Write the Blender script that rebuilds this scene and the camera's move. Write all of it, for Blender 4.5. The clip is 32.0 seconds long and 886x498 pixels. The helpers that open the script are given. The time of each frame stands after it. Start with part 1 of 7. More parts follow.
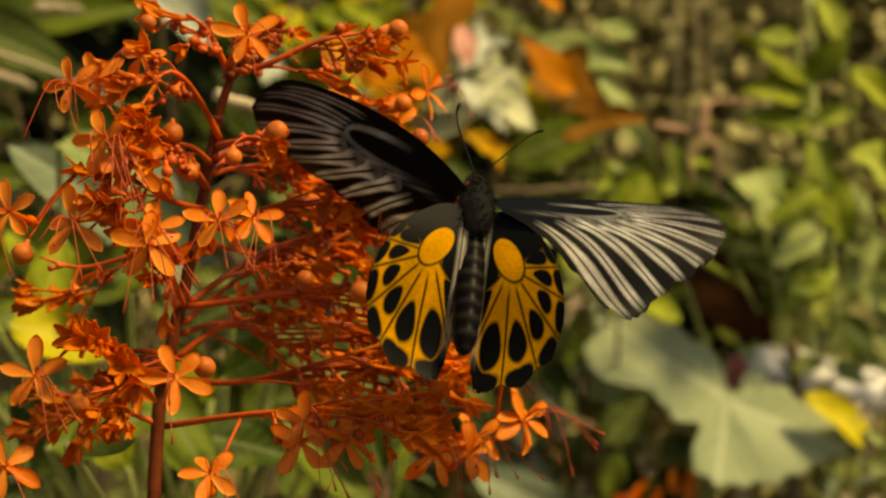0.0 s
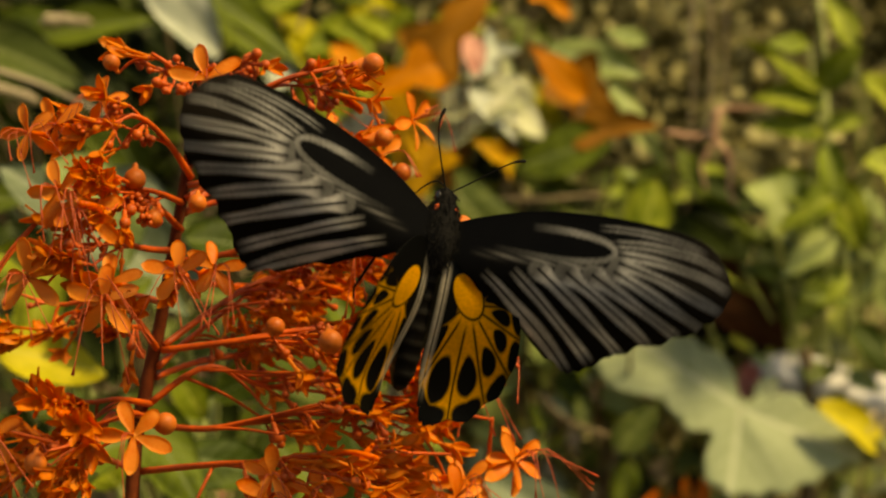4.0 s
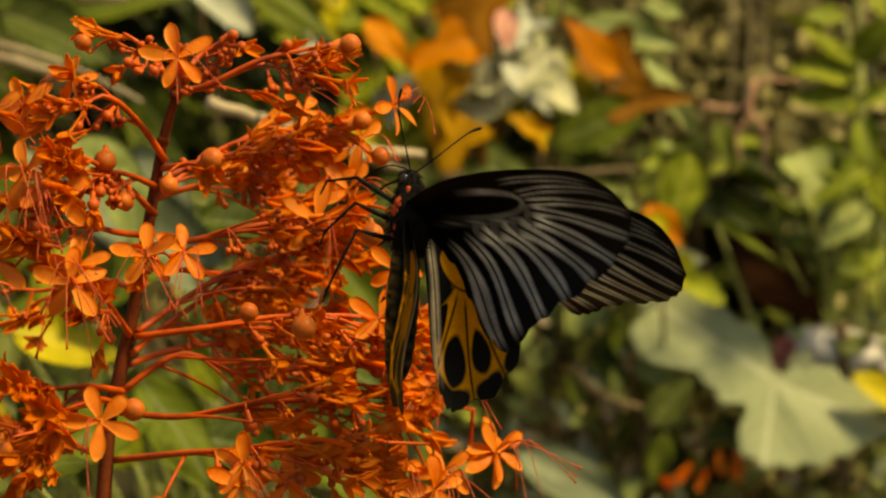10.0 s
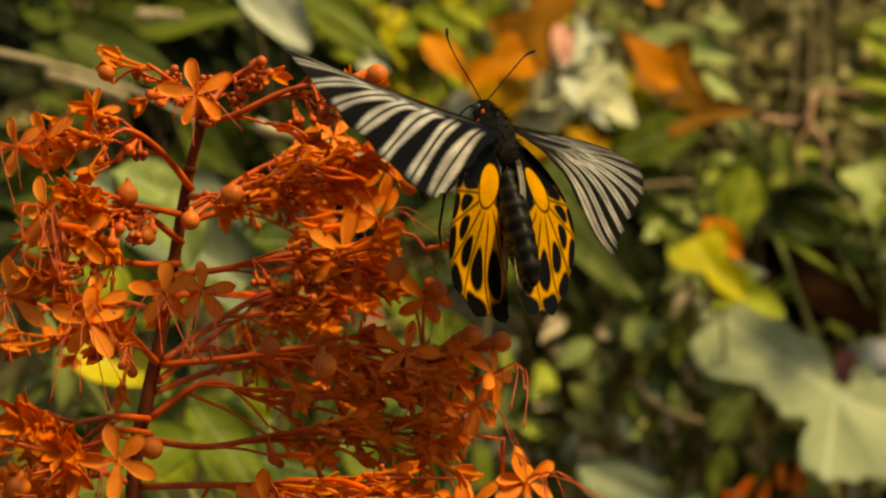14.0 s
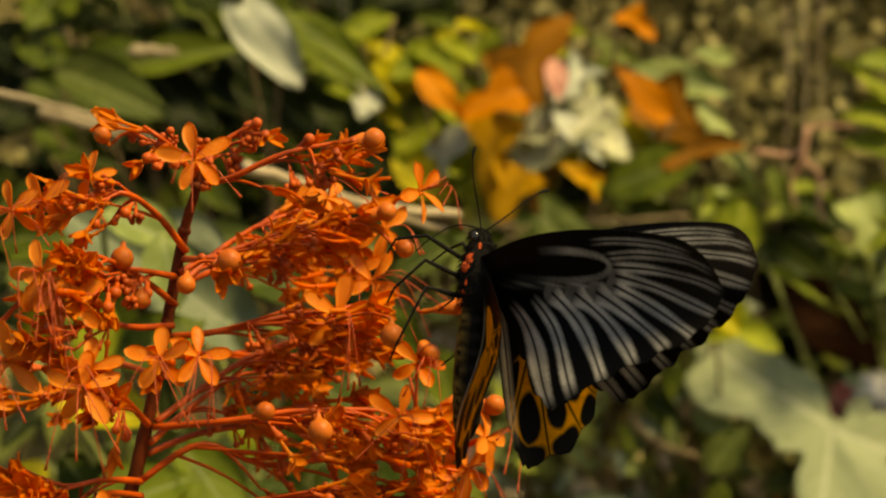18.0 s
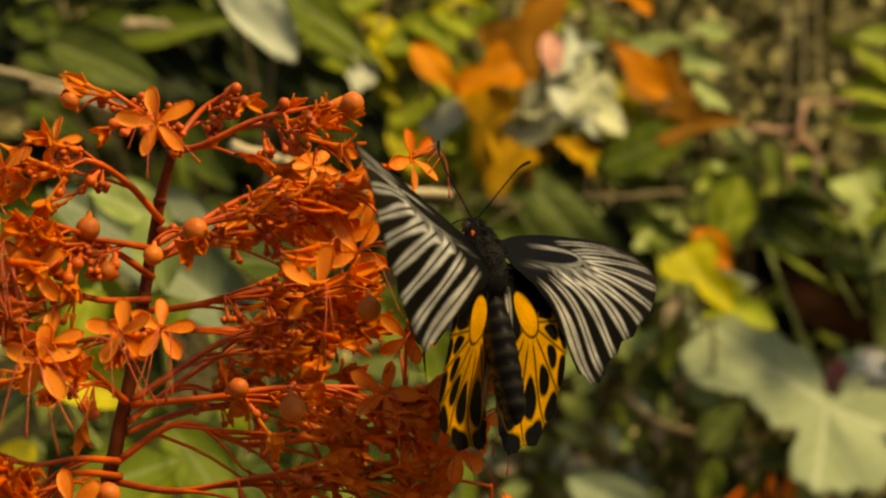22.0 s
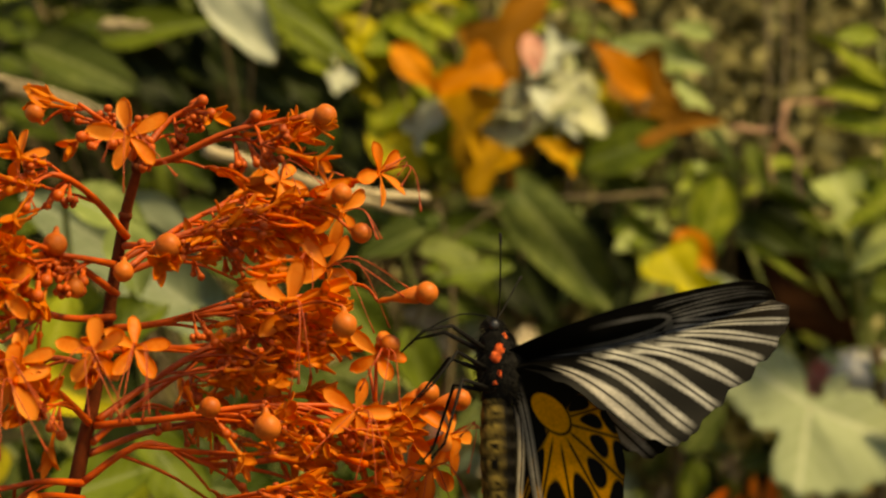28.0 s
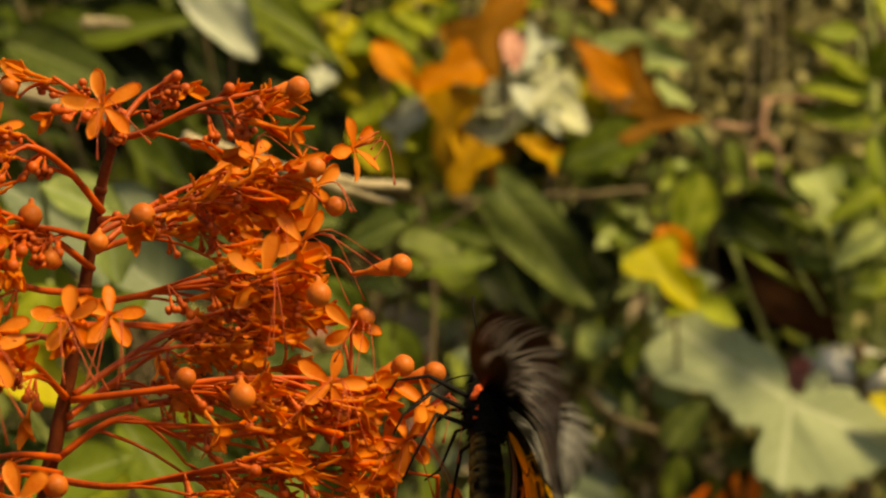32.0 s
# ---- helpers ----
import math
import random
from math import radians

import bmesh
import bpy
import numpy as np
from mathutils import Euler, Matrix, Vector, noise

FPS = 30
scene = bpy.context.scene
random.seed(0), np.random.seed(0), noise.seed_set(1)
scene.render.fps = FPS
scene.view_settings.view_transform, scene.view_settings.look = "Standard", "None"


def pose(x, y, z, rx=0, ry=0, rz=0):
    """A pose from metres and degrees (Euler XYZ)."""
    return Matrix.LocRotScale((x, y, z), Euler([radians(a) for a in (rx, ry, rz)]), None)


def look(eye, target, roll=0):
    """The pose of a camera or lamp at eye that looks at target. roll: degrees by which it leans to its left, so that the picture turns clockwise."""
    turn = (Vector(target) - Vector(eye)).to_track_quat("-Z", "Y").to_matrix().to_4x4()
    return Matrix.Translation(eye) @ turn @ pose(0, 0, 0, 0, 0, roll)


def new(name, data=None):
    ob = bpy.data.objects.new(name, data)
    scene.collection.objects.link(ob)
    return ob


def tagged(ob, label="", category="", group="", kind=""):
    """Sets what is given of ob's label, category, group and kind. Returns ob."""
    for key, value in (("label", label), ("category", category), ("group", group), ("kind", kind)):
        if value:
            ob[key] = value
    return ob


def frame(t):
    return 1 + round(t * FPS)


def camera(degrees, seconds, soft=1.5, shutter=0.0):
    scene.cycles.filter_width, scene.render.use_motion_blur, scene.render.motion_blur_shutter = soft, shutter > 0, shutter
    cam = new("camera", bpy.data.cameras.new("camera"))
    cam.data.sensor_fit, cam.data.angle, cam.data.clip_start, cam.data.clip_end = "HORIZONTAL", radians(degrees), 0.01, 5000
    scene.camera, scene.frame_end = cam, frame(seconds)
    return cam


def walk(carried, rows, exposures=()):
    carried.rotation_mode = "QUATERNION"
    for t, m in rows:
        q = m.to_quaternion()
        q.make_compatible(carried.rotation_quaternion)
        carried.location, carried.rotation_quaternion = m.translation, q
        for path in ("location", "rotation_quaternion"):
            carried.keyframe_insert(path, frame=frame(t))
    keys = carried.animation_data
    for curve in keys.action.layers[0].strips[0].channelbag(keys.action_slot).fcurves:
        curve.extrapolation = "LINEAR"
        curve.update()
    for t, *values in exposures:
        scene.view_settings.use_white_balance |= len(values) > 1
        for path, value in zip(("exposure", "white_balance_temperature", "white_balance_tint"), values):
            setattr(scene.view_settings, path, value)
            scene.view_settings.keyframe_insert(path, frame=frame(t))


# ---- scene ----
# camera: hand-held, close to a blossom spray
cam = camera(24, 32.0, soft=2.3, shutter=0.2)
cam.data.dof.use_dof = True
cam.data.dof.focus_distance = 0.655
cam.data.dof.aperture_fstop = 15.5
PATH = [
    (0, pose(-0.0647, -0.6842, 1.1682, 90.82, -0.52, -3.34)), (0.5, pose(-0.0608, -0.6836, 1.1705, 90.77, -0.50, -3.32)),
    (1, pose(-0.0570, -0.6831, 1.1727, 90.73, -0.44, -3.30)), (1.5, pose(-0.0533, -0.6829, 1.1747, 90.70, -0.36, -3.27)),
    (2, pose(-0.0498, -0.6828, 1.1765, 90.69, -0.28, -3.27)), (2.5, pose(-0.0463, -0.6829, 1.1782, 90.68, -0.23, -3.21)),
    (3, pose(-0.0430, -0.6831, 1.1798, 90.70, -0.23, -3.00)), (3.5, pose(-0.0398, -0.6834, 1.1812, 90.71, -0.26, -2.69)),
    (5.5, pose(-0.0280, -0.6856, 1.1859, 90.71, -0.27, -1.45)), (6, pose(-0.0253, -0.6863, 1.1868, 90.70, -0.27, -1.34)),
    (6.5, pose(-0.0227, -0.6871, 1.1877, 90.71, -0.24, -1.29)), (7, pose(-0.0202, -0.6878, 1.1886, 90.68, -0.25, -1.25)),
    (7.5, pose(-0.0178, -0.6886, 1.1894, 90.63, -0.27, -1.24)), (8, pose(-0.0155, -0.6893, 1.1902, 90.59, -0.36, -1.25)),
    (8.5, pose(-0.0133, -0.6901, 1.1910, 90.44, -0.34, -1.22)), (9, pose(-0.0112, -0.6908, 1.1917, 90.21, -0.33, -1.11)),
    (9.5, pose(-0.0091, -0.6915, 1.1924, 89.92, -0.27, -0.89)), (10, pose(-0.0072, -0.6922, 1.1931, 89.71, -0.22, -0.66)),
    (10.5, pose(-0.0053, -0.6928, 1.1938, 89.63, -0.17, -0.39)), (11, pose(-0.0035, -0.6934, 1.1945, 89.60, -0.19, -0.10)),
    (11.5, pose(-0.0019, -0.6939, 1.1953, 89.58, -0.16, 0.23)), (12, pose(-0.0002, -0.6943, 1.1960, 89.51, -0.11, 0.65)),
    (12.5, pose(0.0013, -0.6947, 1.1967, 89.55, -0.04, 0.95)), (13, pose(0.0028, -0.6949, 1.1975, 89.68, 0.08, 1.27)),
    (13.5, pose(0.0042, -0.6952, 1.1982, 89.78, 0.07, 1.32)), (14, pose(0.0055, -0.6953, 1.1990, 89.97, 0.11, 1.28)),
    (14.5, pose(0.0067, -0.6953, 1.1998, 90.22, 0.13, 1.24)), (15, pose(0.0079, -0.6953, 1.2006, 90.47, 0.16, 1.22)),
    (15.5, pose(0.0090, -0.6952, 1.2014, 90.69, 0.22, 1.21)), (17.5, pose(0.0129, -0.6938, 1.2049, 90.77, 0.27, 1.30)),
    (18, pose(0.0137, -0.6932, 1.2057, 90.76, 0.30, 1.33)), (18.5, pose(0.0145, -0.6926, 1.2066, 90.76, 0.29, 1.36)),
    (19, pose(0.0152, -0.6919, 1.2075, 90.77, 0.30, 1.37)), (19.5, pose(0.0159, -0.6911, 1.2084, 90.73, 0.24, 1.36)),
    (20, pose(0.0166, -0.6902, 1.2093, 90.65, 0.19, 1.30)), (20.5, pose(0.0171, -0.6893, 1.2101, 90.50, 0.17, 1.30)),
    (21, pose(0.0177, -0.6883, 1.2110, 90.30, 0.18, 1.32)), (21.5, pose(0.0182, -0.6873, 1.2118, 90.06, 0.13, 1.32)),
    (22, pose(0.0187, -0.6863, 1.2126, 89.90, 0.09, 1.31)), (22.5, pose(0.0192, -0.6852, 1.2133, 89.85, 0.07, 1.29)),
    (23, pose(0.0196, -0.6841, 1.2140, 89.83, 0.06, 1.25)), (23.5, pose(0.0200, -0.6830, 1.2146, 89.80, 0.08, 1.16)),
    (24, pose(0.0204, -0.6818, 1.2151, 89.80, 0.11, 1.05)), (24.5, pose(0.0207, -0.6807, 1.2156, 89.80, 0.12, 0.98)),
    (25, pose(0.0211, -0.6796, 1.2160, 89.81, 0.17, 0.98)), (25.5, pose(0.0214, -0.6786, 1.2162, 89.79, 0.16, 0.97)),
    (27.5, pose(0.0226, -0.6749, 1.2161, 89.82, 0.18, 0.99)), (28, pose(0.0229, -0.6742, 1.2157, 89.86, 0.19, 0.89)),
    (28.5, pose(0.0231, -0.6736, 1.2151, 89.87, 0.21, 0.77)), (29, pose(0.0234, -0.6732, 1.2143, 89.89, 0.21, 0.63)),
    (29.5, pose(0.0237, -0.6729, 1.2133, 89.91, 0.23, 0.50)), (30, pose(0.0240, -0.6728, 1.2121, 89.95, 0.28, 0.43)),
    (30.5, pose(0.0243, -0.6728, 1.2106, 89.96, 0.28, 0.39)), (31, pose(0.0247, -0.6731, 1.2089, 90.00, 0.28, 0.41)),
    (31.5, pose(0.0250, -0.6736, 1.2069, 90.03, 0.33, 0.43)), (32, pose(0.0254, -0.6744, 1.2046, 90.07, 0.39, 0.45)),
]

EXPOSURE, KELVIN, TINT = 1.05, 10500, 8
walk(cam, PATH, [(0.0, EXPOSURE, KELVIN, TINT), (32.0, EXPOSURE, KELVIN, TINT)])

# daylight: sun high on the right
sun_dir = Vector((0.46, -0.30, 0.83)).normalized()
world = bpy.data.worlds.new("sky")
scene.world = world
world.use_nodes = True
sky = world.node_tree.nodes.new("ShaderNodeTexSky")
sky.sky_type = "NISHITA"
sky.sun_disc = False
sky.sun_elevation = math.asin(sun_dir.z)
sky.sun_rotation = math.atan2(sun_dir.x, sun_dir.y)
background = world.node_tree.nodes["Background"]
background.inputs["Strength"].default_value = 0.055
world.node_tree.links.new(sky.outputs["Color"], background.inputs["Color"])
sun = new("sun", bpy.data.lights.new("sun", "SUN"))
sun.data.energy = 2.7
sun.data.angle = radians(10.0)
sun.data.color = (1.0, 0.91, 0.64)
sun.matrix_world = look(sun_dir * 20, (0, 0, 1))


# ---- materials ----
def node_material(name):
    m = bpy.data.materials.new(name)
    m.use_nodes = True
    return m, m.node_tree.nodes, m.node_tree.links


def surface(name, dark, light, rough=0.6, scale=60.0, bump=0.2, translucent=0.0, fine=400.0, spec=0.3, spread=0.25, metal=0.0):
    """Two colours mixed by a coarse and a fine noise, with relief; translucent: share of light that goes through."""
    m, nodes, links = node_material(name)
    b = nodes["Principled BSDF"]
    coord = nodes.new("ShaderNodeTexCoord")
    info = nodes.new("ShaderNodeObjectInfo")
    shift = nodes.new("ShaderNodeVectorMath")
    shift.operation = "ADD"
    links.new(coord.outputs["Object"], shift.inputs[0])
    links.new(info.outputs["Random"], shift.inputs[1])
    big = nodes.new("ShaderNodeTexNoise")
    big.inputs["Scale"].default_value = scale
    big.inputs["Detail"].default_value = 4
    small = nodes.new("ShaderNodeTexNoise")
    small.inputs["Scale"].default_value = fine
    small.inputs["Detail"].default_value = 3
    links.new(shift.outputs[0], big.inputs["Vector"])
    links.new(shift.outputs[0], small.inputs["Vector"])
    add = nodes.new("ShaderNodeMath")
    add.operation = "MULTIPLY_ADD"
    add.inputs[1].default_value = 0.45
    links.new(small.outputs["Fac"], add.inputs[0])
    links.new(big.outputs["Fac"], add.inputs[2])
    vary = nodes.new("ShaderNodeMath")
    vary.operation = "MULTIPLY_ADD"
    vary.inputs[1].default_value = spread
    links.new(info.outputs["Random"], vary.inputs[0])
    links.new(add.outputs[0], vary.inputs[2])
    ramp = nodes.new("ShaderNodeValToRGB")
    ramp.color_ramp.elements[0].position, ramp.color_ramp.elements[1].position = 0.5, 1.05
    ramp.color_ramp.elements[0].color, ramp.color_ramp.elements[1].color = (*dark, 1), (*light, 1)
    links.new(vary.outputs[0], ramp.inputs["Fac"])
    links.new(ramp.outputs["Color"], b.inputs["Base Color"])
    b.inputs["Roughness"].default_value = rough
    b.inputs["Specular IOR Level"].default_value = spec
    b.inputs["Metallic"].default_value = metal
    if bump:
        bn = nodes.new("ShaderNodeBump")
        bn.inputs["Strength"].default_value = bump
        bn.inputs["Distance"].default_value = 0.001
        links.new(add.outputs[0], bn.inputs["Height"])
        links.new(bn.outputs["Normal"], b.inputs["Normal"])
    if translucent:
        t = nodes.new("ShaderNodeBsdfTranslucent")
        links.new(ramp.outputs["Color"], t.inputs["Color"])
        mix = nodes.new("ShaderNodeMixShader")
        mix.inputs["Fac"].default_value = translucent
        links.new(b.outputs["BSDF"], mix.inputs[1])
        links.new(t.outputs["BSDF"], mix.inputs[2])
        links.new(mix.outputs[0], nodes["Material Output"].inputs["Surface"])
    return m


def leaf_surface(name, dark, light, vein, translucent=0.35, rough=0.52, blotch=0.35, island=False):
    """A leaf with a midrib, slanting side veins, blotches and fine cells; x runs across the leaf, y along it, in leaf lengths."""
    m, nodes, links = node_material(name)
    b = nodes["Principled BSDF"]
    uv = nodes.new("ShaderNodeUVMap")
    uv.uv_map = "leaf"
    sep = nodes.new("ShaderNodeSeparateXYZ")
    links.new(uv.outputs["UV"], sep.inputs[0])

    def math_node(op, a, c=None, d=None):
        n = nodes.new("ShaderNodeMath")
        n.operation = op
        for k, v in enumerate((a, c, d)):
            if v is None:
                continue
            if isinstance(v, (int, float)):
                n.inputs[k].default_value = v
            else:
                links.new(v, n.inputs[k])
        return n.outputs[0]

    across = math_node("ABSOLUTE", math_node("SUBTRACT", sep.outputs["X"], 0.5))
    slant = math_node("SUBTRACT", math_node("MULTIPLY", sep.outputs["Y"], 9.0), math_node("MULTIPLY", across, 8.0))
    tooth = math_node("ABSOLUTE", math_node("SUBTRACT", math_node("FRACT", slant), 0.5))
    side = math_node("LESS_THAN", tooth, 0.05)
    rib = math_node("LESS_THAN", across, 0.013)
    lines = math_node("MAXIMUM", math_node("MULTIPLY", side, 0.55), rib)
    info = nodes.new("ShaderNodeObjectInfo")
    coord = nodes.new("ShaderNodeTexCoord")
    shift = nodes.new("ShaderNodeVectorMath")
    shift.operation = "ADD"
    links.new(coord.outputs["Object"], shift.inputs[0])
    links.new(info.outputs["Random"], shift.inputs[1])
    n1 = nodes.new("ShaderNodeTexNoise")
    n1.inputs["Scale"].default_value = 5.0
    n1.inputs["Detail"].default_value = 5
    n2 = nodes.new("ShaderNodeTexNoise")
    n2.inputs["Scale"].default_value = 190.0
    links.new(shift.outputs[0], n1.inputs["Vector"])
    links.new(shift.outputs[0], n2.inputs["Vector"])
    fac = math_node("ADD", math_node("MULTIPLY", n1.outputs["Fac"], 0.75), math_node("MULTIPLY", n2.outputs["Fac"], 0.25))
    vary = nodes.new("ShaderNodeNewGeometry").outputs["Random Per Island"] if island else info.outputs["Random"]
    fac = math_node("ADD", fac, math_node("MULTIPLY", math_node("SUBTRACT", vary, 0.5), blotch))
    ramp = nodes.new("ShaderNodeValToRGB")
    ramp.color_ramp.elements[0].position, ramp.color_ramp.elements[1].position = 0.36, 0.64
    ramp.color_ramp.elements[0].color, ramp.color_ramp.elements[1].color = (*dark, 1), (*light, 1)
    links.new(fac, ramp.inputs["Fac"])
    mixc = nodes.new("ShaderNodeMix")
    mixc.data_type = "RGBA"
    links.new(math_node("MULTIPLY", lines, 0.6), mixc.inputs["Factor"])
    links.new(ramp.outputs["Color"], mixc.inputs["A"])
    mixc.inputs["B"].default_value = (*vein, 1)
    links.new(mixc.outputs["Result"], b.inputs["Base Color"])
    b.inputs["Roughness"].default_value = rough
    b.inputs["Specular IOR Level"].default_value = 0.09
    bn = nodes.new("ShaderNodeBump")
    bn.inputs["Strength"].default_value = 0.35
    bn.inputs["Distance"].default_value = 0.002
    links.new(math_node("SUBTRACT", n1.outputs["Fac"], lines), bn.inputs["Height"])
    links.new(bn.outputs["Normal"], b.inputs["Normal"])
    t = nodes.new("ShaderNodeBsdfTranslucent")
    links.new(mixc.outputs["Result"], t.inputs["Color"])
    mix = nodes.new("ShaderNodeMixShader")
    mix.inputs["Fac"].default_value = translucent
    links.new(b.outputs["BSDF"], mix.inputs[1])
    links.new(t.outputs["BSDF"], mix.inputs[2])
    links.new(mix.outputs[0], nodes["Material Output"].inputs["Surface"])
    return m


def wing_surface(name):
    """Scale-covered wing membrane; its pattern of dark veins and pale or golden fields lies in the mesh's colours."""
    m, nodes, links = node_material(name)
    b = nodes["Principled BSDF"]
    att = nodes.new("ShaderNodeAttribute")
    att.attribute_name = "pattern"
    coord = nodes.new("ShaderNodeTexCoord")
    n1 = nodes.new("ShaderNodeTexNoise")
    n1.inputs["Scale"].default_value = 900.0
    n1.inputs["Detail"].default_value = 3
    n2 = nodes.new("ShaderNodeTexNoise")
    n2.inputs["Scale"].default_value = 70.0
    links.new(coord.outputs["Object"], n1.inputs["Vector"])
    links.new(coord.outputs["Object"], n2.inputs["Vector"])
    add = nodes.new("ShaderNodeMath")
    add.operation = "MULTIPLY_ADD"
    add.inputs[1].default_value = 0.6
    links.new(n1.outputs["Fac"], add.inputs[0])
    links.new(n2.outputs["Fac"], add.inputs[2])
    val = nodes.new("ShaderNodeMapRange")
    val.inputs["From Min"].default_value, val.inputs["From Max"].default_value = 0.5, 1.1
    val.inputs["To Min"].default_value, val.inputs["To Max"].default_value = 0.62, 1.2
    links.new(add.outputs[0], val.inputs["Value"])
    mul = nodes.new("ShaderNodeVectorMath")
    mul.operation = "SCALE"
    links.new(att.outputs["Color"], mul.inputs[0])
    links.new(val.outputs["Result"], mul.inputs["Scale"])
    links.new(mul.outputs[0], b.inputs["Base Color"])
    b.inputs["Roughness"].default_value = 0.42
    b.inputs["Specular IOR Level"].default_value = 0.10
    b.inputs["Sheen Weight"].default_value = 0.0
    bn = nodes.new("ShaderNodeBump")
    bn.inputs["Strength"].default_value = 0.12
    bn.inputs["Distance"].default_value = 0.0002
    links.new(att.outputs["Fac"], bn.inputs["Height"])
    links.new(bn.outputs["Normal"], b.inputs["Normal"])
    t = nodes.new("ShaderNodeBsdfTranslucent")
    links.new(mul.outputs[0], t.inputs["Color"])
    mix = nodes.new("ShaderNodeMixShader")
    mix.inputs["Fac"].default_value = 0.46
    links.new(b.outputs["BSDF"], mix.inputs[1])
    links.new(t.outputs["BSDF"], mix.inputs[2])
    links.new(mix.outputs[0], nodes["Material Output"].inputs["Surface"])
    return m


PETAL = surface("petal", (0.80, 0.150, 0.008), (0.94, 0.34, 0.055), 0.45, 120, 0.15, 0.50, 900, 0.2, 0.45)
TUBE = surface("flower_tube", (0.52, 0.052, 0.003), (0.86, 0.170, 0.011), 0.45, 150, 0.15, 0.46, 900, 0.2, 0.45)
LOBE = surface("flower_lobe", (0.64, 0.100, 0.005), (0.90, 0.30, 0.038), 0.45, 150, 0.15, 0.52, 900, 0.2, 0.45)
BUD = surface("bud", (0.42, 0.080, 0.010), (0.68, 0.17, 0.028), 0.5, 160, 0.2, 0.1, 1200)
SMALLBUD = surface("small_bud", (0.22, 0.026, 0.006), (0.60, 0.10, 0.014), 0.5, 160, 0.2, 0.05, 1200)
BRANCH = surface("branch", (0.22, 0.028, 0.006), (0.60, 0.085, 0.010), 0.5, 90, 0.3, 0.0, 700)
STEMMAT = surface("stem", (0.055, 0.013, 0.006), (0.19, 0.042, 0.014), 0.65, 60, 0.4, 0.0, 500, 0.08)
STAMEN = surface("stamen", (0.26, 0.022, 0.008), (0.60, 0.10, 0.035), 0.5, 200, 0.0, 0.0)
WING = wing_surface("wing")
FUR = surface("black_fur", (0.003, 0.003, 0.003), (0.012, 0.011, 0.010), 0.8, 300, 0.8, 0.0, 1600, 0.06)
REDFUR = surface("red_fur", (0.55, 0.045, 0.012), (0.80, 0.15, 0.05), 0.8, 400, 0.8, 0.0, 1600, 0.1)
EYE = surface("eye", (0.010, 0.010, 0.012), (0.025, 0.024, 0.026), 0.18, 200, 0.0, 0.0, 600, 0.6)
CHITIN = surface("chitin", (0.005, 0.0045, 0.004), (0.012, 0.011, 0.010), 0.6, 200, 0.1, 0.0, 400, 0.06)
PALE = leaf_surface("pale_leaf", (0.215, 0.265, 0.145), (0.33, 0.385, 0.225), (0.62, 0.65, 0.46), 0.25, 0.45)
LIME = leaf_surface("lime_leaf", (0.13, 0.18, 0.014), (0.36, 0.40, 0.045), (0.50, 0.52, 0.12), 0.4)
YELLOW = leaf_surface("yellow_leaf", (0.42, 0.38, 0.02), (0.66, 0.56, 0.05), (0.60, 0.55, 0.12), 0.4)
FRESH = leaf_surface("fresh_leaf", (0.20, 0.26, 0.03), (0.46, 0.52, 0.09), (0.42, 0.46, 0.20), 0.35)
MID = leaf_surface("green_leaf", (0.034, 0.056, 0.006), (0.13, 0.17, 0.020), (0.20, 0.24, 0.10), 0.3)
# Near-black green: hedge shade put into the colour, also plain dark green leaves.
DARK = leaf_surface("dark_and_shade_leaf", (0.004, 0.007, 0.0015), (0.026, 0.039, 0.006), (0.10, 0.13, 0.05), 0.2)
SAGE = leaf_surface("sage_leaf", (0.20, 0.26, 0.08), (0.40, 0.46, 0.17), (0.36, 0.42, 0.27), 0.3)
GREY = leaf_surface("grey_green_leaf", (0.16, 0.20, 0.12), (0.27, 0.31, 0.20), (0.36, 0.40, 0.28), 0.25, 0.45)
OLIVE = leaf_surface("olive_leaf", (0.065, 0.090, 0.020), (0.165, 0.195, 0.050), (0.26, 0.29, 0.12), 0.3)
WHITELEAF = leaf_surface("glossy_leaf", (0.34, 0.38, 0.29), (0.52, 0.55, 0.45), (0.62, 0.64, 0.50), 0.2, 0.35)
CREAM = leaf_surface("cream_leaf", (0.52, 0.55, 0.33), (0.80, 0.79, 0.60), (0.60, 0.62, 0.36), 0.35)
ORANGE = leaf_surface("orange_bract", (0.52, 0.17, 0.010), (0.72, 0.27, 0.02), (0.55, 0.22, 0.03), 0.35)
AMBER = leaf_surface("amber_bract", (0.50, 0.25, 0.015), (0.66, 0.36, 0.03), (0.55, 0.30, 0.05), 0.35)
RUST = leaf_surface("rust_bract", (0.24, 0.10, 0.012), (0.42, 0.17, 0.02), (0.30, 0.14, 0.03), 0.3)
PINK = leaf_surface("pink_bract", (0.62, 0.24, 0.18), (0.78, 0.42, 0.32), (0.70, 0.36, 0.28), 0.35)
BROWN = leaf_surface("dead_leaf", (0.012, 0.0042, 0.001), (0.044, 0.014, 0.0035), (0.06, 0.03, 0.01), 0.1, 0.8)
# Near-black colour standing in for the shaded hollow behind the dead leaf.
SHADELEAF = leaf_surface("hollow_shade_leaf", (0.006, 0.005, 0.003), (0.018, 0.013, 0.007), (0.02, 0.015, 0.01), 0.02, 0.85)
DRY = leaf_surface("dry_leaf", (0.42, 0.34, 0.24), (0.62, 0.52, 0.38), (0.50, 0.40, 0.28), 0.15, 0.7)
STRAW = surface("straw", (0.22, 0.17, 0.10), (0.42, 0.34, 0.22), 0.6, 40, 0.4, 0.0, 300)
TWIG = surface("twig", (0.06, 0.045, 0.025), (0.18, 0.13, 0.07), 0.8, 40, 0.6, 0.0, 300)
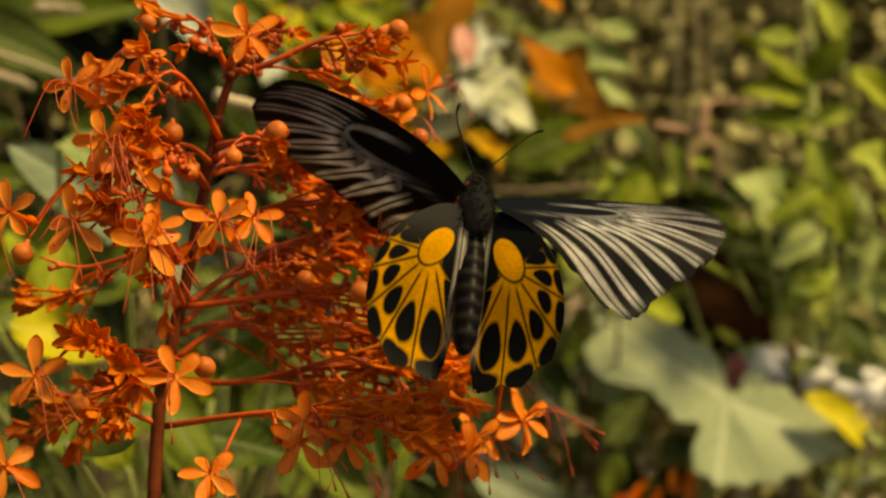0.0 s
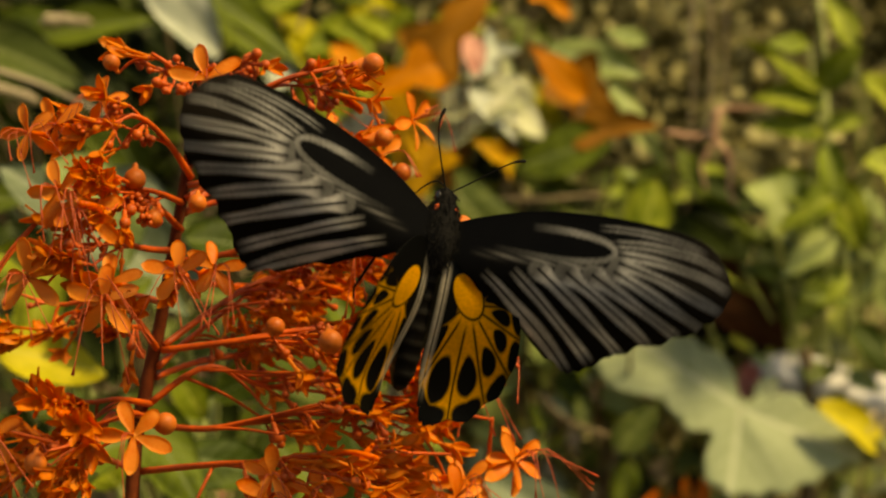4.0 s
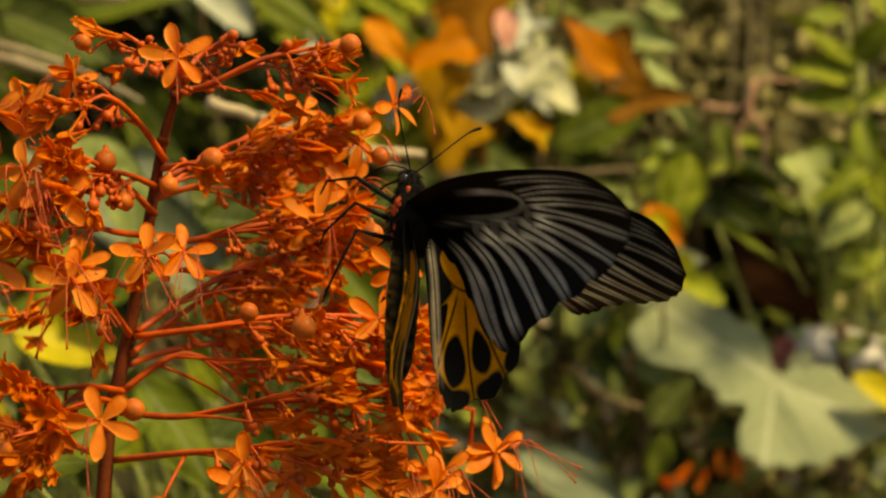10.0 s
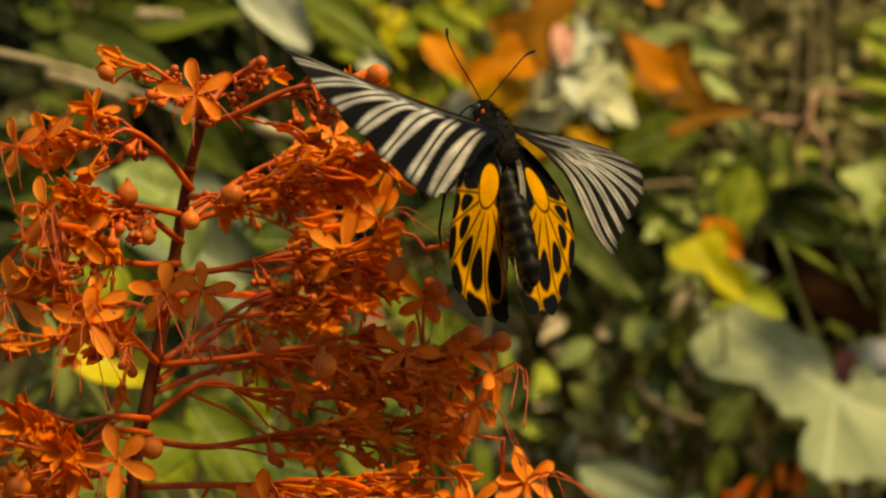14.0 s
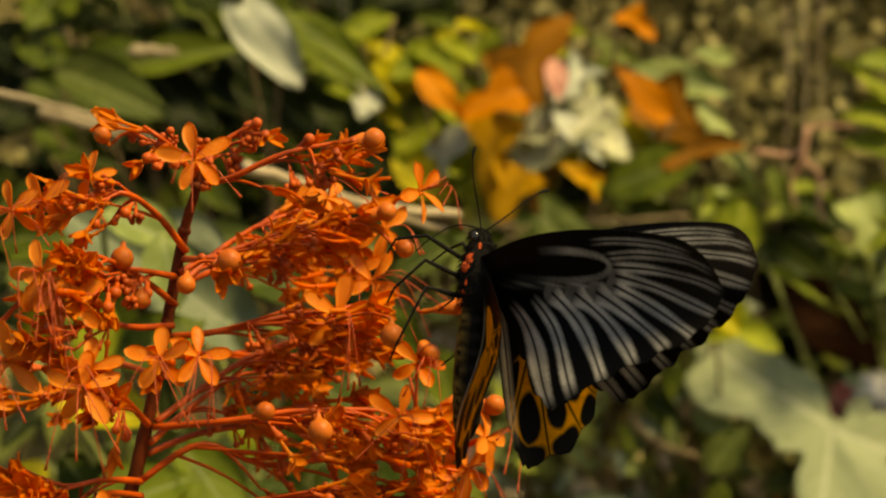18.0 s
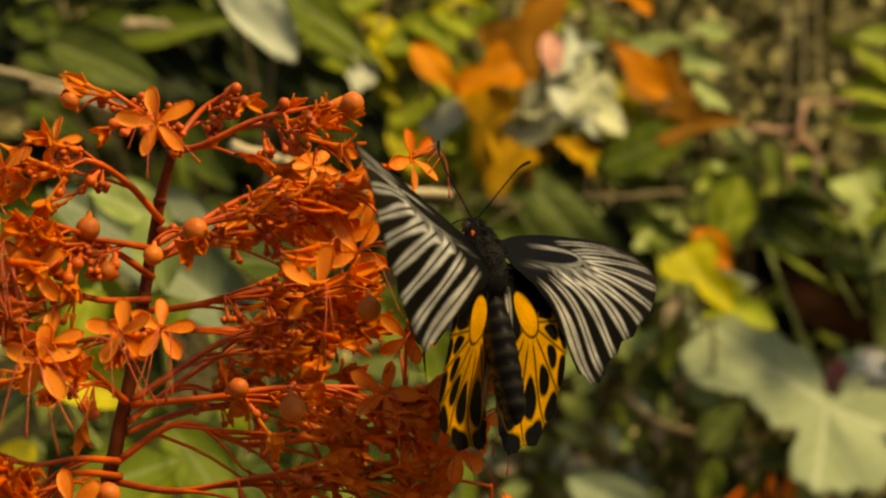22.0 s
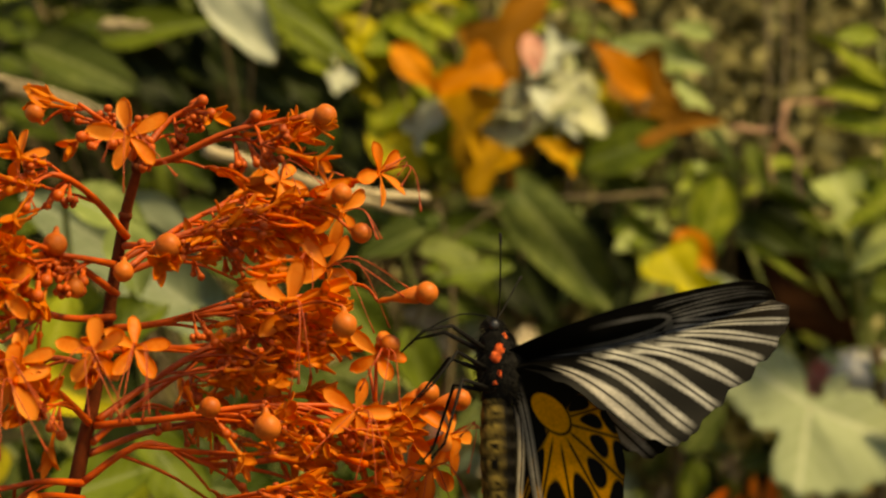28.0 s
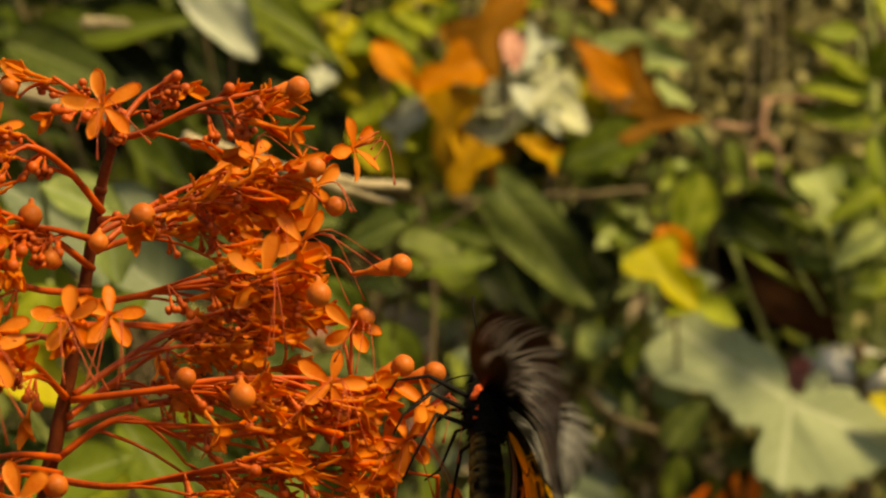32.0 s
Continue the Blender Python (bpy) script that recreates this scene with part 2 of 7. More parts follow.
PINKTWIG = surface("pink_twig", (0.42, 0.22, 0.14), (0.62, 0.36, 0.24), 0.7, 40, 0.4, 0.0, 300)
VINESTEM = surface("vine_stem", (0.20, 0.25, 0.07), (0.36, 0.40, 0.14), 0.5, 40, 0.3, 0.0, 300)
ROOT = surface("root", (0.20, 0.15, 0.09), (0.38, 0.29, 0.18), 0.8, 30, 0.5, 0.0, 200)
STONE = surface("stone", (0.50, 0.49, 0.48), (0.70, 0.69, 0.67), 0.8, 25, 0.4, 0.0, 200)
BLOSSOM = surface("pink_blossom", (0.48, 0.12, 0.10), (0.62, 0.24, 0.20), 0.6, 90, 0.2, 0.25)
MOSS = surface("mossy_bank", (0.035, 0.031, 0.013), (0.22, 0.18, 0.075), 0.9, 9.0, 1.0, 0.0, 60.0, 0.1)
SOIL = surface("soil", (0.022, 0.018, 0.011), (0.09, 0.07, 0.045), 0.95, 6.0, 1.0, 0.0, 60.0, 0.1)
MOSSLEAF = leaf_surface("moss_foliage", (0.055, 0.048, 0.020), (0.44, 0.39, 0.18), (0.40, 0.37, 0.15), 0.25, 0.6, 0.9, True)


# ---- mesh helpers ----
class Shape:
    """Vertices and faces of one mesh in the making."""

    def __init__(self):
        self.v, self.f = [], []

    def sweep(self, pts, radii, n=6, cap=True):
        pts = [Vector(p) for p in pts]
        base = len(self.v)
        ref = Vector((0.3, 0.9, 0.1)).normalized()
        for i, p in enumerate(pts):
            d = (pts[min(i + 1, len(pts) - 1)] - pts[max(i - 1, 0)]).normalized()
            a = d.cross(ref)
            if a.length < 1e-4:
                a = d.cross(Vector((1, 0, 0)))
            a.normalize()
            b = d.cross(a)
            r = radii[i] if isinstance(radii, (list, tuple)) else radii
            for k in range(n):
                w = 2 * math.pi * k / n
                self.v.append(p + (a * math.cos(w) + b * math.sin(w)) * r)
        for i in range(len(pts) - 1):
            for k in range(n):
                s, e = base + i * n, base + (i + 1) * n
                self.f.append((s + k, s + (k + 1) % n, e + (k + 1) % n, e + k))
        if cap:
            self.f.append(tuple(base + k for k in reversed(range(n))))
            self.f.append(tuple(base + (len(pts) - 1) * n + k for k in range(n)))

    def ball(self, c, rx, ry, rz, nu=10, nv=7, m=None):
        c, base = Vector(c), len(self.v)
        for j in range(1, nv):
            th = math.pi * j / nv
            for k in range(nu):
                w = 2 * math.pi * k / nu
                p = Vector((rx * math.sin(th) * math.cos(w), ry * math.sin(th) * math.sin(w), rz * math.cos(th)))
                self.v.append(c + (m @ p if m else p))
        top, bottom = Vector((0, 0, rz)), Vector((0, 0, -rz))
        self.v += [c + (m @ top if m else top), c + (m @ bottom if m else bottom)]
        t, b = len(self.v) - 2, len(self.v) - 1
        for j in range(nv - 2):
            for k in range(nu):
                s, e = base + j * nu, base + (j + 1) * nu
                self.f.append((s + k, e + k, e + (k + 1) % nu, s + (k + 1) % nu))
        for k in range(nu):
            self.f.append((t, base + k, base + (k + 1) % nu))
            self.f.append((b, base + (nv - 2) * nu + (k + 1) % nu, base + (nv - 2) * nu + k))

    def blade(self, m, length, width, rise=0.0, droop=0.0, cup=0.0, thick=0.0004, n=5):
        """A petal: along local +y of m, lens-shaped, with a cupped section."""
        base = len(self.v)
        for side in (0, 1):
            for i in range(n + 1):
                s = i / n
                w = width * 0.5 * math.sin(math.pi * min(1, 0.10 + 0.86 * s)) ** 0.75
                z = rise * s - droop * s * s
                for k in (-1, 0, 1):
                    self.v.append(m @ Vector((k * w, s * length, z + cup * width * abs(k) - side * thick)))
        cols = 3
        off = (n + 1) * cols
        for i in range(n):
            for k in range(2):
                a = base + i * cols + k
                self.f.append((a, a + 1, a + cols + 1, a + cols))
                self.f.append((off + a, off + a + cols, off + a + cols + 1, off + a + 1))
        ring = [i * cols for i in range(n + 1)] + [n * cols + 1] + [i * cols + 2 for i in range(n, -1, -1)] + [1]
        for i, a in enumerate(ring):
            b = ring[(i + 1) % len(ring)]
            self.f.append((base + b, base + a, base + off + a, base + off + b))

    def mesh(self, name, mat, smooth=True):
        me = bpy.data.meshes.new(name)
        me.from_pydata([tuple(p) for p in self.v], [], self.f)
        me.materials.append(mat)
        if smooth:
            me.polygons.foreach_set("use_smooth", [True] * len(me.polygons))
        me.update()
        return me


def part(name, shape, mat, parent, label="", m=None):
    """One mesh object under a thing or a part; shape is a Shape or a finished mesh."""
    ob = new(name, shape.mesh(name, mat) if isinstance(shape, Shape) else shape)
    ob.parent = parent
    if m is not None:
        ob.matrix_basis = m
    if label:
        tagged(ob, label)
    return ob


def bend(points, n):
    """n points along a smooth curve through the points."""
    pts = [Vector(p) for p in points]
    out = []
    for i in range(n):
        x = i / (n - 1) * (len(pts) - 1)
        k = min(int(x), len(pts) - 2)
        f = x - k
        p0, p1, p2, p3 = pts[max(k - 1, 0)], pts[k], pts[k + 1], pts[min(k + 2, len(pts) - 1)]
        out.append(0.5 * ((2 * p1) + (p2 - p0) * f + (2 * p0 - 5 * p1 + 4 * p2 - p3) * f * f + (3 * p1 - p0 - 3 * p2 + p3) * f ** 3))
    return out


def aim(p, d, spin=0.0, size=1.0):
    """A pose at p whose +z points along d."""
    q = Vector(d).normalized().to_track_quat("Z", "Y").to_matrix().to_4x4()
    return Matrix.Translation(p) @ q @ Matrix.Rotation(spin, 4, "Z") @ Matrix.Scale(size, 4)


# ---- ground and bank ----
def ground():
    s = Shape()
    n = 40
    xs = [math.copysign(abs(k / n) ** 2.2 * 400, k) for k in range(-n, n + 1)]
    for y in xs:
        for x in xs:
            s.v.append(Vector((x, y, 0.05 * noise.noise((x * 1.7, y * 1.7, 0)) - 0.03)))
    w = 2 * n + 1
    for j in range(2 * n):
        for i in range(2 * n):
            a = j * w + i
            s.f.append((a, a + 1, a + w + 1, a + w))
    return tagged(new("ground", s.mesh("ground", SOIL)), "dark damp garden soil under the plants", "ground", kind="structure")


ground()


def bank():
    s = Shape()
    nx, nz = 200, 110
    for j in range(nz + 1):
        z = -0.1 + 3.3 * j / nz
        for i in range(nx + 1):
            x = math.copysign(abs(2 * i / nx - 1) ** 1.5 * 9.0, i - nx / 2)
            y = 2.45 + 0.62 * (z - 1.0) - 0.5 * max(0.0, 1.14 - z) - 0.16 * max(0.0, min(1.0, (1.16 - z) / 0.45)) * max(0.0, min(1.0, (x + 0.25) / 0.3)) + 0.22 * noise.noise((x * 1.1, z * 1.1, 3)) + 0.09 * noise.noise((x * 4.5, z * 4.5, 7)) + 0.035 * noise.noise((x * 14, z * 14, 1))
            s.v.append(Vector((x, y, z)))
    w = nx + 1
    for j in range(nz):
        for i in range(nx):
            a = j * w + i
            s.f.append((a, a + 1, a + w + 1, a + w))
    back = len(s.v)
    for x, z in ((-9, -0.1), (9, -0.1), (9, 3.2), (-9, 3.2)):
        s.v.append(Vector((x, 5.0, z)))
    s.f += [(back + 1, back, back + 3, back + 2), tuple([back, back + 1] + list(range(nx, -1, -1))), tuple([back + 3] + [nz * w + i for i in range(nx + 1)] + [back + 2])]
    return tagged(new("bank", s.mesh("bank", MOSS)), "mossy olive-brown earth bank behind the garden plants", "bank", kind="structure")


bank()


# ---- leaves ----
def outline(kind, s):
    if kind == "lance":
        return 3.1 * (s + 0.005) ** 0.65 * max(0.0, 1 - s) ** 1.35
    if kind == "heart":
        return (1.02 * (s + 0.02) ** 0.33) * max(0.0, 1 - s) ** 0.62 * 1.28
    if kind == "lobed":
        return max(0.0, (1 - s)) ** 0.45 * (0.62 + 0.42 * math.cos(6.0 * s - 0.2) ** 2) * min(1, s * 14 + 0.5)
    if kind == "ivy":
        return max(0.0, 1 - s) ** 0.6 * (0.55 + 0.6 * abs(math.cos(5.2 * s - 0.9))) * min(1, s * 9 + 0.3)
    if kind == "fan":
        return min(1.0, 0.30 + 1.1 * s) * (1.0 if s < 0.72 else max(0.0, 1 - ((s - 0.72) / 0.28) ** 2.2)) * (0.9 + 0.12 * math.cos(9 * s))
    return math.sin(math.pi * min(1, s ** 0.78)) ** 0.85


leaf_meshes = {}


def leaf_mesh(kind, ratio, mat, seed):
    key = (kind, round(ratio, 2), mat.name, seed)
    if key in leaf_meshes:
        return leaf_meshes[key]
    rng = random.Random(seed * 17 + int(ratio * 100))
    curl, fold, wave = rng.uniform(0.05, 0.30), rng.uniform(0.12, 0.55), rng.uniform(0.02, 0.06)
    ny, nx = 18, 8
    verts, faces, uvs = [], [], []
    for side in (0, 1):
        for j in range(ny + 1):
            t = j / ny
            w = 0.5 * ratio * outline(kind, t)
            back = 0.12 * (1 - t) ** 6 if kind in ("heart", "lobed") else 0.0
            for i in range(nx + 1):
                k = i / nx * 2 - 1
                x = k * w
                y = t - back * abs(k) * 1.3
                z = -curl * t * t - fold * (w - abs(x)) * 0.0 + fold * abs(x) * 0.9 + wave * math.sin(7 * t + 3 * k + seed) * abs(k) - side * 0.006
                verts.append((x, y, z))
                uvs.append((0.5 + x * 0.98, y))
    off, c = (ny + 1) * (nx + 1), nx + 1
    for j in range(ny):
        for i in range(nx):
            a = j * c + i
            faces += [(a, a + 1, a + c + 1, a + c), (off + a, off + a + c, off + a + c + 1, off + a + 1)]
    ring = [j * c for j in range(ny + 1)] + [ny * c + i for i in range(1, nx + 1)] + [j * c + nx for j in range(ny - 1, -1, -1)] + [i for i in range(nx - 1, 0, -1)]
    for i, a in enumerate(ring):
        b = ring[(i + 1) % len(ring)]
        faces.append((b, a, off + a, off + b))
    me = bpy.data.meshes.new("leaf")
    me.from_pydata(verts, [], faces)
    layer = me.uv_layers.new(name="leaf")
    idx = np.zeros(len(me.loops), dtype=np.int32)
    me.loops.foreach_get("vertex_index", idx)
    layer.data.foreach_set("uv", np.array(uvs, dtype=np.float32)[idx].ravel())
    me.materials.append(mat)
    me.polygons.foreach_set("use_smooth", [True] * len(me.polygons))
    leaf_meshes[key] = me
    return me


def palmate_mesh(lobes, mat):
    """A broad lobed leaf about its stalk; lobes: (turn clockwise from the top, reach), with a vein to each long one."""
    turns, reach = [radians(a) for a, r in lobes], [r for a, r in lobes]
    main = [radians(a) for i, (a, r) in enumerate(lobes) if r > lobes[i - 1][1] and r >= lobes[(i + 1) % len(lobes)][1]]
    n, rings = 240, 14
    verts, faces, uvs = [], [], []
    for side in (0, 1):
        for j in range(rings + 1):
            for i in range(n):
                a = turns[0] + 2 * math.pi * i / n
                k = max(q for q in range(len(turns)) if turns[q] <= a + 1e-6)
                a1 = turns[k + 1] if k + 1 < len(turns) else turns[0] + 2 * math.pi
                f = (a - turns[k]) / (a1 - turns[k])
                f = f * f * (3 - 2 * f)
                r = (reach[k] * (1 - f) + reach[(k + 1) % len(reach)] * f) * (1 + 0.03 * math.sin(a * 19)) * j / rings
                off = min(((a - m + math.pi) % (2 * math.pi) - math.pi for m in main), key=abs)
                z = 0.08 * abs(off) * r - 0.06 * r * r + 0.025 * math.sin(a * 5 + r * 6) * r - side * 0.006
                verts.append((r * math.sin(a), r * math.cos(a), z))
                uvs.append((0.5 + off * r, r * math.cos(off)))
    half = (rings + 1) * n
    for j in range(rings):
        for i in range(n):
            p, q = j * n + i, j * n + (i + 1) % n
            faces += [(p, p + n, q + n, q), (half + p, half + q, half + q + n, half + p + n)]
    for i in range(n):
        p, q = rings * n + i, rings * n + (i + 1) % n
        faces.append((p, half + p, half + q, q))
    me = bpy.data.meshes.new("leaf")
    me.from_pydata(verts, [], faces)
    layer = me.uv_layers.new(name="leaf")
    idx = np.zeros(len(me.loops), dtype=np.int32)
    me.loops.foreach_get("vertex_index", idx)
    layer.data.foreach_set("uv", np.array(uvs, dtype=np.float32)[idx].ravel())
    me.materials.append(mat)
    me.polygons.foreach_set("use_smooth", [True] * len(me.polygons))
    return me


plant_now = None
leaf_count = 0


def plant(name, label, category="plant", group=""):
    global plant_now
    plant_now = tagged(new(name), label, category, group)
    return plant_now


def leaf_pose(p, length, spin, turn, nod):
    """Base at p; spin 0 points up, 90 to the right; turn about the vertical; nod tips it towards or away."""
    return Matrix.Translation(p) @ Matrix.Rotation(radians(turn), 4, "Z") @ Matrix.Rotation(radians(90 + nod), 4, "X") @ Matrix.Rotation(radians(-spin), 4, "Z") @ Matrix.Scale(length, 4)


def leaf(p, length, ratio, spin, turn, nod, kind, mat):
    global leaf_count
    leaf_count += 1
    return part("leaf", leaf_mesh(kind, ratio, mat, leaf_count % 7), mat, plant_now, m=leaf_pose(p, length, spin, turn, nod))


def blade_leaf(a, b, ratio, kind, mat, up):
    """A leaf from its base a to its tip b; up: how far its face turns to the sky."""
    global leaf_count
    leaf_count += 1
    a, y = Vector(a), Vector(b) - Vector(a)
    length = y.length
    y.normalize()
    x = y.cross(Vector((0.12 * math.sin(leaf_count * 2.4), -1, up))).normalized()
    m = Matrix((x, y, x.cross(y))).transposed().to_4x4()
    return part("leaf", leaf_mesh(kind, ratio, mat, leaf_count % 7), mat, plant_now, m=Matrix.Translation(a) @ m @ Matrix.Scale(length, 4))


def stalks(points, root, r=0.004, mat=None):
    """Petioles that join points to a root point on the ground."""
    rng = random.Random(int(root[0] * 1000))
    s = Shape()
    root = Vector(root)
    s.sweep(bend([root + Vector((0, 0, -0.05)), root + Vector((0.01, 0, 0.4)), root + Vector((-0.01, 0.01, 0.95))], 10), [r * 2.2] * 10, 7)
    for p in points:
        p = Vector(p)
        a = root + Vector((0, 0, max(0.1, min(0.9, p.z - 0.25))))
        t = Shape()
        t.sweep(bend([a, a.lerp(p, 0.5) + Vector((rng.uniform(-0.04, 0.04), 0.05, -0.02)), p], 8), r, 5)
        part("leaf_stalk", t, mat or TWIG, plant_now)
    return part("stem", s, mat or TWIG, plant_now)


def grown(name, label, root, mat, *makers):
    """A plant with its leaves and the stems that carry them."""
    plant(name, label)
    for make in makers:
        make()
    pts = [o.matrix_basis.translation.copy() for o in plant_now.children]
    stalks(pts, root, 0.0022, mat)


def pale_leaves():
    """One large palmate leaf with a deep notch at its stalk, and a yellowing leaf beside it."""
    lobes = [(-165, 0.50), (-150, 0.49), (-142, 0.43), (-128, 0.24), (-103, 0.38), (-84, 0.46), (-81, 0.78), (-78, 0.84), (-65, 0.88), (-54, 0.94), (-46, 0.83), (-38, 0.58), (-25, 0.38), (-6, 0.23), (-2, 0.06), (53, 0.06), (68, 0.25), (85, 0.40), (97, 0.58), (104, 0.77), (112, 0.79), (118, 0.66), (144, 0.55), (173, 0.49)]
    part("leaf", palmate_mesh(lobes, PALE), PALE, plant_now, m=leaf_pose((0.389, 1.620, 1.036), 0.189, 0, 8, -22) @ Matrix.Diagonal((1, 1.08, 1, 1)))
    blade_leaf((0.538, 1.620, 1.001), (0.479, 1.588, 1.047), 0.75, "heart", YELLOW, 0.60)
    blade_leaf((0.281, 1.680, 1.079), (0.244, 1.652, 1.132), 0.60, "oval", FRESH, 0.40)
    blade_leaf((0.340, 1.720, 0.908), (0.356, 1.696, 0.988), 0.50, "oval", DARK, 0.20)
    blade_leaf((0.223, 1.700, 1.092), (0.258, 1.670, 1.144), 0.60, "oval", FRESH, 0.50)


def vine_leaves():
    blade_leaf((0.477, 1.600, 1.384), (0.388, 1.564, 1.446), 0.24, "lance", LIME, 0.80)
    blade_leaf((0.477, 1.600, 1.375), (0.403, 1.568, 1.388), 0.50, "oval", LIME, 0.60)
    blade_leaf((0.480, 1.600, 1.344), (0.403, 1.570, 1.355), 0.42, "oval", LIME, 0.50)
    blade_leaf((0.470, 1.580, 1.389), (0.501, 1.550, 1.434), 0.60, "oval", LIME, 0.50)
    blade_leaf((0.479, 1.600, 1.347), (0.517, 1.572, 1.357), 0.55, "oval", FRESH, 0.40)
    blade_leaf((0.476, 1.580, 1.328), (0.483, 1.554, 1.263), 0.45, "oval", FRESH, 0.30)
    blade_leaf((0.409, 1.580, 1.289), (0.433, 1.546, 1.227), 0.85, "ivy", SAGE, 0.70)
    blade_leaf((0.478, 1.560, 1.269), (0.414, 1.524, 1.239), 0.50, "ivy", LIME, 0.80)
    blade_leaf((0.491, 1.600, 1.230), (0.431, 1.570, 1.194), 0.50, "oval", SAGE, 0.50)
    blade_leaf((0.412, 1.600, 1.292), (0.461, 1.568, 1.263), 0.60, "oval", FRESH, 0.60)
    blade_leaf((0.508, 1.620, 1.193), (0.447, 1.592, 1.142), 0.45, "oval", FRESH, 0.40)
    blade_leaf((0.514, 1.620, 1.156), (0.453, 1.590, 1.169), 0.40, "oval", MID, 0.50)
    blade_leaf((0.317, 1.580, 1.213), (0.390, 1.544, 1.167), 0.16, "lance", LIME, 0.80)
    blade_leaf((0.474, 1.660, 1.446), (0.418, 1.630, 1.443), 0.40, "oval", FRESH, 0.50)
    blade_leaf((0.490, 1.620, 1.293), (0.520, 1.588, 1.218), 0.60, "oval", LIME, 0.60)
    blade_leaf((0.512, 1.600, 1.439), (0.481, 1.570, 1.491), 0.50, "oval", FRESH, 0.50)
    blade_leaf((0.390, 1.620, 1.194), (0.447, 1.590, 1.181), 0.35, "oval", MID, 0.50)
    blade_leaf((0.524, 1.600, 1.409), (0.559, 1.568, 1.357), 0.50, "oval", LIME, 0.60)
    blade_leaf((0.540, 1.620, 1.323), (0.569, 1.588, 1.273), 0.60, "ivy", FRESH, 0.60)
    blade_leaf((0.518, 1.640, 1.130), (0.561, 1.610, 1.082), 0.50, "oval", MID, 0.50)


def yellow_leaves():
    blade_leaf((0.295, 1.600, 1.290), (0.264, 1.573, 1.204), 0.55, "oval", LIME, 0.35)
    blade_leaf((0.301, 1.620, 1.294), (0.233, 1.596, 1.213), 0.35, "oval", OLIVE, 0.20)
    blade_leaf((0.240, 1.570, 1.231), (0.276, 1.544, 1.186), 0.62, "oval", ORANGE, 0.30)
    blade_leaf((0.220, 1.550, 1.207), (0.275, 1.512, 1.145), 0.80, "ivy", YELLOW, 0.90)
    blade_leaf((0.254, 1.540, 1.153), (0.315, 1.502, 1.135), 0.95, "ivy", LIME, 0.90)
    blade_leaf((0.252, 1.600, 1.170), (0.230, 1.566, 1.207), 0.50, "oval", LIME, 0.70)


def dead_and_shade_leaves():
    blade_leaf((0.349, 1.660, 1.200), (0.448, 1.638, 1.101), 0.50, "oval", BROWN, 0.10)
    # Five overlapping leaves paint the dark hollow: its shade is their colour.
    blade_leaf((0.343, 1.780, 1.207), (0.405, 1.760, 1.075), 0.75, "heart", SHADELEAF, 0.00)
    blade_leaf((0.309, 1.780, 1.187), (0.366, 1.760, 1.088), 0.80, "heart", SHADELEAF, 0.00)
    blade_leaf((0.412, 1.800, 1.180), (0.442, 1.780, 1.073), 0.80, "heart", SHADELEAF, 0.00)
    blade_leaf((0.379, 1.800, 1.166), (0.309, 1.780, 1.127), 0.80, "heart", SHADELEAF, 0.00)
    blade_leaf((0.432, 1.800, 1.126), (0.481, 1.780, 1.060), 0.70, "heart", SHADELEAF, 0.00)
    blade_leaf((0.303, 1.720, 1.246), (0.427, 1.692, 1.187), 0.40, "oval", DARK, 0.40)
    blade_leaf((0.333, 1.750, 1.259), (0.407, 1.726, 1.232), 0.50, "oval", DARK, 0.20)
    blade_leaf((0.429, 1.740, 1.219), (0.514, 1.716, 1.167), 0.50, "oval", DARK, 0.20)


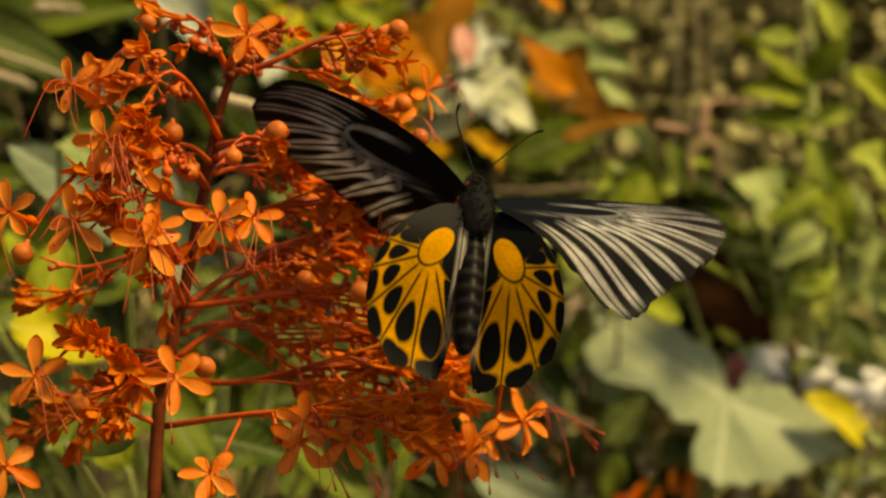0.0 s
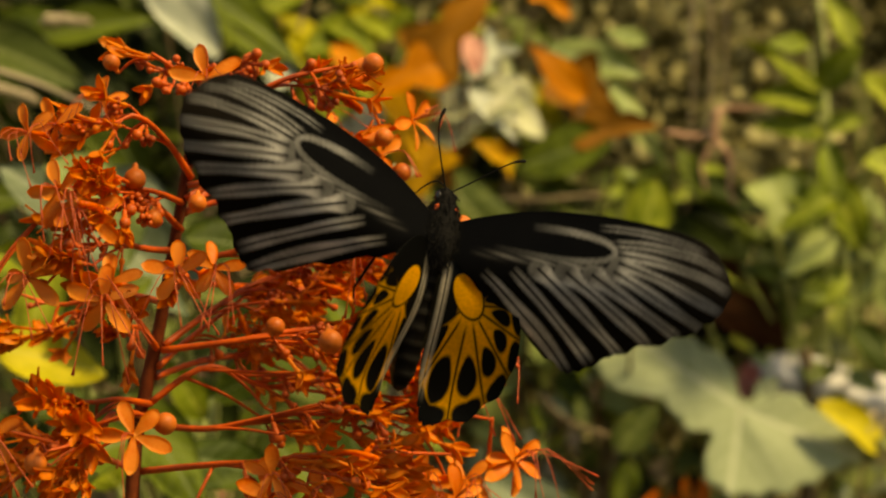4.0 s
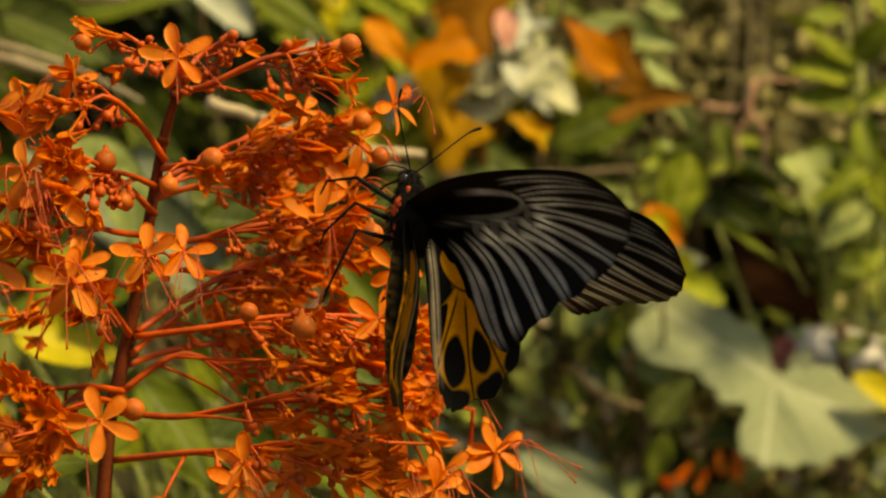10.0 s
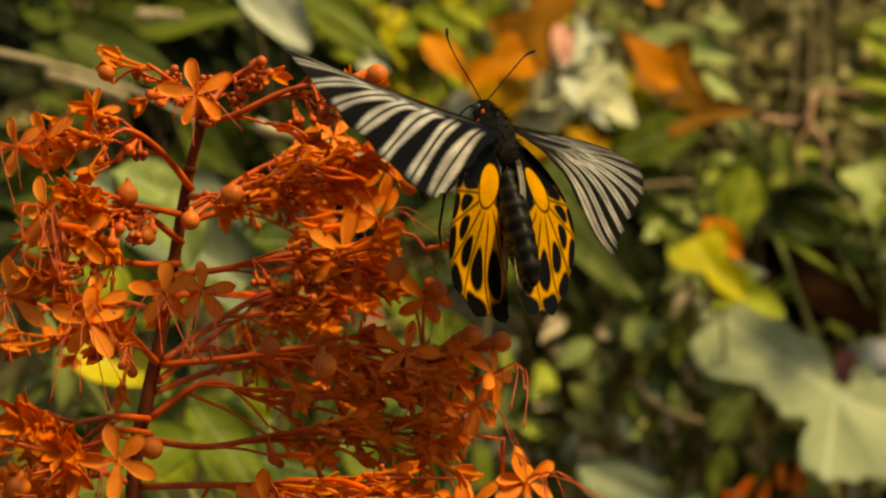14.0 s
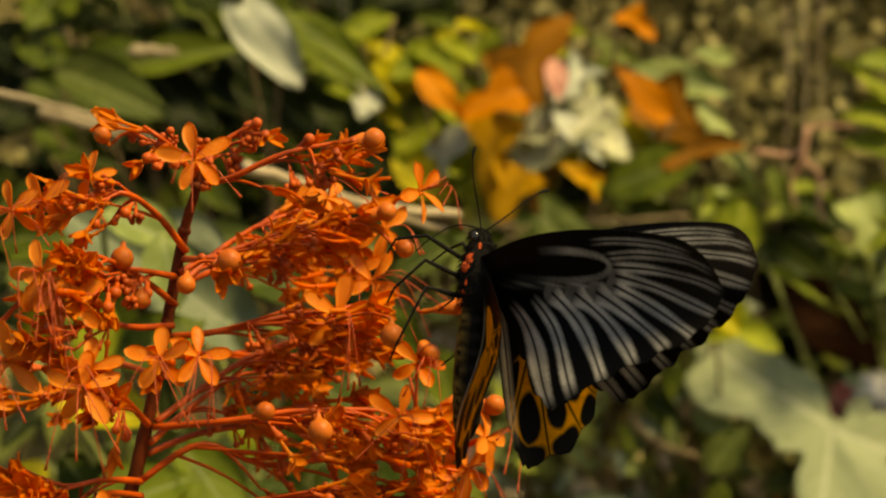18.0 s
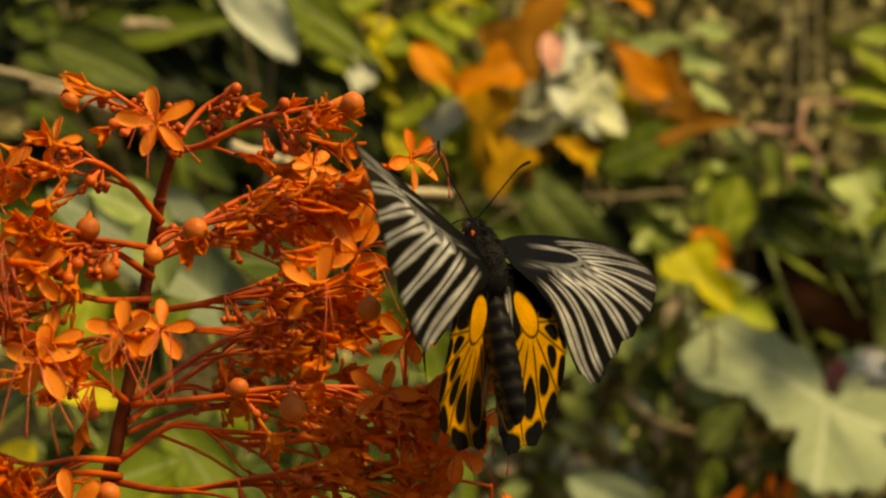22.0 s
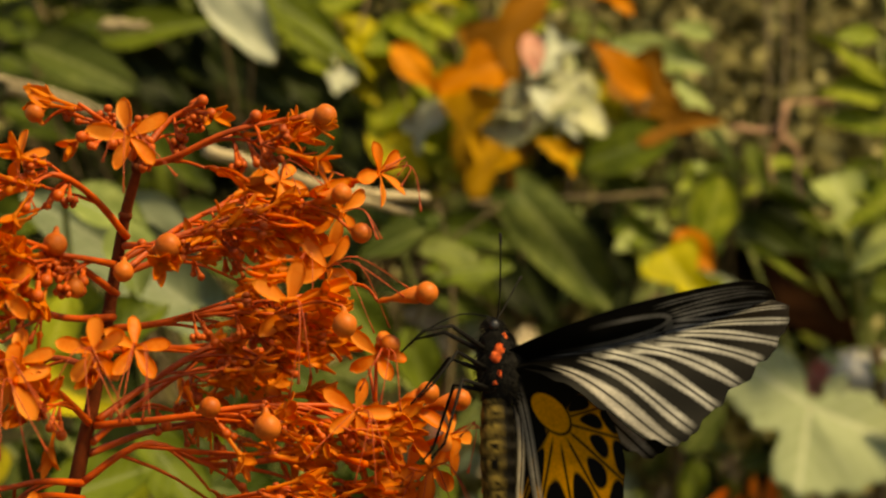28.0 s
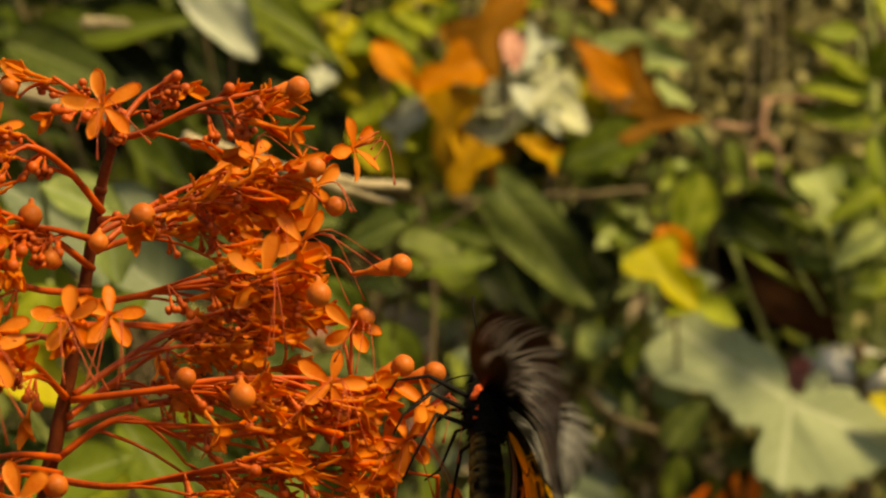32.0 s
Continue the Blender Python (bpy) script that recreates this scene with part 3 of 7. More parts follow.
def croton_leaves():
    blade_leaf((-0.062, 1.550, 1.429), (-0.014, 1.520, 1.372), 0.52, "lance", ORANGE, 0.50)
    blade_leaf((0.049, 1.550, 1.407), (-0.023, 1.522, 1.377), 0.78, "ivy", ORANGE, 0.40)
    blade_leaf((0.028, 1.570, 1.409), (0.095, 1.544, 1.488), 0.78, "ivy", RUST, 0.30)
    blade_leaf((0.019, 1.580, 1.386), (0.012, 1.558, 1.293), 0.69, "ivy", AMBER, 0.10)
    blade_leaf((0.049, 1.580, 1.324), (0.018, 1.558, 1.266), 0.88, "ivy", AMBER, 0.10)
    blade_leaf((0.062, 1.600, 1.332), (0.073, 1.578, 1.263), 0.62, "ivy", RUST, 0.10)
    blade_leaf((0.081, 1.500, 1.435), (0.086, 1.468, 1.394), 0.50, "oval", PINK, 0.60)
    blade_leaf((0.143, 1.620, 1.357), (0.031, 1.580, 1.380), 0.92, "lobed", CREAM, 1.00)
    blade_leaf((0.081, 1.620, 1.401), (0.120, 1.582, 1.437), 1.34, "lobed", WHITELEAF, 0.90)
    blade_leaf((0.049, 1.600, 1.332), (0.134, 1.562, 1.377), 0.82, "heart", CREAM, 0.90)
    blade_leaf((0.093, 1.620, 1.388), (0.163, 1.586, 1.352), 0.89, "heart", CREAM, 0.70)
    blade_leaf((0.083, 1.600, 1.344), (0.134, 1.570, 1.298), 0.55, "ivy", YELLOW, 0.50)
    blade_leaf((-0.043, 1.600, 1.335), (-0.009, 1.568, 1.376), 0.89, "lobed", WHITELEAF, 0.60)
    blade_leaf((-0.117, 1.600, 1.416), (-0.127, 1.570, 1.380), 0.99, "lobed", WHITELEAF, 0.50)
    blade_leaf((-0.094, 1.620, 1.340), (-0.028, 1.594, 1.289), 0.50, "oval", YELLOW, 0.30)
    blade_leaf((-0.050, 1.640, 1.391), (-0.093, 1.610, 1.333), 0.60, "oval", LIME, 0.50)
    blade_leaf((-0.033, 1.660, 1.304), (-0.007, 1.632, 1.352), 0.60, "oval", LIME, 0.40)
    blade_leaf((-0.081, 1.620, 1.402), (-0.109, 1.584, 1.442), 0.81, "oval", YELLOW, 0.80)
    blade_leaf((-0.043, 1.620, 1.445), (-0.097, 1.586, 1.427), 0.68, "oval", LIME, 0.70)
    blade_leaf((-0.076, 1.660, 1.418), (-0.106, 1.630, 1.365), 0.60, "oval", FRESH, 0.50)
    blade_leaf((0.214, 1.620, 1.378), (0.154, 1.590, 1.442), 0.50, "lance", ORANGE, 0.50)
    blade_leaf((0.189, 1.650, 1.415), (0.255, 1.628, 1.338), 0.75, "ivy", RUST, 0.10)
    blade_leaf((0.199, 1.630, 1.342), (0.293, 1.600, 1.356), 0.53, "ivy", RUST, 0.50)
    blade_leaf((0.215, 1.660, 1.391), (0.238, 1.638, 1.339), 1.00, "ivy", RUST, 0.10)
    blade_leaf((0.161, 1.600, 1.497), (0.193, 1.570, 1.466), 0.75, "ivy", ORANGE, 0.50)
    blade_leaf((-0.007, 1.660, 1.380), (-0.043, 1.626, 1.415), 0.81, "oval", LIME, 0.70)
    blade_leaf((0.005, 1.660, 1.285), (-0.019, 1.630, 1.321), 0.60, "oval", FRESH, 0.50)
    blade_leaf((0.069, 1.640, 1.371), (0.044, 1.602, 1.406), 1.04, "lobed", CREAM, 0.90)
    blade_leaf((0.119, 1.660, 1.328), (0.162, 1.630, 1.348), 0.60, "oval", FRESH, 0.50)
    blade_leaf((-0.046, 1.680, 1.279), (-0.083, 1.652, 1.310), 0.50, "oval", LIME, 0.40)
    blade_leaf((-0.157, 1.640, 1.461), (-0.105, 1.606, 1.435), 0.81, "oval", YELLOW, 0.70)
    blade_leaf((-0.019, 1.660, 1.424), (-0.068, 1.624, 1.458), 0.81, "oval", LIME, 0.80)
    blade_leaf((0.043, 1.600, 1.335), (0.131, 1.570, 1.402), 0.75, "heart", CREAM, 0.70)
    blade_leaf((0.132, 1.590, 1.340), (0.082, 1.560, 1.384), 0.70, "heart", WHITELEAF, 0.80)
    blade_leaf((0.118, 1.600, 1.433), (0.083, 1.570, 1.397), 0.80, "lobed", WHITELEAF, 0.60)
    blade_leaf((-0.107, 1.640, 1.297), (-0.043, 1.610, 1.358), 0.40, "oval", LIME, 0.50)
    blade_leaf((-0.130, 1.620, 1.409), (-0.079, 1.590, 1.375), 0.50, "lance", YELLOW, 0.60)
    blade_leaf((-0.051, 1.630, 1.290), (-0.006, 1.600, 1.320), 0.50, "heart", LIME, 0.60)
    blade_leaf((0.000, 1.640, 1.447), (-0.043, 1.610, 1.469), 0.50, "oval", LIME, 0.60)
    blade_leaf((0.128, 1.580, 1.303), (0.097, 1.550, 1.329), 0.70, "lobed", AMBER, 0.40)
    blade_leaf((0.172, 1.680, 1.450), (0.133, 1.650, 1.472), 0.50, "oval", OLIVE, 0.40)
    blade_leaf((0.295, 1.700, 1.451), (0.241, 1.670, 1.461), 0.40, "oval", SAGE, 0.50)
    blade_leaf((-0.081, 1.630, 1.447), (-0.129, 1.600, 1.468), 0.50, "oval", YELLOW, 0.80)
    blade_leaf((-0.184, 1.600, 1.438), (-0.109, 1.580, 1.405), 0.50, "oval", LIME, 0.80)
    blade_leaf((-0.155, 1.610, 1.414), (-0.091, 1.590, 1.442), 0.50, "oval", YELLOW, 0.80)
    blade_leaf((-0.106, 1.620, 1.402), (-0.043, 1.600, 1.425), 0.50, "heart", YELLOW, 0.80)
    blade_leaf((-0.080, 1.620, 1.464), (-0.018, 1.600, 1.437), 0.50, "oval", LIME, 0.90)
    blade_leaf((-0.131, 1.630, 1.359), (-0.080, 1.610, 1.389), 0.50, "oval", LIME, 0.70)
    blade_leaf((-0.075, 1.630, 1.359), (-0.106, 1.610, 1.308), 0.50, "heart", FRESH, 0.60)
    blade_leaf((-0.178, 1.600, 1.469), (-0.213, 1.580, 1.442), 0.40, "oval", LIME, 0.70)
    blade_leaf((-0.127, 1.580, 1.466), (-0.181, 1.560, 1.446), 0.35, "lance", LIME, 0.80)


def top_leaves():
    blade_leaf((-0.236, 1.400, 1.480), (-0.177, 1.380, 1.404), 0.78, "heart", WHITELEAF, 0.55)
    blade_leaf((-0.207, 1.520, 1.490), (-0.083, 1.486, 1.401), 0.30, "lance", MID, 0.70)
    blade_leaf((-0.199, 1.560, 1.470), (-0.124, 1.532, 1.410), 0.34, "oval", MID, 0.40)
    blade_leaf((-0.430, 1.420, 1.419), (-0.308, 1.388, 1.373), 0.46, "oval", OLIVE, 0.60)
    blade_leaf((-0.417, 1.500, 1.435), (-0.347, 1.472, 1.455), 0.50, "oval", MID, 0.40)
    blade_leaf((-0.465, 1.450, 1.413), (-0.351, 1.424, 1.361), 0.44, "oval", MID, 0.30)
    blade_leaf((-0.471, 1.500, 1.365), (-0.378, 1.474, 1.327), 0.40, "oval", MID, 0.30)
    blade_leaf((-0.379, 1.550, 1.434), (-0.260, 1.520, 1.460), 0.40, "oval", MID, 0.50)
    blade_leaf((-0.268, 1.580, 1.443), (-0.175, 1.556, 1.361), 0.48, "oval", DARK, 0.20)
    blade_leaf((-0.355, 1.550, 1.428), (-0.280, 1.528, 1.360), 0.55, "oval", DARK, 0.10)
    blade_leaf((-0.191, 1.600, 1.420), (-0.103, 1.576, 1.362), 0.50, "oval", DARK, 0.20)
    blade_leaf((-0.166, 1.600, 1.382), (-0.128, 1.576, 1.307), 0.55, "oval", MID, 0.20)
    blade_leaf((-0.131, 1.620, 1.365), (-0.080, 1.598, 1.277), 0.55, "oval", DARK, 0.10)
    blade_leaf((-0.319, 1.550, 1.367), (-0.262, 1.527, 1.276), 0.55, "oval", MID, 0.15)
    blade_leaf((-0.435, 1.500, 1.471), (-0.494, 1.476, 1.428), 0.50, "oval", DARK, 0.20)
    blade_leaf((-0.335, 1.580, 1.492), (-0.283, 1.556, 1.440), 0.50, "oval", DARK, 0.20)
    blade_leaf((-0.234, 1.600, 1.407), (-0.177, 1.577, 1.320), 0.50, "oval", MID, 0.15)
    blade_leaf((-0.092, 1.600, 1.493), (-0.163, 1.568, 1.465), 0.40, "oval", LIME, 0.60)
    blade_leaf((-0.130, 1.600, 1.277), (-0.055, 1.574, 1.239), 0.40, "oval", MID, 0.30)
    blade_leaf((-0.488, 1.500, 1.459), (-0.411, 1.470, 1.432), 0.50, "oval", MID, 0.50)


def back_leaves():
    leaf((-0.220, 0.550, 1.245), 0.057, 0.60, 115, 28, -32, "oval", SAGE)
    leaf((-0.176, 0.500, 1.231), 0.045, 0.70, 170, 18, -22, "oval", SAGE)
    leaf((-0.202, 0.500, 1.156), 0.065, 0.50, 60, 18, -32, "oval", MID)
    leaf((-0.240, 0.500, 1.140), 0.065, 0.60, 100, 18, -32, "oval", YELLOW)
    leaf((-0.166, 0.500, 1.112), 0.077, 0.50, 150, 18, -32, "oval", MID)
    leaf((-0.116, 0.550, 1.155), 0.071, 0.50, 120, 18, -32, "oval", MID)
    leaf((-0.145, 0.600, 1.203), 0.066, 0.50, 90, 18, -32, "oval", MID)
    leaf((-0.143, 0.500, 1.080), 0.074, 0.45, 100, 18, -32, "oval", MID)
    leaf((-0.211, 0.450, 1.075), 0.068, 0.55, 70, 18, -32, "oval", MID)
    leaf((-0.092, 0.600, 1.126), 0.077, 0.45, 110, 18, -32, "oval", OLIVE)
    leaf((-0.085, 0.600, 1.077), 0.077, 0.45, 140, 18, -32, "oval", MID)
    leaf((-0.216, 0.550, 1.188), 0.057, 0.50, 200, 18, -22, "oval", LIME)
    leaf((-0.197, 0.600, 1.168), 0.056, 0.50, 170, 18, -22, "oval", DARK)
    leaf((-0.243, 0.550, 1.101), 0.067, 0.50, 150, 18, -22, "oval", MID)
    leaf((-0.050, 0.600, 1.105), 0.066, 0.45, 160, 18, -22, "oval", MID)
    leaf((-0.122, 0.550, 1.108), 0.064, 0.40, 60, 18, -22, "oval", LIME)
    leaf((-0.069, 0.700, 1.189), 0.068, 0.50, 150, 18, -22, "oval", MID)
    leaf((-0.158, 0.100, 1.104), 0.028, 0.60, 75, 18, -42, "oval", MID)
    blade_leaf((-0.150, 0.600, 1.177), (-0.248, 0.580, 1.254), 0.55, "heart", GREY, 0.40)
    blade_leaf((-0.195, 0.620, 1.245), (-0.149, 0.600, 1.205), 0.60, "oval", GREY, 0.30)
    blade_leaf((-0.256, 0.600, 1.195), (-0.196, 0.580, 1.164), 0.60, "oval", LIME, 0.60)
    blade_leaf((-0.286, 0.640, 1.162), (-0.245, 0.620, 1.191), 0.60, "oval", YELLOW, 0.50)
    blade_leaf((-0.231, 0.620, 1.055), (-0.157, 0.600, 1.114), 0.55, "heart", OLIVE, 0.60)
    blade_leaf((-0.182, 0.600, 1.051), (-0.206, 0.580, 1.094), 0.60, "oval", LIME, 0.50)
    blade_leaf((-0.266, 0.600, 1.093), (-0.287, 0.580, 1.060), 0.60, "oval", YELLOW, 0.40)
    blade_leaf((-0.105, 0.660, 1.051), (-0.053, 0.640, 1.097), 0.50, "oval", OLIVE, 0.50)
    blade_leaf((-0.055, 0.680, 1.041), (-0.010, 0.660, 1.073), 0.50, "oval", OLIVE, 0.40)
    blade_leaf((-0.157, 0.660, 1.132), (-0.104, 0.640, 1.162), 0.50, "oval", OLIVE, 0.50)
    blade_leaf((-0.133, 0.640, 1.090), (-0.152, 0.620, 1.127), 0.50, "oval", LIME, 0.40)


def middle_leaves():
    blade_leaf((0.066, 1.500, 1.270), (0.166, 1.476, 1.152), 0.62, "heart", OLIVE, 0.20)
    # This leaf's near-black colour paints the shadow beside the broad olive one.
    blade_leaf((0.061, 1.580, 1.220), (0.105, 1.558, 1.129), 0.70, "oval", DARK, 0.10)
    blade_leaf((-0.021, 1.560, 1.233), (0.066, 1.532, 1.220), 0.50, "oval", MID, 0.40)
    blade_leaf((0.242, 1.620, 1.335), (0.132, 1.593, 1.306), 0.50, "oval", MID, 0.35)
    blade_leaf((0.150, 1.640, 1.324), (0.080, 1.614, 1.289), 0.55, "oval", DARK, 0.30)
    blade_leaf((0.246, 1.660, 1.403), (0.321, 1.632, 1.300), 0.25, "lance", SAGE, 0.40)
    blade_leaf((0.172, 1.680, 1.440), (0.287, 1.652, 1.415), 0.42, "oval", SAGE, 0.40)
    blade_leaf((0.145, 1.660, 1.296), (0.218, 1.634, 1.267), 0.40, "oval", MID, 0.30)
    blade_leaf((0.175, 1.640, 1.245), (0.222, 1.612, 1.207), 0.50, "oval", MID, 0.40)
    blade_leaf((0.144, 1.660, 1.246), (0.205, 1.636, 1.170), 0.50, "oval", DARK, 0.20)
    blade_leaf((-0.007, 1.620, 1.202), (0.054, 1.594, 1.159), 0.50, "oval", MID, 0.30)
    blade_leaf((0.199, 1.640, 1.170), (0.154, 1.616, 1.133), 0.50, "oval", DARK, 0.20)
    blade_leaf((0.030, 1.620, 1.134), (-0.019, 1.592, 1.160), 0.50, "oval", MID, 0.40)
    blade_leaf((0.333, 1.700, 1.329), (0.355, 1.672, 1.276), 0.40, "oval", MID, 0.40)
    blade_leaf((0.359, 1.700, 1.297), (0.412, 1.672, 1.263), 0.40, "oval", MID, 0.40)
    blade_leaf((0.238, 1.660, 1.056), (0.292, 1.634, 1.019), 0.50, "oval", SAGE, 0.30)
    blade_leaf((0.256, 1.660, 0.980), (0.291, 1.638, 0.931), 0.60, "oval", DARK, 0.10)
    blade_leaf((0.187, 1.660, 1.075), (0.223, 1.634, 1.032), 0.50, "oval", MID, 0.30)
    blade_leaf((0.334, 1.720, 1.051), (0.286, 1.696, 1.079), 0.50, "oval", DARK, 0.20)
    blade_leaf((0.100, 1.580, 0.962), (0.222, 1.550, 0.905), 0.42, "oval", GREY, 0.50)
    blade_leaf((0.219, 1.640, 1.110), (0.222, 1.630, 1.057), 0.55, "oval", MID, 0.05)
    blade_leaf((0.248, 1.600, 0.989), (0.294, 1.600, 1.043), 0.60, "oval", OLIVE, 0.45)
    blade_leaf((0.269, 1.630, 0.979), (0.250, 1.620, 0.918), 0.50, "oval", MID, 0.05)
    blade_leaf((0.151, 1.600, 1.014), (0.157, 1.590, 0.983), 0.40, "oval", GREY, 0.40)
    blade_leaf((0.155, 1.620, 1.118), (0.197, 1.600, 1.101), 0.60, "oval", SAGE, 0.50)
    blade_leaf((0.130, 1.620, 1.020), (0.093, 1.600, 1.050), 0.55, "oval", OLIVE, 0.50)
    blade_leaf((0.119, 1.620, 1.096), (0.082, 1.600, 1.072), 0.55, "oval", SAGE, 0.40)


grown("broadleaf_plant", "broad pale green lobed leaves in soft sun, low behind the butterfly", (0.36, 1.74, 0.0), TWIG, pale_leaves)
grown("climbing_vine", "light green climbing vine with narrow and ivy-shaped leaves", (0.53, 1.70, 0.0), VINESTEM, vine_leaves)
grown("yellow_shrub", "small shrub with bright yellow-green leaves and an orange tip", (0.26, 1.74, 0.0), TWIG, yellow_leaves)
grown("withered_plant", "withered plant with dark brown dead leaves before leaves coloured black as shade", (0.38, 1.86, 0.0), TWIG, dead_and_shade_leaves)
grown("croton", "croton shrub with orange, yellow and cream leaves", (0.08, 1.80, 0.0), TWIG, croton_leaves)
grown("leafy_shrub", "dark leafy shrub with some glossy pale and lime leaves", (-0.22, 1.62, 0.0), TWIG, top_leaves)
grown("undergrowth_shrub", "green and lime undergrowth shrub behind the orange blossoms", (-0.16, 0.72, 0.0), VINESTEM, back_leaves)
grown("shade_shrub", "dull green shrub with drooping oval leaves, half shade painted as darker leaves", (0.20, 1.80, 0.0), TWIG, middle_leaves)


def filler(name, label, count, x0, x1, z0, z1, y0, y1, size, mats, seed):
    """Further leaves of a hedge plant, scattered through its own space, with the stems that carry them."""
    rng = random.Random(seed)
    plant(name, label, "shrub")
    tips = []
    for i in range(count):
        p = Vector((rng.uniform(x0, x1), rng.uniform(y0, y1), rng.uniform(z0, z1)))
        leaf(p, size * rng.uniform(0.6, 1.3), rng.choice((0.4, 0.5, 0.6)), rng.uniform(60, 300), rng.uniform(-25, 55), rng.uniform(-55, 5), rng.choice(("oval", "oval", "lance", "heart")), rng.choice(mats))
        tips.append(p)
    for p in tips:
        s = Shape()
        q = p + Vector((rng.uniform(-0.03, 0.03), rng.uniform(0.03, 0.07), -rng.uniform(0.02, 0.06)))
        s.sweep(bend([q, q.lerp(p, 0.6) + Vector((0, 0, 0.008)), p], 5), [0.0014, 0.0012, 0.0011, 0.0010, 0.0009], 5)
        part("leaf_stalk", s, VINESTEM if rng.random() < 0.5 else TWIG, plant_now)
    for k in range(7):
        s = Shape()
        x, y = x0 + (x1 - x0) * (k + rng.random()) / 7, rng.uniform((y0 + y1) / 2, y1) + 0.05
        s.sweep(bend([(x, y, -0.05), (x + rng.uniform(-0.05, 0.05), y, z0 * 0.6), (x + rng.uniform(-0.1, 0.1), y + 0.03, (z0 + z1) / 2), (x + rng.uniform(-0.15, 0.15), y, z1)], 12), [0.0045 - 0.0003 * i for i in range(12)], 6)
        part("stem", s, TWIG, plant_now)


# The hedge's black gaps are painted as shade by DARK's near-black colour.
filler("hedge_shrub", "dark green hedge shrub with deep shade put into its leaf colour", 170, -0.66, -0.02, 1.21, 1.67, 1.66, 2.00, 0.105, (DARK, DARK, DARK, DARK, MID, MID), 3)
filler("hedge_shrub", "dark broad-leaved shrub, shade in its leaf colour, with a few lighter green leaves", 60, -0.52, -0.07, 1.24, 1.56, 1.58, 1.75, 0.085, (DARK, DARK, DARK, MID, MID), 4)
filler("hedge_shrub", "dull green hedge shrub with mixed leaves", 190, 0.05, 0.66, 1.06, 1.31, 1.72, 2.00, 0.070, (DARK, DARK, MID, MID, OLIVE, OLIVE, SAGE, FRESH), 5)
filler("low_shrub", "low shrub with small dark and fresh green leaves", 560, -0.06, 0.66, 0.82, 1.12, 1.63, 1.86, 0.036, (MID, OLIVE, GREY, OLIVE, SAGE, FRESH, SAGE, SAGE, GREY, DRY), 6)
filler("low_shrub", "small bright yellow-green shrub among darker leaves", 90, -0.13, 0.16, 1.27, 1.50, 1.66, 1.84, 0.070, (LIME, YELLOW, CREAM, FRESH, LIME, MID, MID, DARK), 7)
filler("low_shrub", "soft green shrub in half shade behind the butterfly", 120, -0.07, 0.26, 1.03, 1.27, 1.63, 1.86, 0.055, (OLIVE, SAGE, SAGE, GREY, FRESH, SAGE, DRY, OLIVE), 8)
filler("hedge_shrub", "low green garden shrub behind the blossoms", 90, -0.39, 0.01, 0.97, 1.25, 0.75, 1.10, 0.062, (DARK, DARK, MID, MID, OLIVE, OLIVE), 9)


def moss_foliage():
    """Small moss and fern leaflets that cover the bank and the slope before it."""
    rng = random.Random(21)
    verts, faces, uvs = [], [], []
    for i in range(40000):
        x, z = (rng.uniform(-0.7, 1.3), rng.uniform(1.05, 1.85)) if i % 3 else (rng.uniform(-0.1, 1.1), rng.uniform(0.70, 1.16))
        y = 2.42 + 0.62 * (z - 1.0) - 0.5 * max(0.0, 1.14 - z) - 0.16 * max(0.0, min(1.0, (1.16 - z) / 0.45)) * max(0.0, min(1.0, (x + 0.25) / 0.3)) + 0.22 * noise.noise((x * 1.1, z * 1.1, 3)) + (rng.uniform(-0.12, 0.03) if i % 3 else rng.uniform(-0.16, 0.02))
        m = Matrix.Translation((x, y, z)) @ Euler((rng.uniform(0.2, 2.2), rng.uniform(-1, 1), rng.uniform(0, 6.28))).to_matrix().to_4x4() @ Matrix.Scale(rng.uniform(0.014, 0.048), 4)
        b = len(verts)
        for px, py, pz in ((0, 0, 0), (-0.3, 0.35, 0.06), (0.3, 0.35, 0.06), (-0.25, 0.7, 0.0), (0.25, 0.7, 0.0), (0, 1, -0.12)):
            verts.append(m @ Vector((px, py, pz)))
            uvs.append((0.5 + px, py))
        faces += [(b, b + 2, b + 1), (b + 1, b + 2, b + 4, b + 3), (b + 3, b + 4, b + 5)]
    me = bpy.data.meshes.new("moss_foliage")
    me.from_pydata([tuple(v) for v in verts], [], faces)
    layer = me.uv_layers.new(name="leaf")
    idx = np.zeros(len(me.loops), dtype=np.int32)
    me.loops.foreach_get("vertex_index", idx)
    layer.data.foreach_set("uv", np.array(uvs, dtype=np.float32)[idx].ravel())
    me.materials.append(MOSSLEAF)
    tagged(new("moss_foliage", me), "small olive moss and fern leaflets covering the bank", "moss", kind="stuff")


moss_foliage()


def stick(points, r, mat_name, label):
    mats = {"STRAW": STRAW, "TWIG": TWIG, "PINKTWIG": PINKTWIG, "VINESTEM": VINESTEM, "ROOT": ROOT}
    s = Shape()
    pts = bend(points, 14)
    rng = random.Random(int(abs(points[0][0]) * 1e4))
    pts = [p + Vector((rng.uniform(-1, 1), 0, rng.uniform(-1, 1))) * r * 0.25 for p in pts]
    s.sweep(pts, [r * (1 - 0.35 * i / 13) * rng.uniform(0.9, 1.1) for i in range(14)], 8)
    names = {"STRAW": "dry_cane", "TWIG": "twig", "PINKTWIG": "twig", "VINESTEM": "vine_stem", "ROOT": "hanging_root"}
    return tagged(new(names[mat_name], s.mesh("stick", mats[mat_name])), label, names[mat_name].split("_")[-1])


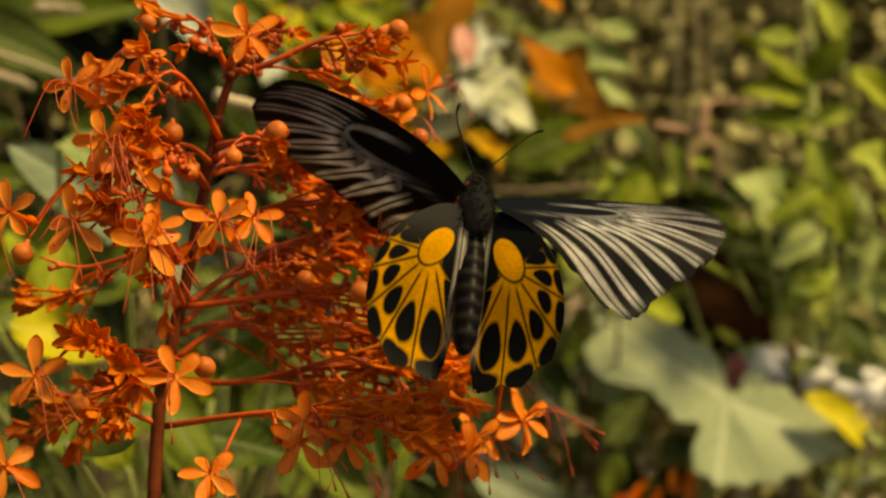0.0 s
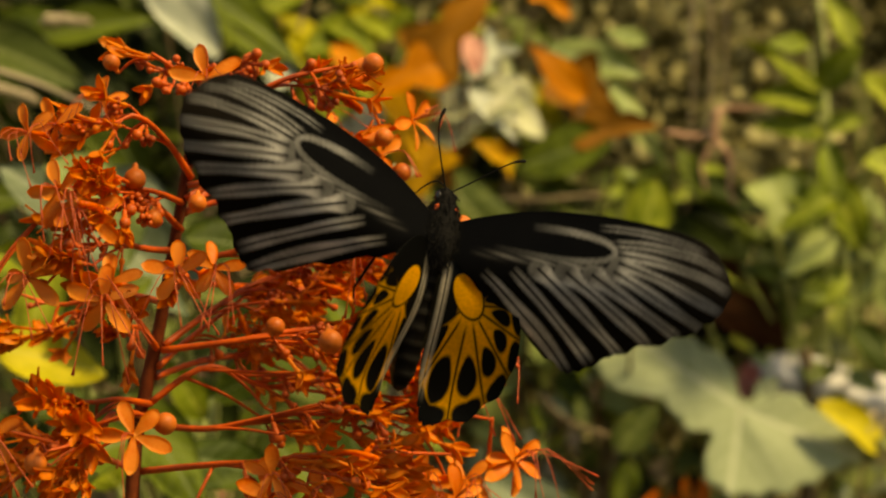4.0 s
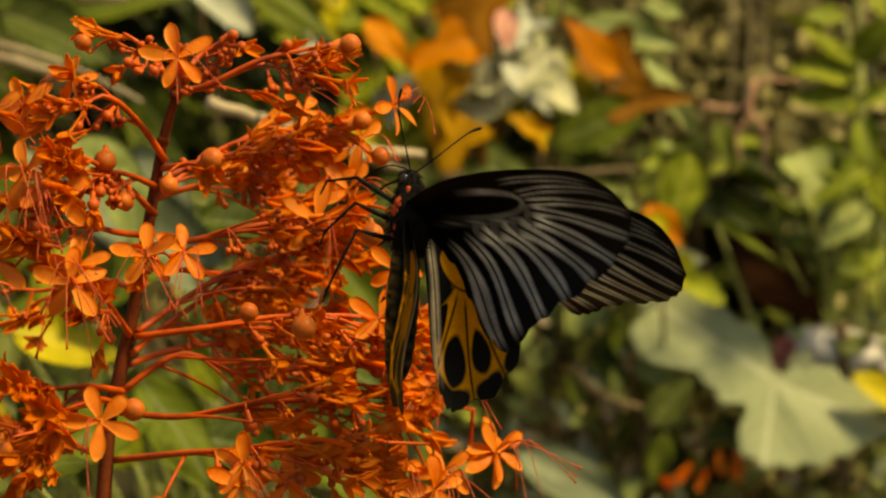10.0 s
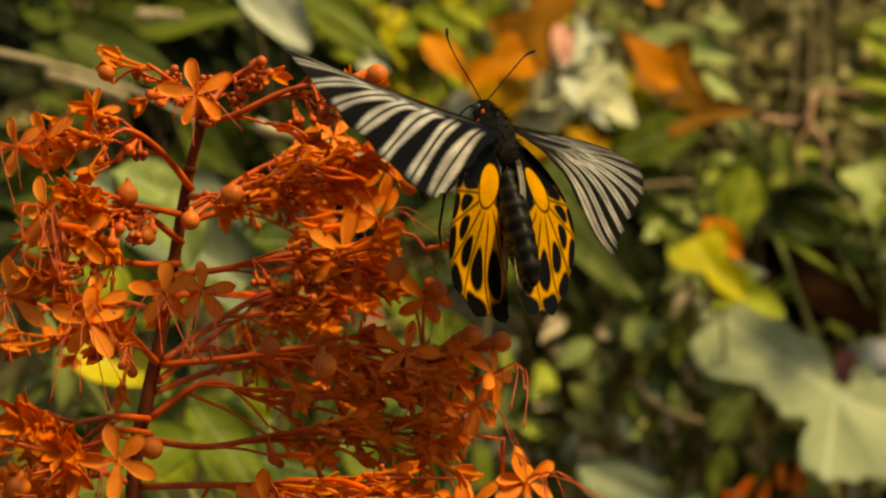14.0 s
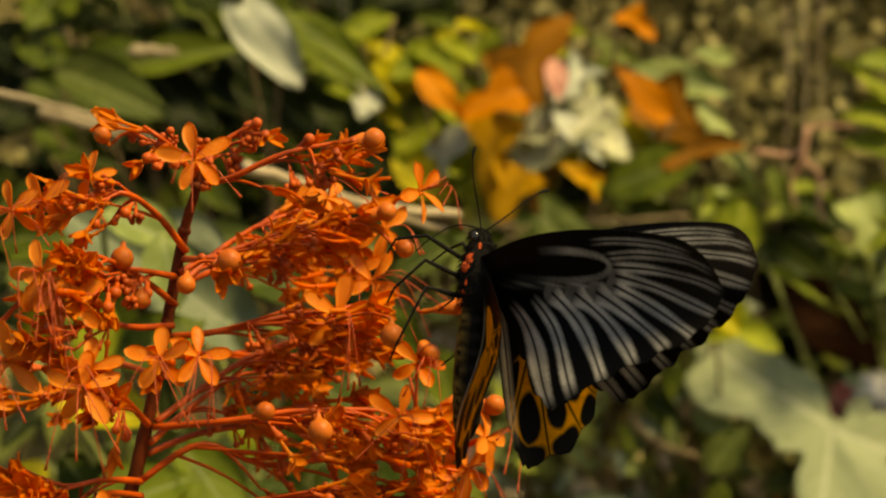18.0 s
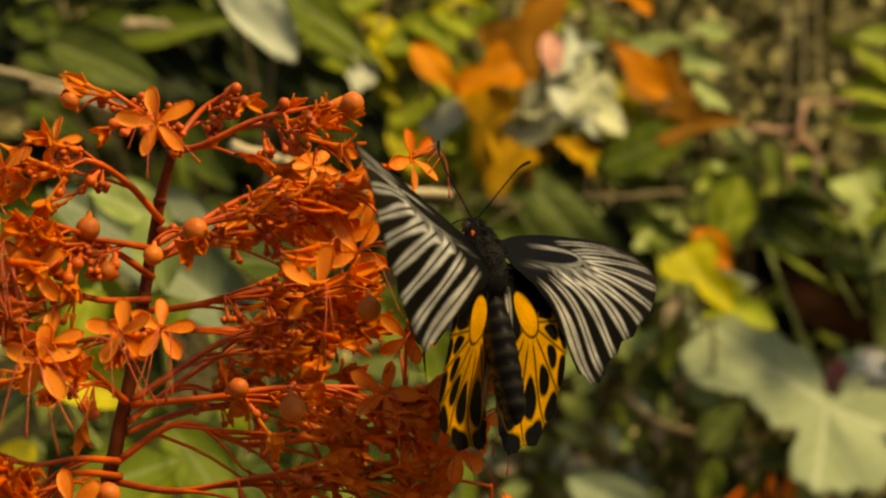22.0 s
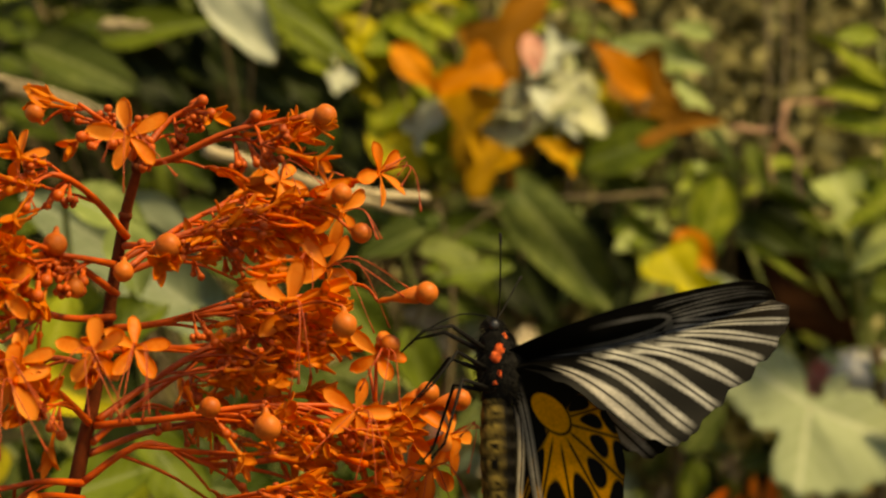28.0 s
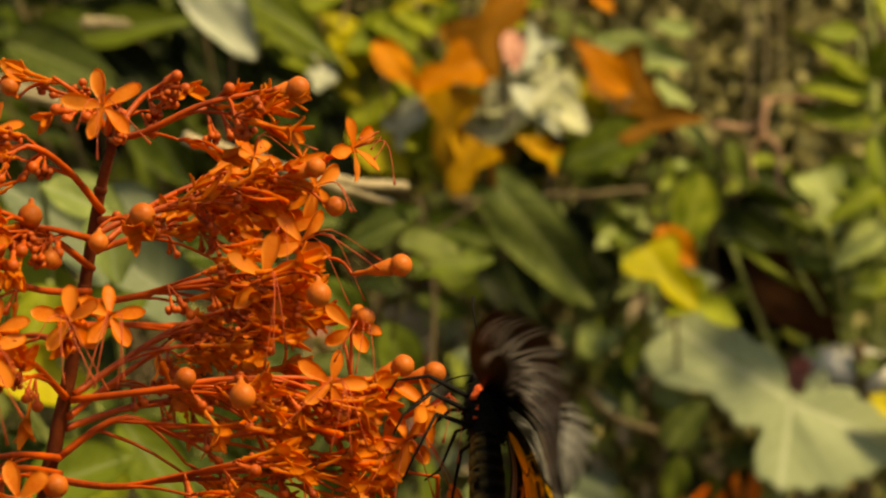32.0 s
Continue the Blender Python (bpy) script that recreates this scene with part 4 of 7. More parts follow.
stick([(-0.122, 0.450, 1.267), (-0.060, 0.500, 1.248), (-0.005, 0.550, 1.243)], 0.0042, "STRAW", "dry straw-coloured reed leaning behind the blossoms")
stick([(-0.094, 0.450, 1.259), (-0.053, 0.500, 1.244), (-0.014, 0.550, 1.234)], 0.0038, "STRAW", "dry straw-coloured reed leaning behind the blossoms")
stick([(-0.389, 0.900, 1.353), (-0.336, 0.900, 1.342), (-0.275, 0.900, 1.324), (-0.212, 0.850, 1.293)], 0.0026, "STRAW", "thin pale dry cane crossing the dark leaves")
stick([(-0.397, 1.200, 1.358), (-0.357, 1.200, 1.347), (-0.326, 1.200, 1.337)], 0.006, "STRAW", "dry split cane lying among the leaves")
stick([(-0.358, 1.450, 1.440), (-0.310, 1.450, 1.439)], 0.007, "STRAW", "dry split cane lying among the leaves")
stick([(0.018, 1.550, 1.259), (0.078, 1.550, 1.262), (0.163, 1.560, 1.265), (0.229, 1.580, 1.270)], 0.004, "TWIG", "thin horizontal brown twig among the leaves")
stick([(0.165, 1.600, 1.050), (0.190, 1.600, 1.025), (0.242, 1.610, 1.004)], 0.0050, "TWIG", "leaning brown twig among the low leaves")
stick([(0.308, 1.650, 1.344), (0.358, 1.650, 1.342), (0.370, 1.650, 1.370), (0.421, 1.650, 1.372)], 0.0030, "PINKTWIG", "bent pinkish dry twig against the mossy bank")
stick([(0.368, 1.640, 1.371), (0.363, 1.640, 1.335), (0.379, 1.640, 1.318), (0.381, 1.640, 1.275), (0.388, 1.640, 1.266)], 0.0036, "PINKTWIG", "bent pinkish dry twig against the mossy bank")
stick([(0.366, 1.660, 1.335), (0.352, 1.660, 1.310), (0.356, 1.660, 1.280)], 0.0022, "PINKTWIG", "bent pinkish dry twig against the mossy bank")
stick([(0.474, 1.610, 1.490), (0.480, 1.610, 1.422), (0.483, 1.610, 1.348), (0.488, 1.610, 1.274), (0.506, 1.610, 1.187)], 0.0038, "VINESTEM", "green climbing stem among light leaves")
stick([(0.474, 1.660, 0.915), (0.477, 1.660, 1.004), (0.472, 1.660, 1.100)], 0.011, "TWIG", "dark upright trunk of a shrub in the shade")
stick([(0.417, 2.000, 1.554), (0.421, 2.000, 1.460), (0.414, 2.000, 1.359)], 0.0020, "ROOT", "pale hanging root on the mossy bank")
stick([(0.409, 2.100, 1.567), (0.413, 2.100, 1.455), (0.404, 2.100, 1.327)], 0.0020, "ROOT", "pale hanging root on the mossy bank")
stick([(0.450, 2.050, 1.600), (0.446, 2.050, 1.480), (0.452, 2.050, 1.400)], 0.0020, "ROOT", "pale hanging root on the mossy bank")
stick([(0.558, 2.000, 1.568), (0.568, 2.000, 1.502), (0.565, 2.000, 1.423)], 0.0020, "ROOT", "pale hanging root on the mossy bank")


def stone(p, r):
    s = Shape()
    s.ball((0, 0, 0), r * 1.3, r * 0.8, r * 0.6, 18, 12)
    s.v = [v * (1 + 0.25 * noise.noise(v * 30)) for v in s.v]
    ob = new("stone", s.mesh("stone", STONE))
    ob.location = p
    tagged(ob, "pale weathered stone among the leaves on the bank", "stone")


stone((0.473, 1.700, 1.064), 0.052)
stone((0.554, 1.720, 1.043), 0.050)


def pink_blossom(p):
    s = Shape()
    for k in range(5):
        m = Matrix.Translation(p) @ Matrix.Rotation(radians(80), 4, "X") @ Matrix.Rotation(k * 2 * math.pi / 5, 4, "Z")
        s.blade(m, 0.014, 0.012, 0.004, 0.003, 0.1)
    s.ball(p, 0.004, 0.004, 0.004)
    q = Vector(p)
    s.sweep(bend([q, q + Vector((0.01, 0.03, -0.05)), q + Vector((0.02, 0.05, -0.16))], 6), 0.0015, 5)
    tagged(new("pink_blossom", s.mesh("pink_blossom", BLOSSOM)), "small blurred pink blossom on a thin stalk", "flower", "pink blossoms")


pink_blossom((-0.220, 1.600, 1.124))
pink_blossom((-0.128, 1.600, 1.126))
pink_blossom((-0.023, 1.600, 1.085))
pink_blossom((-0.190, 1.600, 0.956))
pink_blossom((-0.020, 1.600, 1.018))
pink_blossom((0.407, 1.660, 1.072))
pink_blossom((0.395, 1.660, 1.052))


def fallen_petal(p):
    s = Shape()
    rng = random.Random(int(p[0] * 1e4))
    for k in range(4):
        m = Matrix.Translation(Vector(p) + Vector((rng.uniform(-0.02, 0.02), 0, rng.uniform(-0.01, 0.01)))) @ Euler((rng.uniform(0.6, 1.8), 0, rng.uniform(0, 6))).to_matrix().to_4x4()
        s.blade(m, 0.03, 0.014, 0.006, 0.008, 0.1)
    tagged(new("fallen_blossom", s.mesh("fallen_blossom", PETAL)), "fallen orange-red blossom on the low plants", "blossom", "fallen blossoms")


fallen_petal((0.287, 1.610, 0.920))
fallen_petal((0.337, 1.610, 0.923))

# ---- the blossom spray ----
STEM = [(-0.0226, 0.0120, 0.0587), (-0.0172, 0.0100, 0.0941), (-0.0123, 0.0080, 0.1150), (-0.0065, 0.0040, 0.1434), (-0.0005, 0.0000, 0.1734), (0.0042, -0.0040, 0.1882), (0.0048, -0.0060, 0.1955)]

spray = tagged(new("pagoda_flower"), "tall orange-red pagoda flower spray with open stars and round buds", "flower")
rnd = random.Random(4)


def corolla_mesh(seed):
    r = random.Random(seed)
    s = Shape()
    L = 0.015
    s.sweep([(0, 0, 0), (0, 0, L * 0.3), (0, 0, L * 0.85), (0, 0, L)], [0.0007, 0.0009, 0.0010, 0.0016], 7, False)
    s.sweep([(0, 0, -0.001), (0, 0, 0.001), (0, 0, 0.0035)], [0.0007, 0.0016, 0.0019], 6)
    return s, L


def petal_mesh(seed):
    """One petal along +y: narrow at its foot, rounded at its end, cupped, bending back."""
    r = random.Random(seed)
    s = Shape()
    length, width, curl, cup, thick = r.uniform(0.0100, 0.0125), r.uniform(0.0040, 0.0050), r.uniform(0.0005, 0.0045), r.uniform(0.05, 0.30), 0.0003
    rows, cols = 8, 5
    for side in (0, 1):
        for a in range(rows + 1):
            f = a / rows
            w = width * 0.5 * (0.22 + 0.78 * min(1.0, f * 1.9) ** 1.2) * math.sqrt(max(0.03, 1 - max(0.0, (f - 0.62) / 0.38) ** 2.4))
            z = 0.0016 * f - curl * f * f
            for b in range(cols):
                k = b / (cols - 1) * 2 - 1
                s.v.append(Vector((k * w, f * length, z + cup * w * k * k * 1.4 + 0.00012 * math.sin(9 * f + seed) * k - side * thick)))
    off = (rows + 1) * cols
    for a in range(rows):
        for b in range(cols - 1):
            p = a * cols + b
            s.f += [(p, p + 1, p + cols + 1, p + cols), (off + p, off + p + cols, off + p + cols + 1, off + p + 1)]
    ring = [a * cols for a in range(rows + 1)] + [rows * cols + b for b in range(1, cols)] + [a * cols + cols - 1 for a in range(rows - 1, -1, -1)] + [b for b in range(cols - 2, 0, -1)]
    for q, a in enumerate(ring):
        b = ring[(q + 1) % len(ring)]
        s.f.append((b, a, off + a, off + b))
    return s


def stamen_mesh(seed):
    """One long thread that leaves the tube and droops, with a small anther at its end."""
    r = random.Random(seed)
    s = Shape()
    end = Vector((r.uniform(-0.012, 0.012), -r.uniform(0.008, 0.024), 0.015 + r.uniform(0.008, 0.020)))
    mid = Vector((end.x * 0.3, -0.001, 0.027))
    s.sweep(bend([(0, 0, 0.014), mid, end], 9), [0.00016] * 7 + [0.00014, 0.00045], 4)
    return s


COROLLA = corolla_mesh(0)[0].mesh("tube", TUBE)
PETALS = [petal_mesh(k).mesh("petal", PETAL) for k in range(9)]
STAMENS = [stamen_mesh(k).mesh("stamen", STAMEN) for k in range(8)]


def bud_mesh(neck, ball, mat, name, taper=0.25, curve=0.0):
    """A round bud on a thin neck that widens by taper just below it."""
    s = Shape()
    zs, rs = [0, neck * 0.15, neck * 0.35, neck * 0.6, neck], [0.0005, 0.0009, 0.0007, 0.0007 + ball * 0.3 * taper, 0.0007 + ball * taper * 0.6]
    for k in range(1, 9):
        a = 0.30 + (math.pi - 0.30) * k / 8
        zs.append(neck + ball * (0.9 - math.cos(a)))
        rs.append(max(0.00005, ball * math.sin(a)))
    s.sweep([(curve * z * z / 0.015, 0, z) for z in zs], rs, 10)
    return s.mesh(name, mat)


def half_open_mesh(seed):
    """A slender tube whose five lobes still point forward."""
    r = random.Random(seed)
    s = Shape()
    L = r.uniform(0.008, 0.012)
    s.sweep([(0, 0, 0), (0, 0, 0.001), (0, 0, 0.003), (0, 0, L * 0.8), (0, 0, L)], [0.0005, 0.0011, 0.0006, 0.0006, 0.0011], 7, False)
    for k in range(5):
        m = Matrix.Translation((0, 0, L * 0.95)) @ Matrix.Rotation(2 * math.pi * (k + r.uniform(-0.15, 0.15)) / 5, 4, "Z") @ Matrix.Rotation(radians(r.uniform(30, 75)), 4, "X")
        s.blade(m, r.uniform(0.0068, 0.0108), r.uniform(0.0032, 0.0048), 0.001, r.uniform(-0.001, 0.003), 0.14, 0.0003, 5)
    return s


def calyx_mesh(seed):
    """A small empty calyx: five blunt dark-red lobes round a short stalk."""
    r = random.Random(seed)
    s = Shape()
    s.sweep([(0, 0, 0), (0, 0, 0.003), (0, 0, 0.0045)], [0.0005, 0.0007, 0.0013], 6)
    for k in range(5):
        w = 2 * math.pi * k / 5
        s.ball((0.0019 * math.cos(w), 0.0019 * math.sin(w), 0.0050 + r.uniform(-0.0004, 0.0004)), 0.0012, 0.0012, 0.0013, 6, 5)
    return s


BALL = [bud_mesh(0.0020, 0.0031, BUD, "bud"), bud_mesh(0.0020, 0.0035, BUD, "bud")]
LONGBUD = bud_mesh(0.013, 0.0035, BUD, "bud", 1.0)
CLUB = [bud_mesh(0.013, 0.0013, TUBE, "bud", 0.5, 0.18), bud_mesh(0.017, 0.0010, TUBE, "bud", 0.6, 0.30), bud_mesh(0.010, 0.0012, TUBE, "bud", 0.6, 0.1), bud_mesh(0.015, 0.0008, TUBE, "bud", 0.7, 0.45), bud_mesh(0.008, 0.0015, LOBE, "bud", 0.5, 0.2)]
HALF = [half_open_mesh(k).mesh("half_open_flower", LOBE) for k in range(5)]
KNOB = [bud_mesh(0.0035, 0.0019, SMALLBUD, "bud"), bud_mesh(0.0025, 0.0014, SMALLBUD, "bud")]
CALYX = [calyx_mesh(k).mesh("calyx", SMALLBUD) for k in range(2)]


def put_flower(m, parent):
    f = part("flower", COROLLA, TUBE, parent, "open orange star flower on a slender tube", m=m)
    for k in range(5):
        turn = Matrix.Rotation(2 * math.pi * (k + rnd.uniform(-0.10, 0.10)) / 5, 4, "Z") @ Matrix.Rotation(radians(rnd.uniform(-22, 24)), 4, "X") @ Matrix.Rotation(radians(rnd.uniform(-22, 22)), 4, "Y")
        part("petal", rnd.choice(PETALS), PETAL, f, m=Matrix.Translation((0, 0, 0.0148)) @ turn)
    for k in range(rnd.choice((3, 4))):
        part("stamen", rnd.choice(STAMENS), STAMEN, f, m=Matrix.Rotation(rnd.uniform(-0.35, 0.35), 4, "Z"))
    return f


def make_stem():
    s = Shape()
    pts = bend([(STEM[0][0] - 0.02, STEM[0][1] + 0.01, -1.10), (STEM[0][0] - 0.02, 0.012, -0.5), (STEM[0][0] - 0.006, 0.012, -0.1)] + STEM, 40)
    s.sweep(pts, [0.0028 - 0.0017 * (i / 39) ** 2 for i in range(40)], 10)
    for p in STEM[:-1]:
        s.ball(p, 0.0023, 0.0023, 0.0020)
    part("stem", s, STEMMAT, spray, "dark reddish-brown upright stem")


make_stem()


def tuft(s, tip, d, n, kinds, wide=0.40, sag=0.22):
    """n buds and tubes on thin stalks that fan out from a twig's tip."""
    out = []
    for k in range(n):
        a = (Vector(d) + Vector((rnd.uniform(-wide, wide), rnd.uniform(-wide, wide), rnd.uniform(-wide, wide) - sag))).normalized()
        p = tip + a * rnd.uniform(0.001, 0.005)
        s.sweep(bend([tip, tip.lerp(p, 0.5) + Vector((0, 0, 0.0005)), p], 4), 0.0004, 5)
        out.append((p, a, rnd.choice(kinds)))
    return out


FAN = ("club", "club", "half", "half", "half", "half", "half", "half", "knob", "calyx")
SHORTFAN = ("knob", "knob", "knob", "knob", "calyx")
HANG = ("knob", "knob", "knob", "knob", "calyx", "half")


def branch(points, subs, reach):
    """A side branch: a straight bough, a fan of fine near-parallel twigs, tubes at their tips and small buds below."""
    s = Shape()
    pts = bend(points, 20)
    s.sweep(pts, [0.0013 - 0.0008 * i / 19 for i in range(20)], 7)
    made = []
    length = sum((pts[i + 1] - pts[i]).length for i in range(19))
    fan = FAN if length > 0.045 else SHORTFAN
    for k in range(subs):
        f = 0.20 + 0.55 * (k + rnd.random()) / subs
        i0, i1 = int(f * 19), max(int(f * 19) + 1, int(min(1 - (0.022 if length > 0.045 else 0.016) / length, f + rnd.uniform(0.18, 0.40)) * 19))
        p, q = pts[i0], pts[i1]
        d = (q - p).normalized()
        off = Vector((0, rnd.uniform(-0.8, 0.8), rnd.uniform(-0.50, 0.12))) * reach
        tip = q + off
        s.sweep(bend([p, p.lerp(q, 0.5) + off * 0.35, tip], 6), [0.0007, 0.0006, 0.0006, 0.0005, 0.0005, 0.0004], 5)
        made += tuft(s, tip, d, rnd.choice((3, 3, 4)), fan)
        if rnd.random() < 0.5:
            made += tuft(s, p.lerp(tip, 0.55), (d * 0.5 + Vector((0, -0.3, -0.8))).normalized(), 2, HANG, 0.35)
    d = (pts[19] - pts[16]).normalized()
    made += tuft(s, pts[14], d, 2, ("half", "half", "knob"), 0.3)
    ob = part("branch", s, BRANCH, spray)
    for p, a, kind in made:
        spin, size = rnd.uniform(0, 6.28), rnd.uniform(0.6, 1.08)
        if kind == "half":
            part("half_open_flower", rnd.choice(HALF), TUBE, spray, m=aim(p, a, spin, size))
        elif kind == "calyx":
            part("calyx", rnd.choice(CALYX), SMALLBUD, spray, m=aim(p, a, spin, size))
        else:
            part({"ball": "bud", "club": "tube_bud", "knob": "small_bud"}[kind], rnd.choice({"ball": BALL, "club": CLUB, "knob": KNOB}[kind]), BUD, spray, m=aim(p, a, spin, size))
    return ob


branch([(0.0023, 0.0000, 0.1899), (0.0146, -0.0120, 0.1901), (0.0327, -0.0150, 0.1982), (0.0482, -0.0120, 0.2020), (0.0603, -0.0100, 0.2035)], 6, 0.020)
branch([(0.0023, -0.0040, 0.1914), (-0.0015, -0.0100, 0.1989), (-0.0056, -0.0200, 0.2033), (-0.0108, -0.0200, 0.2069)], 3, 0.012)
branch([(0.0026, -0.0040, 0.1910), (0.0064, -0.0200, 0.1961), (0.0071, -0.0300, 0.1986)], 2, 0.012)
branch([(0.0022, 0.0000, 0.1881), (0.0094, 0.0100, 0.2014), (0.0165, 0.0120, 0.2068), (0.0213, 0.0100, 0.2084)], 4, 0.012)
branch([(0.0001, 0.0000, 0.1667), (-0.0070, -0.0150, 0.1785), (-0.0151, -0.0300, 0.1854), (-0.0271, -0.0300, 0.1831), (-0.0374, -0.0300, 0.1868)], 6, 0.022)
branch([(-0.0006, 0.0000, 0.1641), (0.0172, -0.0300, 0.1648)], 1, 0.008)
branch([(-0.0018, 0.0000, 0.1596), (0.0061, 0.0050, 0.1641), (0.0232, 0.0120, 0.1700), (0.0442, 0.0200, 0.1758), (0.0620, 0.0280, 0.1786)], 13, 0.020)
branch([(-0.0029, 0.0040, 0.1544), (0.0091, 0.0200, 0.1673), (0.0243, 0.0450, 0.1775), (0.0438, 0.0600, 0.1818)], 8, 0.026)
branch([(-0.0029, 0.0040, 0.1580), (-0.0096, -0.0250, 0.1608), (-0.0205, -0.0300, 0.1625)], 4, 0.014)
branch([(-0.0039, 0.0040, 0.1490), (-0.0124, -0.0200, 0.1592), (-0.0216, -0.0400, 0.1656), (-0.0326, -0.0500, 0.1670)], 5, 0.024)
branch([(-0.0050, 0.0040, 0.1383), (0.0101, -0.0000, 0.1402), (0.0296, 0.0020, 0.1448), (0.0519, 0.0120, 0.1481), (0.0673, 0.0250, 0.1516)], 14, 0.022)
branch([(-0.0049, 0.0040, 0.1419), (-0.0161, -0.0200, 0.1429), (-0.0293, -0.0300, 0.1491), (-0.0464, -0.0300, 0.1528)], 5, 0.024)
branch([(-0.0112, 0.0060, 0.1079), (0.0151, 0.0000, 0.1110), (0.0380, 0.0020, 0.1144), (0.0658, 0.0120, 0.1139), (0.0885, 0.0280, 0.1107)], 16, 0.024)
branch([(-0.0103, 0.0060, 0.1097), (0.0028, 0.0200, 0.1198), (0.0185, 0.0400, 0.1302), (0.0403, 0.0500, 0.1373), (0.0587, 0.0600, 0.1408)], 10, 0.028)
branch([(-0.0130, 0.0060, 0.1088), (-0.0181, -0.0200, 0.1214), (-0.0255, -0.0400, 0.1305)], 4, 0.016)
branch([(-0.0091, 0.0060, 0.1276), (-0.0029, -0.0300, 0.1333)], 2, 0.010)
branch([(-0.0126, 0.0080, 0.1024), (-0.0027, 0.0300, 0.1121), (0.0132, 0.0500, 0.1225), (0.0350, 0.0600, 0.1219)], 5, 0.024)
branch([(-0.0155, 0.0080, 0.0899), (0.0043, 0.0100, 0.1020), (0.0264, 0.0200, 0.0938), (0.0576, 0.0200, 0.0988), (0.0906, 0.0150, 0.0931)], 12, 0.028)
branch([(-0.0155, 0.0080, 0.0896), (-0.0242, -0.0100, 0.0923), (-0.0334, -0.0300, 0.0928), (-0.0444, -0.0400, 0.0990)], 6, 0.018)
branch([(-0.0169, 0.0100, 0.0826), (0.0057, 0.0000, 0.0813), (0.0325, 0.0000, 0.0862), (0.0655, 0.0100, 0.0885), (0.1027, 0.0280, 0.0810)], 14, 0.022)
branch([(-0.0159, 0.0100, 0.0844), (-0.0237, -0.0200, 0.0887), (-0.0312, -0.0400, 0.0813), (-0.0420, -0.0500, 0.0784)], 6, 0.020)
branch([(-0.0193, 0.0120, 0.0662), (0.0072, -0.0100, 0.0700), (0.0314, -0.0200, 0.0716), (0.0538, -0.0200, 0.0739), (0.0872, 0.0000, 0.0713)], 14, 0.022)
branch([(-0.0202, 0.0120, 0.0662), (-0.0343, 0.0100, 0.0721), (-0.0532, 0.0200, 0.0768), (-0.0679, 0.0200, 0.0807)], 7, 0.024)
branch([(-0.0099, 0.0100, 0.1239), (-0.0287, 0.0300, 0.1275), (-0.0500, 0.0400, 0.1239), (-0.0652, 0.0400, 0.1279)], 4, 0.026)
branch([(-0.0049, 0.0100, 0.1545), (0.0076, 0.0400, 0.1606), (0.0247, 0.0700, 0.1651), (0.0455, 0.0800, 0.1690)], 8, 0.028)
branch([(-0.0089, 0.0100, 0.1311), (0.0053, 0.0400, 0.1304), (0.0241, 0.0700, 0.1277), (0.0488, 0.0800, 0.1291)], 8, 0.028)
branch([(-0.0139, 0.0100, 0.0987), (0.0049, 0.0400, 0.1041), (0.0308, 0.0600, 0.1045), (0.0650, 0.0700, 0.1015)], 9, 0.028)
near_points = [v for o in spray.children if o.name.startswith(("branch", "stem")) for v in [p.co.copy() for p in list(o.data.vertices)[::7]]]


def nearest(p):
    return min(near_points, key=lambda q: (q - p).length_squared)


def twig(a, b):
    s = Shape()
    s.sweep(bend([a, a.lerp(b, 0.6) + Vector((0, 0.002, 0.002)), b], 6), [0.0007, 0.0006, 0.0006, 0.0005, 0.0005, 0.0005], 5)
    part("flower_stalk", s, BRANCH, spray)


def open_flower(p, size, spin, turn, nod):
    """A fully open flower whose mouth is at p."""
    p = Vector(p)
    d = Matrix.Rotation(radians(turn), 3, "Z") @ Matrix.Rotation(radians(nod), 3, "X") @ Vector((0, -1, 0))
    q = d.to_track_quat("Z", "Y").to_matrix().to_4x4()
    base = p - d * 0.015 * size
    put_flower(Matrix.Translation(base) @ q @ Matrix.Rotation(radians(spin), 4, "Z") @ Matrix.Scale(size, 4), spray)
    a = nearest(base)
    twig(a, base)


def ball_bud(p, size, spin, long_neck=False):
    """A round bud centred at p; spin 0 points up, 90 to the right."""
    p = Vector(p)
    d = Vector((math.sin(radians(spin)), -0.35, math.cos(radians(spin)))).normalized()
    base = p - d * (0.0165 if long_neck else 0.0052) * size
    part("bud", LONGBUD if long_neck else BALL[1], BUD, spray, m=aim(base, d, 0.0, size * 1.05))
    a = nearest(base)
    twig(a, base)


open_flower((0.0093, -0.0450, 0.1961), 1.00, 10, 0, -10)
open_flower((-0.0231, -0.0530, 0.1256), 1.12, 0, 0, -7.5)
open_flower((-0.0004, -0.0480, 0.1341), 1.00, 5, -5, -7.5)
open_flower((0.0107, -0.0450, 0.1352), 1.00, -10, 20, -7.5)
open_flower((-0.0146, -0.0510, 0.0831), 1.05, 25, 0, -10)
open_flower((0.0266, -0.0300, 0.0610), 1.05, 0, 10, -7.5)
open_flower((0.0417, -0.0280, 0.0607), 1.00, -8, 15, -10)
open_flower((-0.0370, -0.0500, 0.1608), 1.10, 20, -10, -10)
open_flower((-0.0470, -0.0500, 0.1332), 1.05, 5, -10, -10)
open_flower((-0.0593, -0.0500, 0.0842), 1.10, 0, 0, -10)
open_flower((-0.0677, -0.0500, 0.1370), 1.00, 10, -30, -10)
open_flower((-0.0259, -0.0300, 0.1908), 0.80, 0, -20, -10)
open_flower((-0.0486, -0.0400, 0.1797), 0.90, 15, -20, 0)
open_flower((-0.0685, -0.0500, 0.0554), 1.10, 20, 0, -7.5)
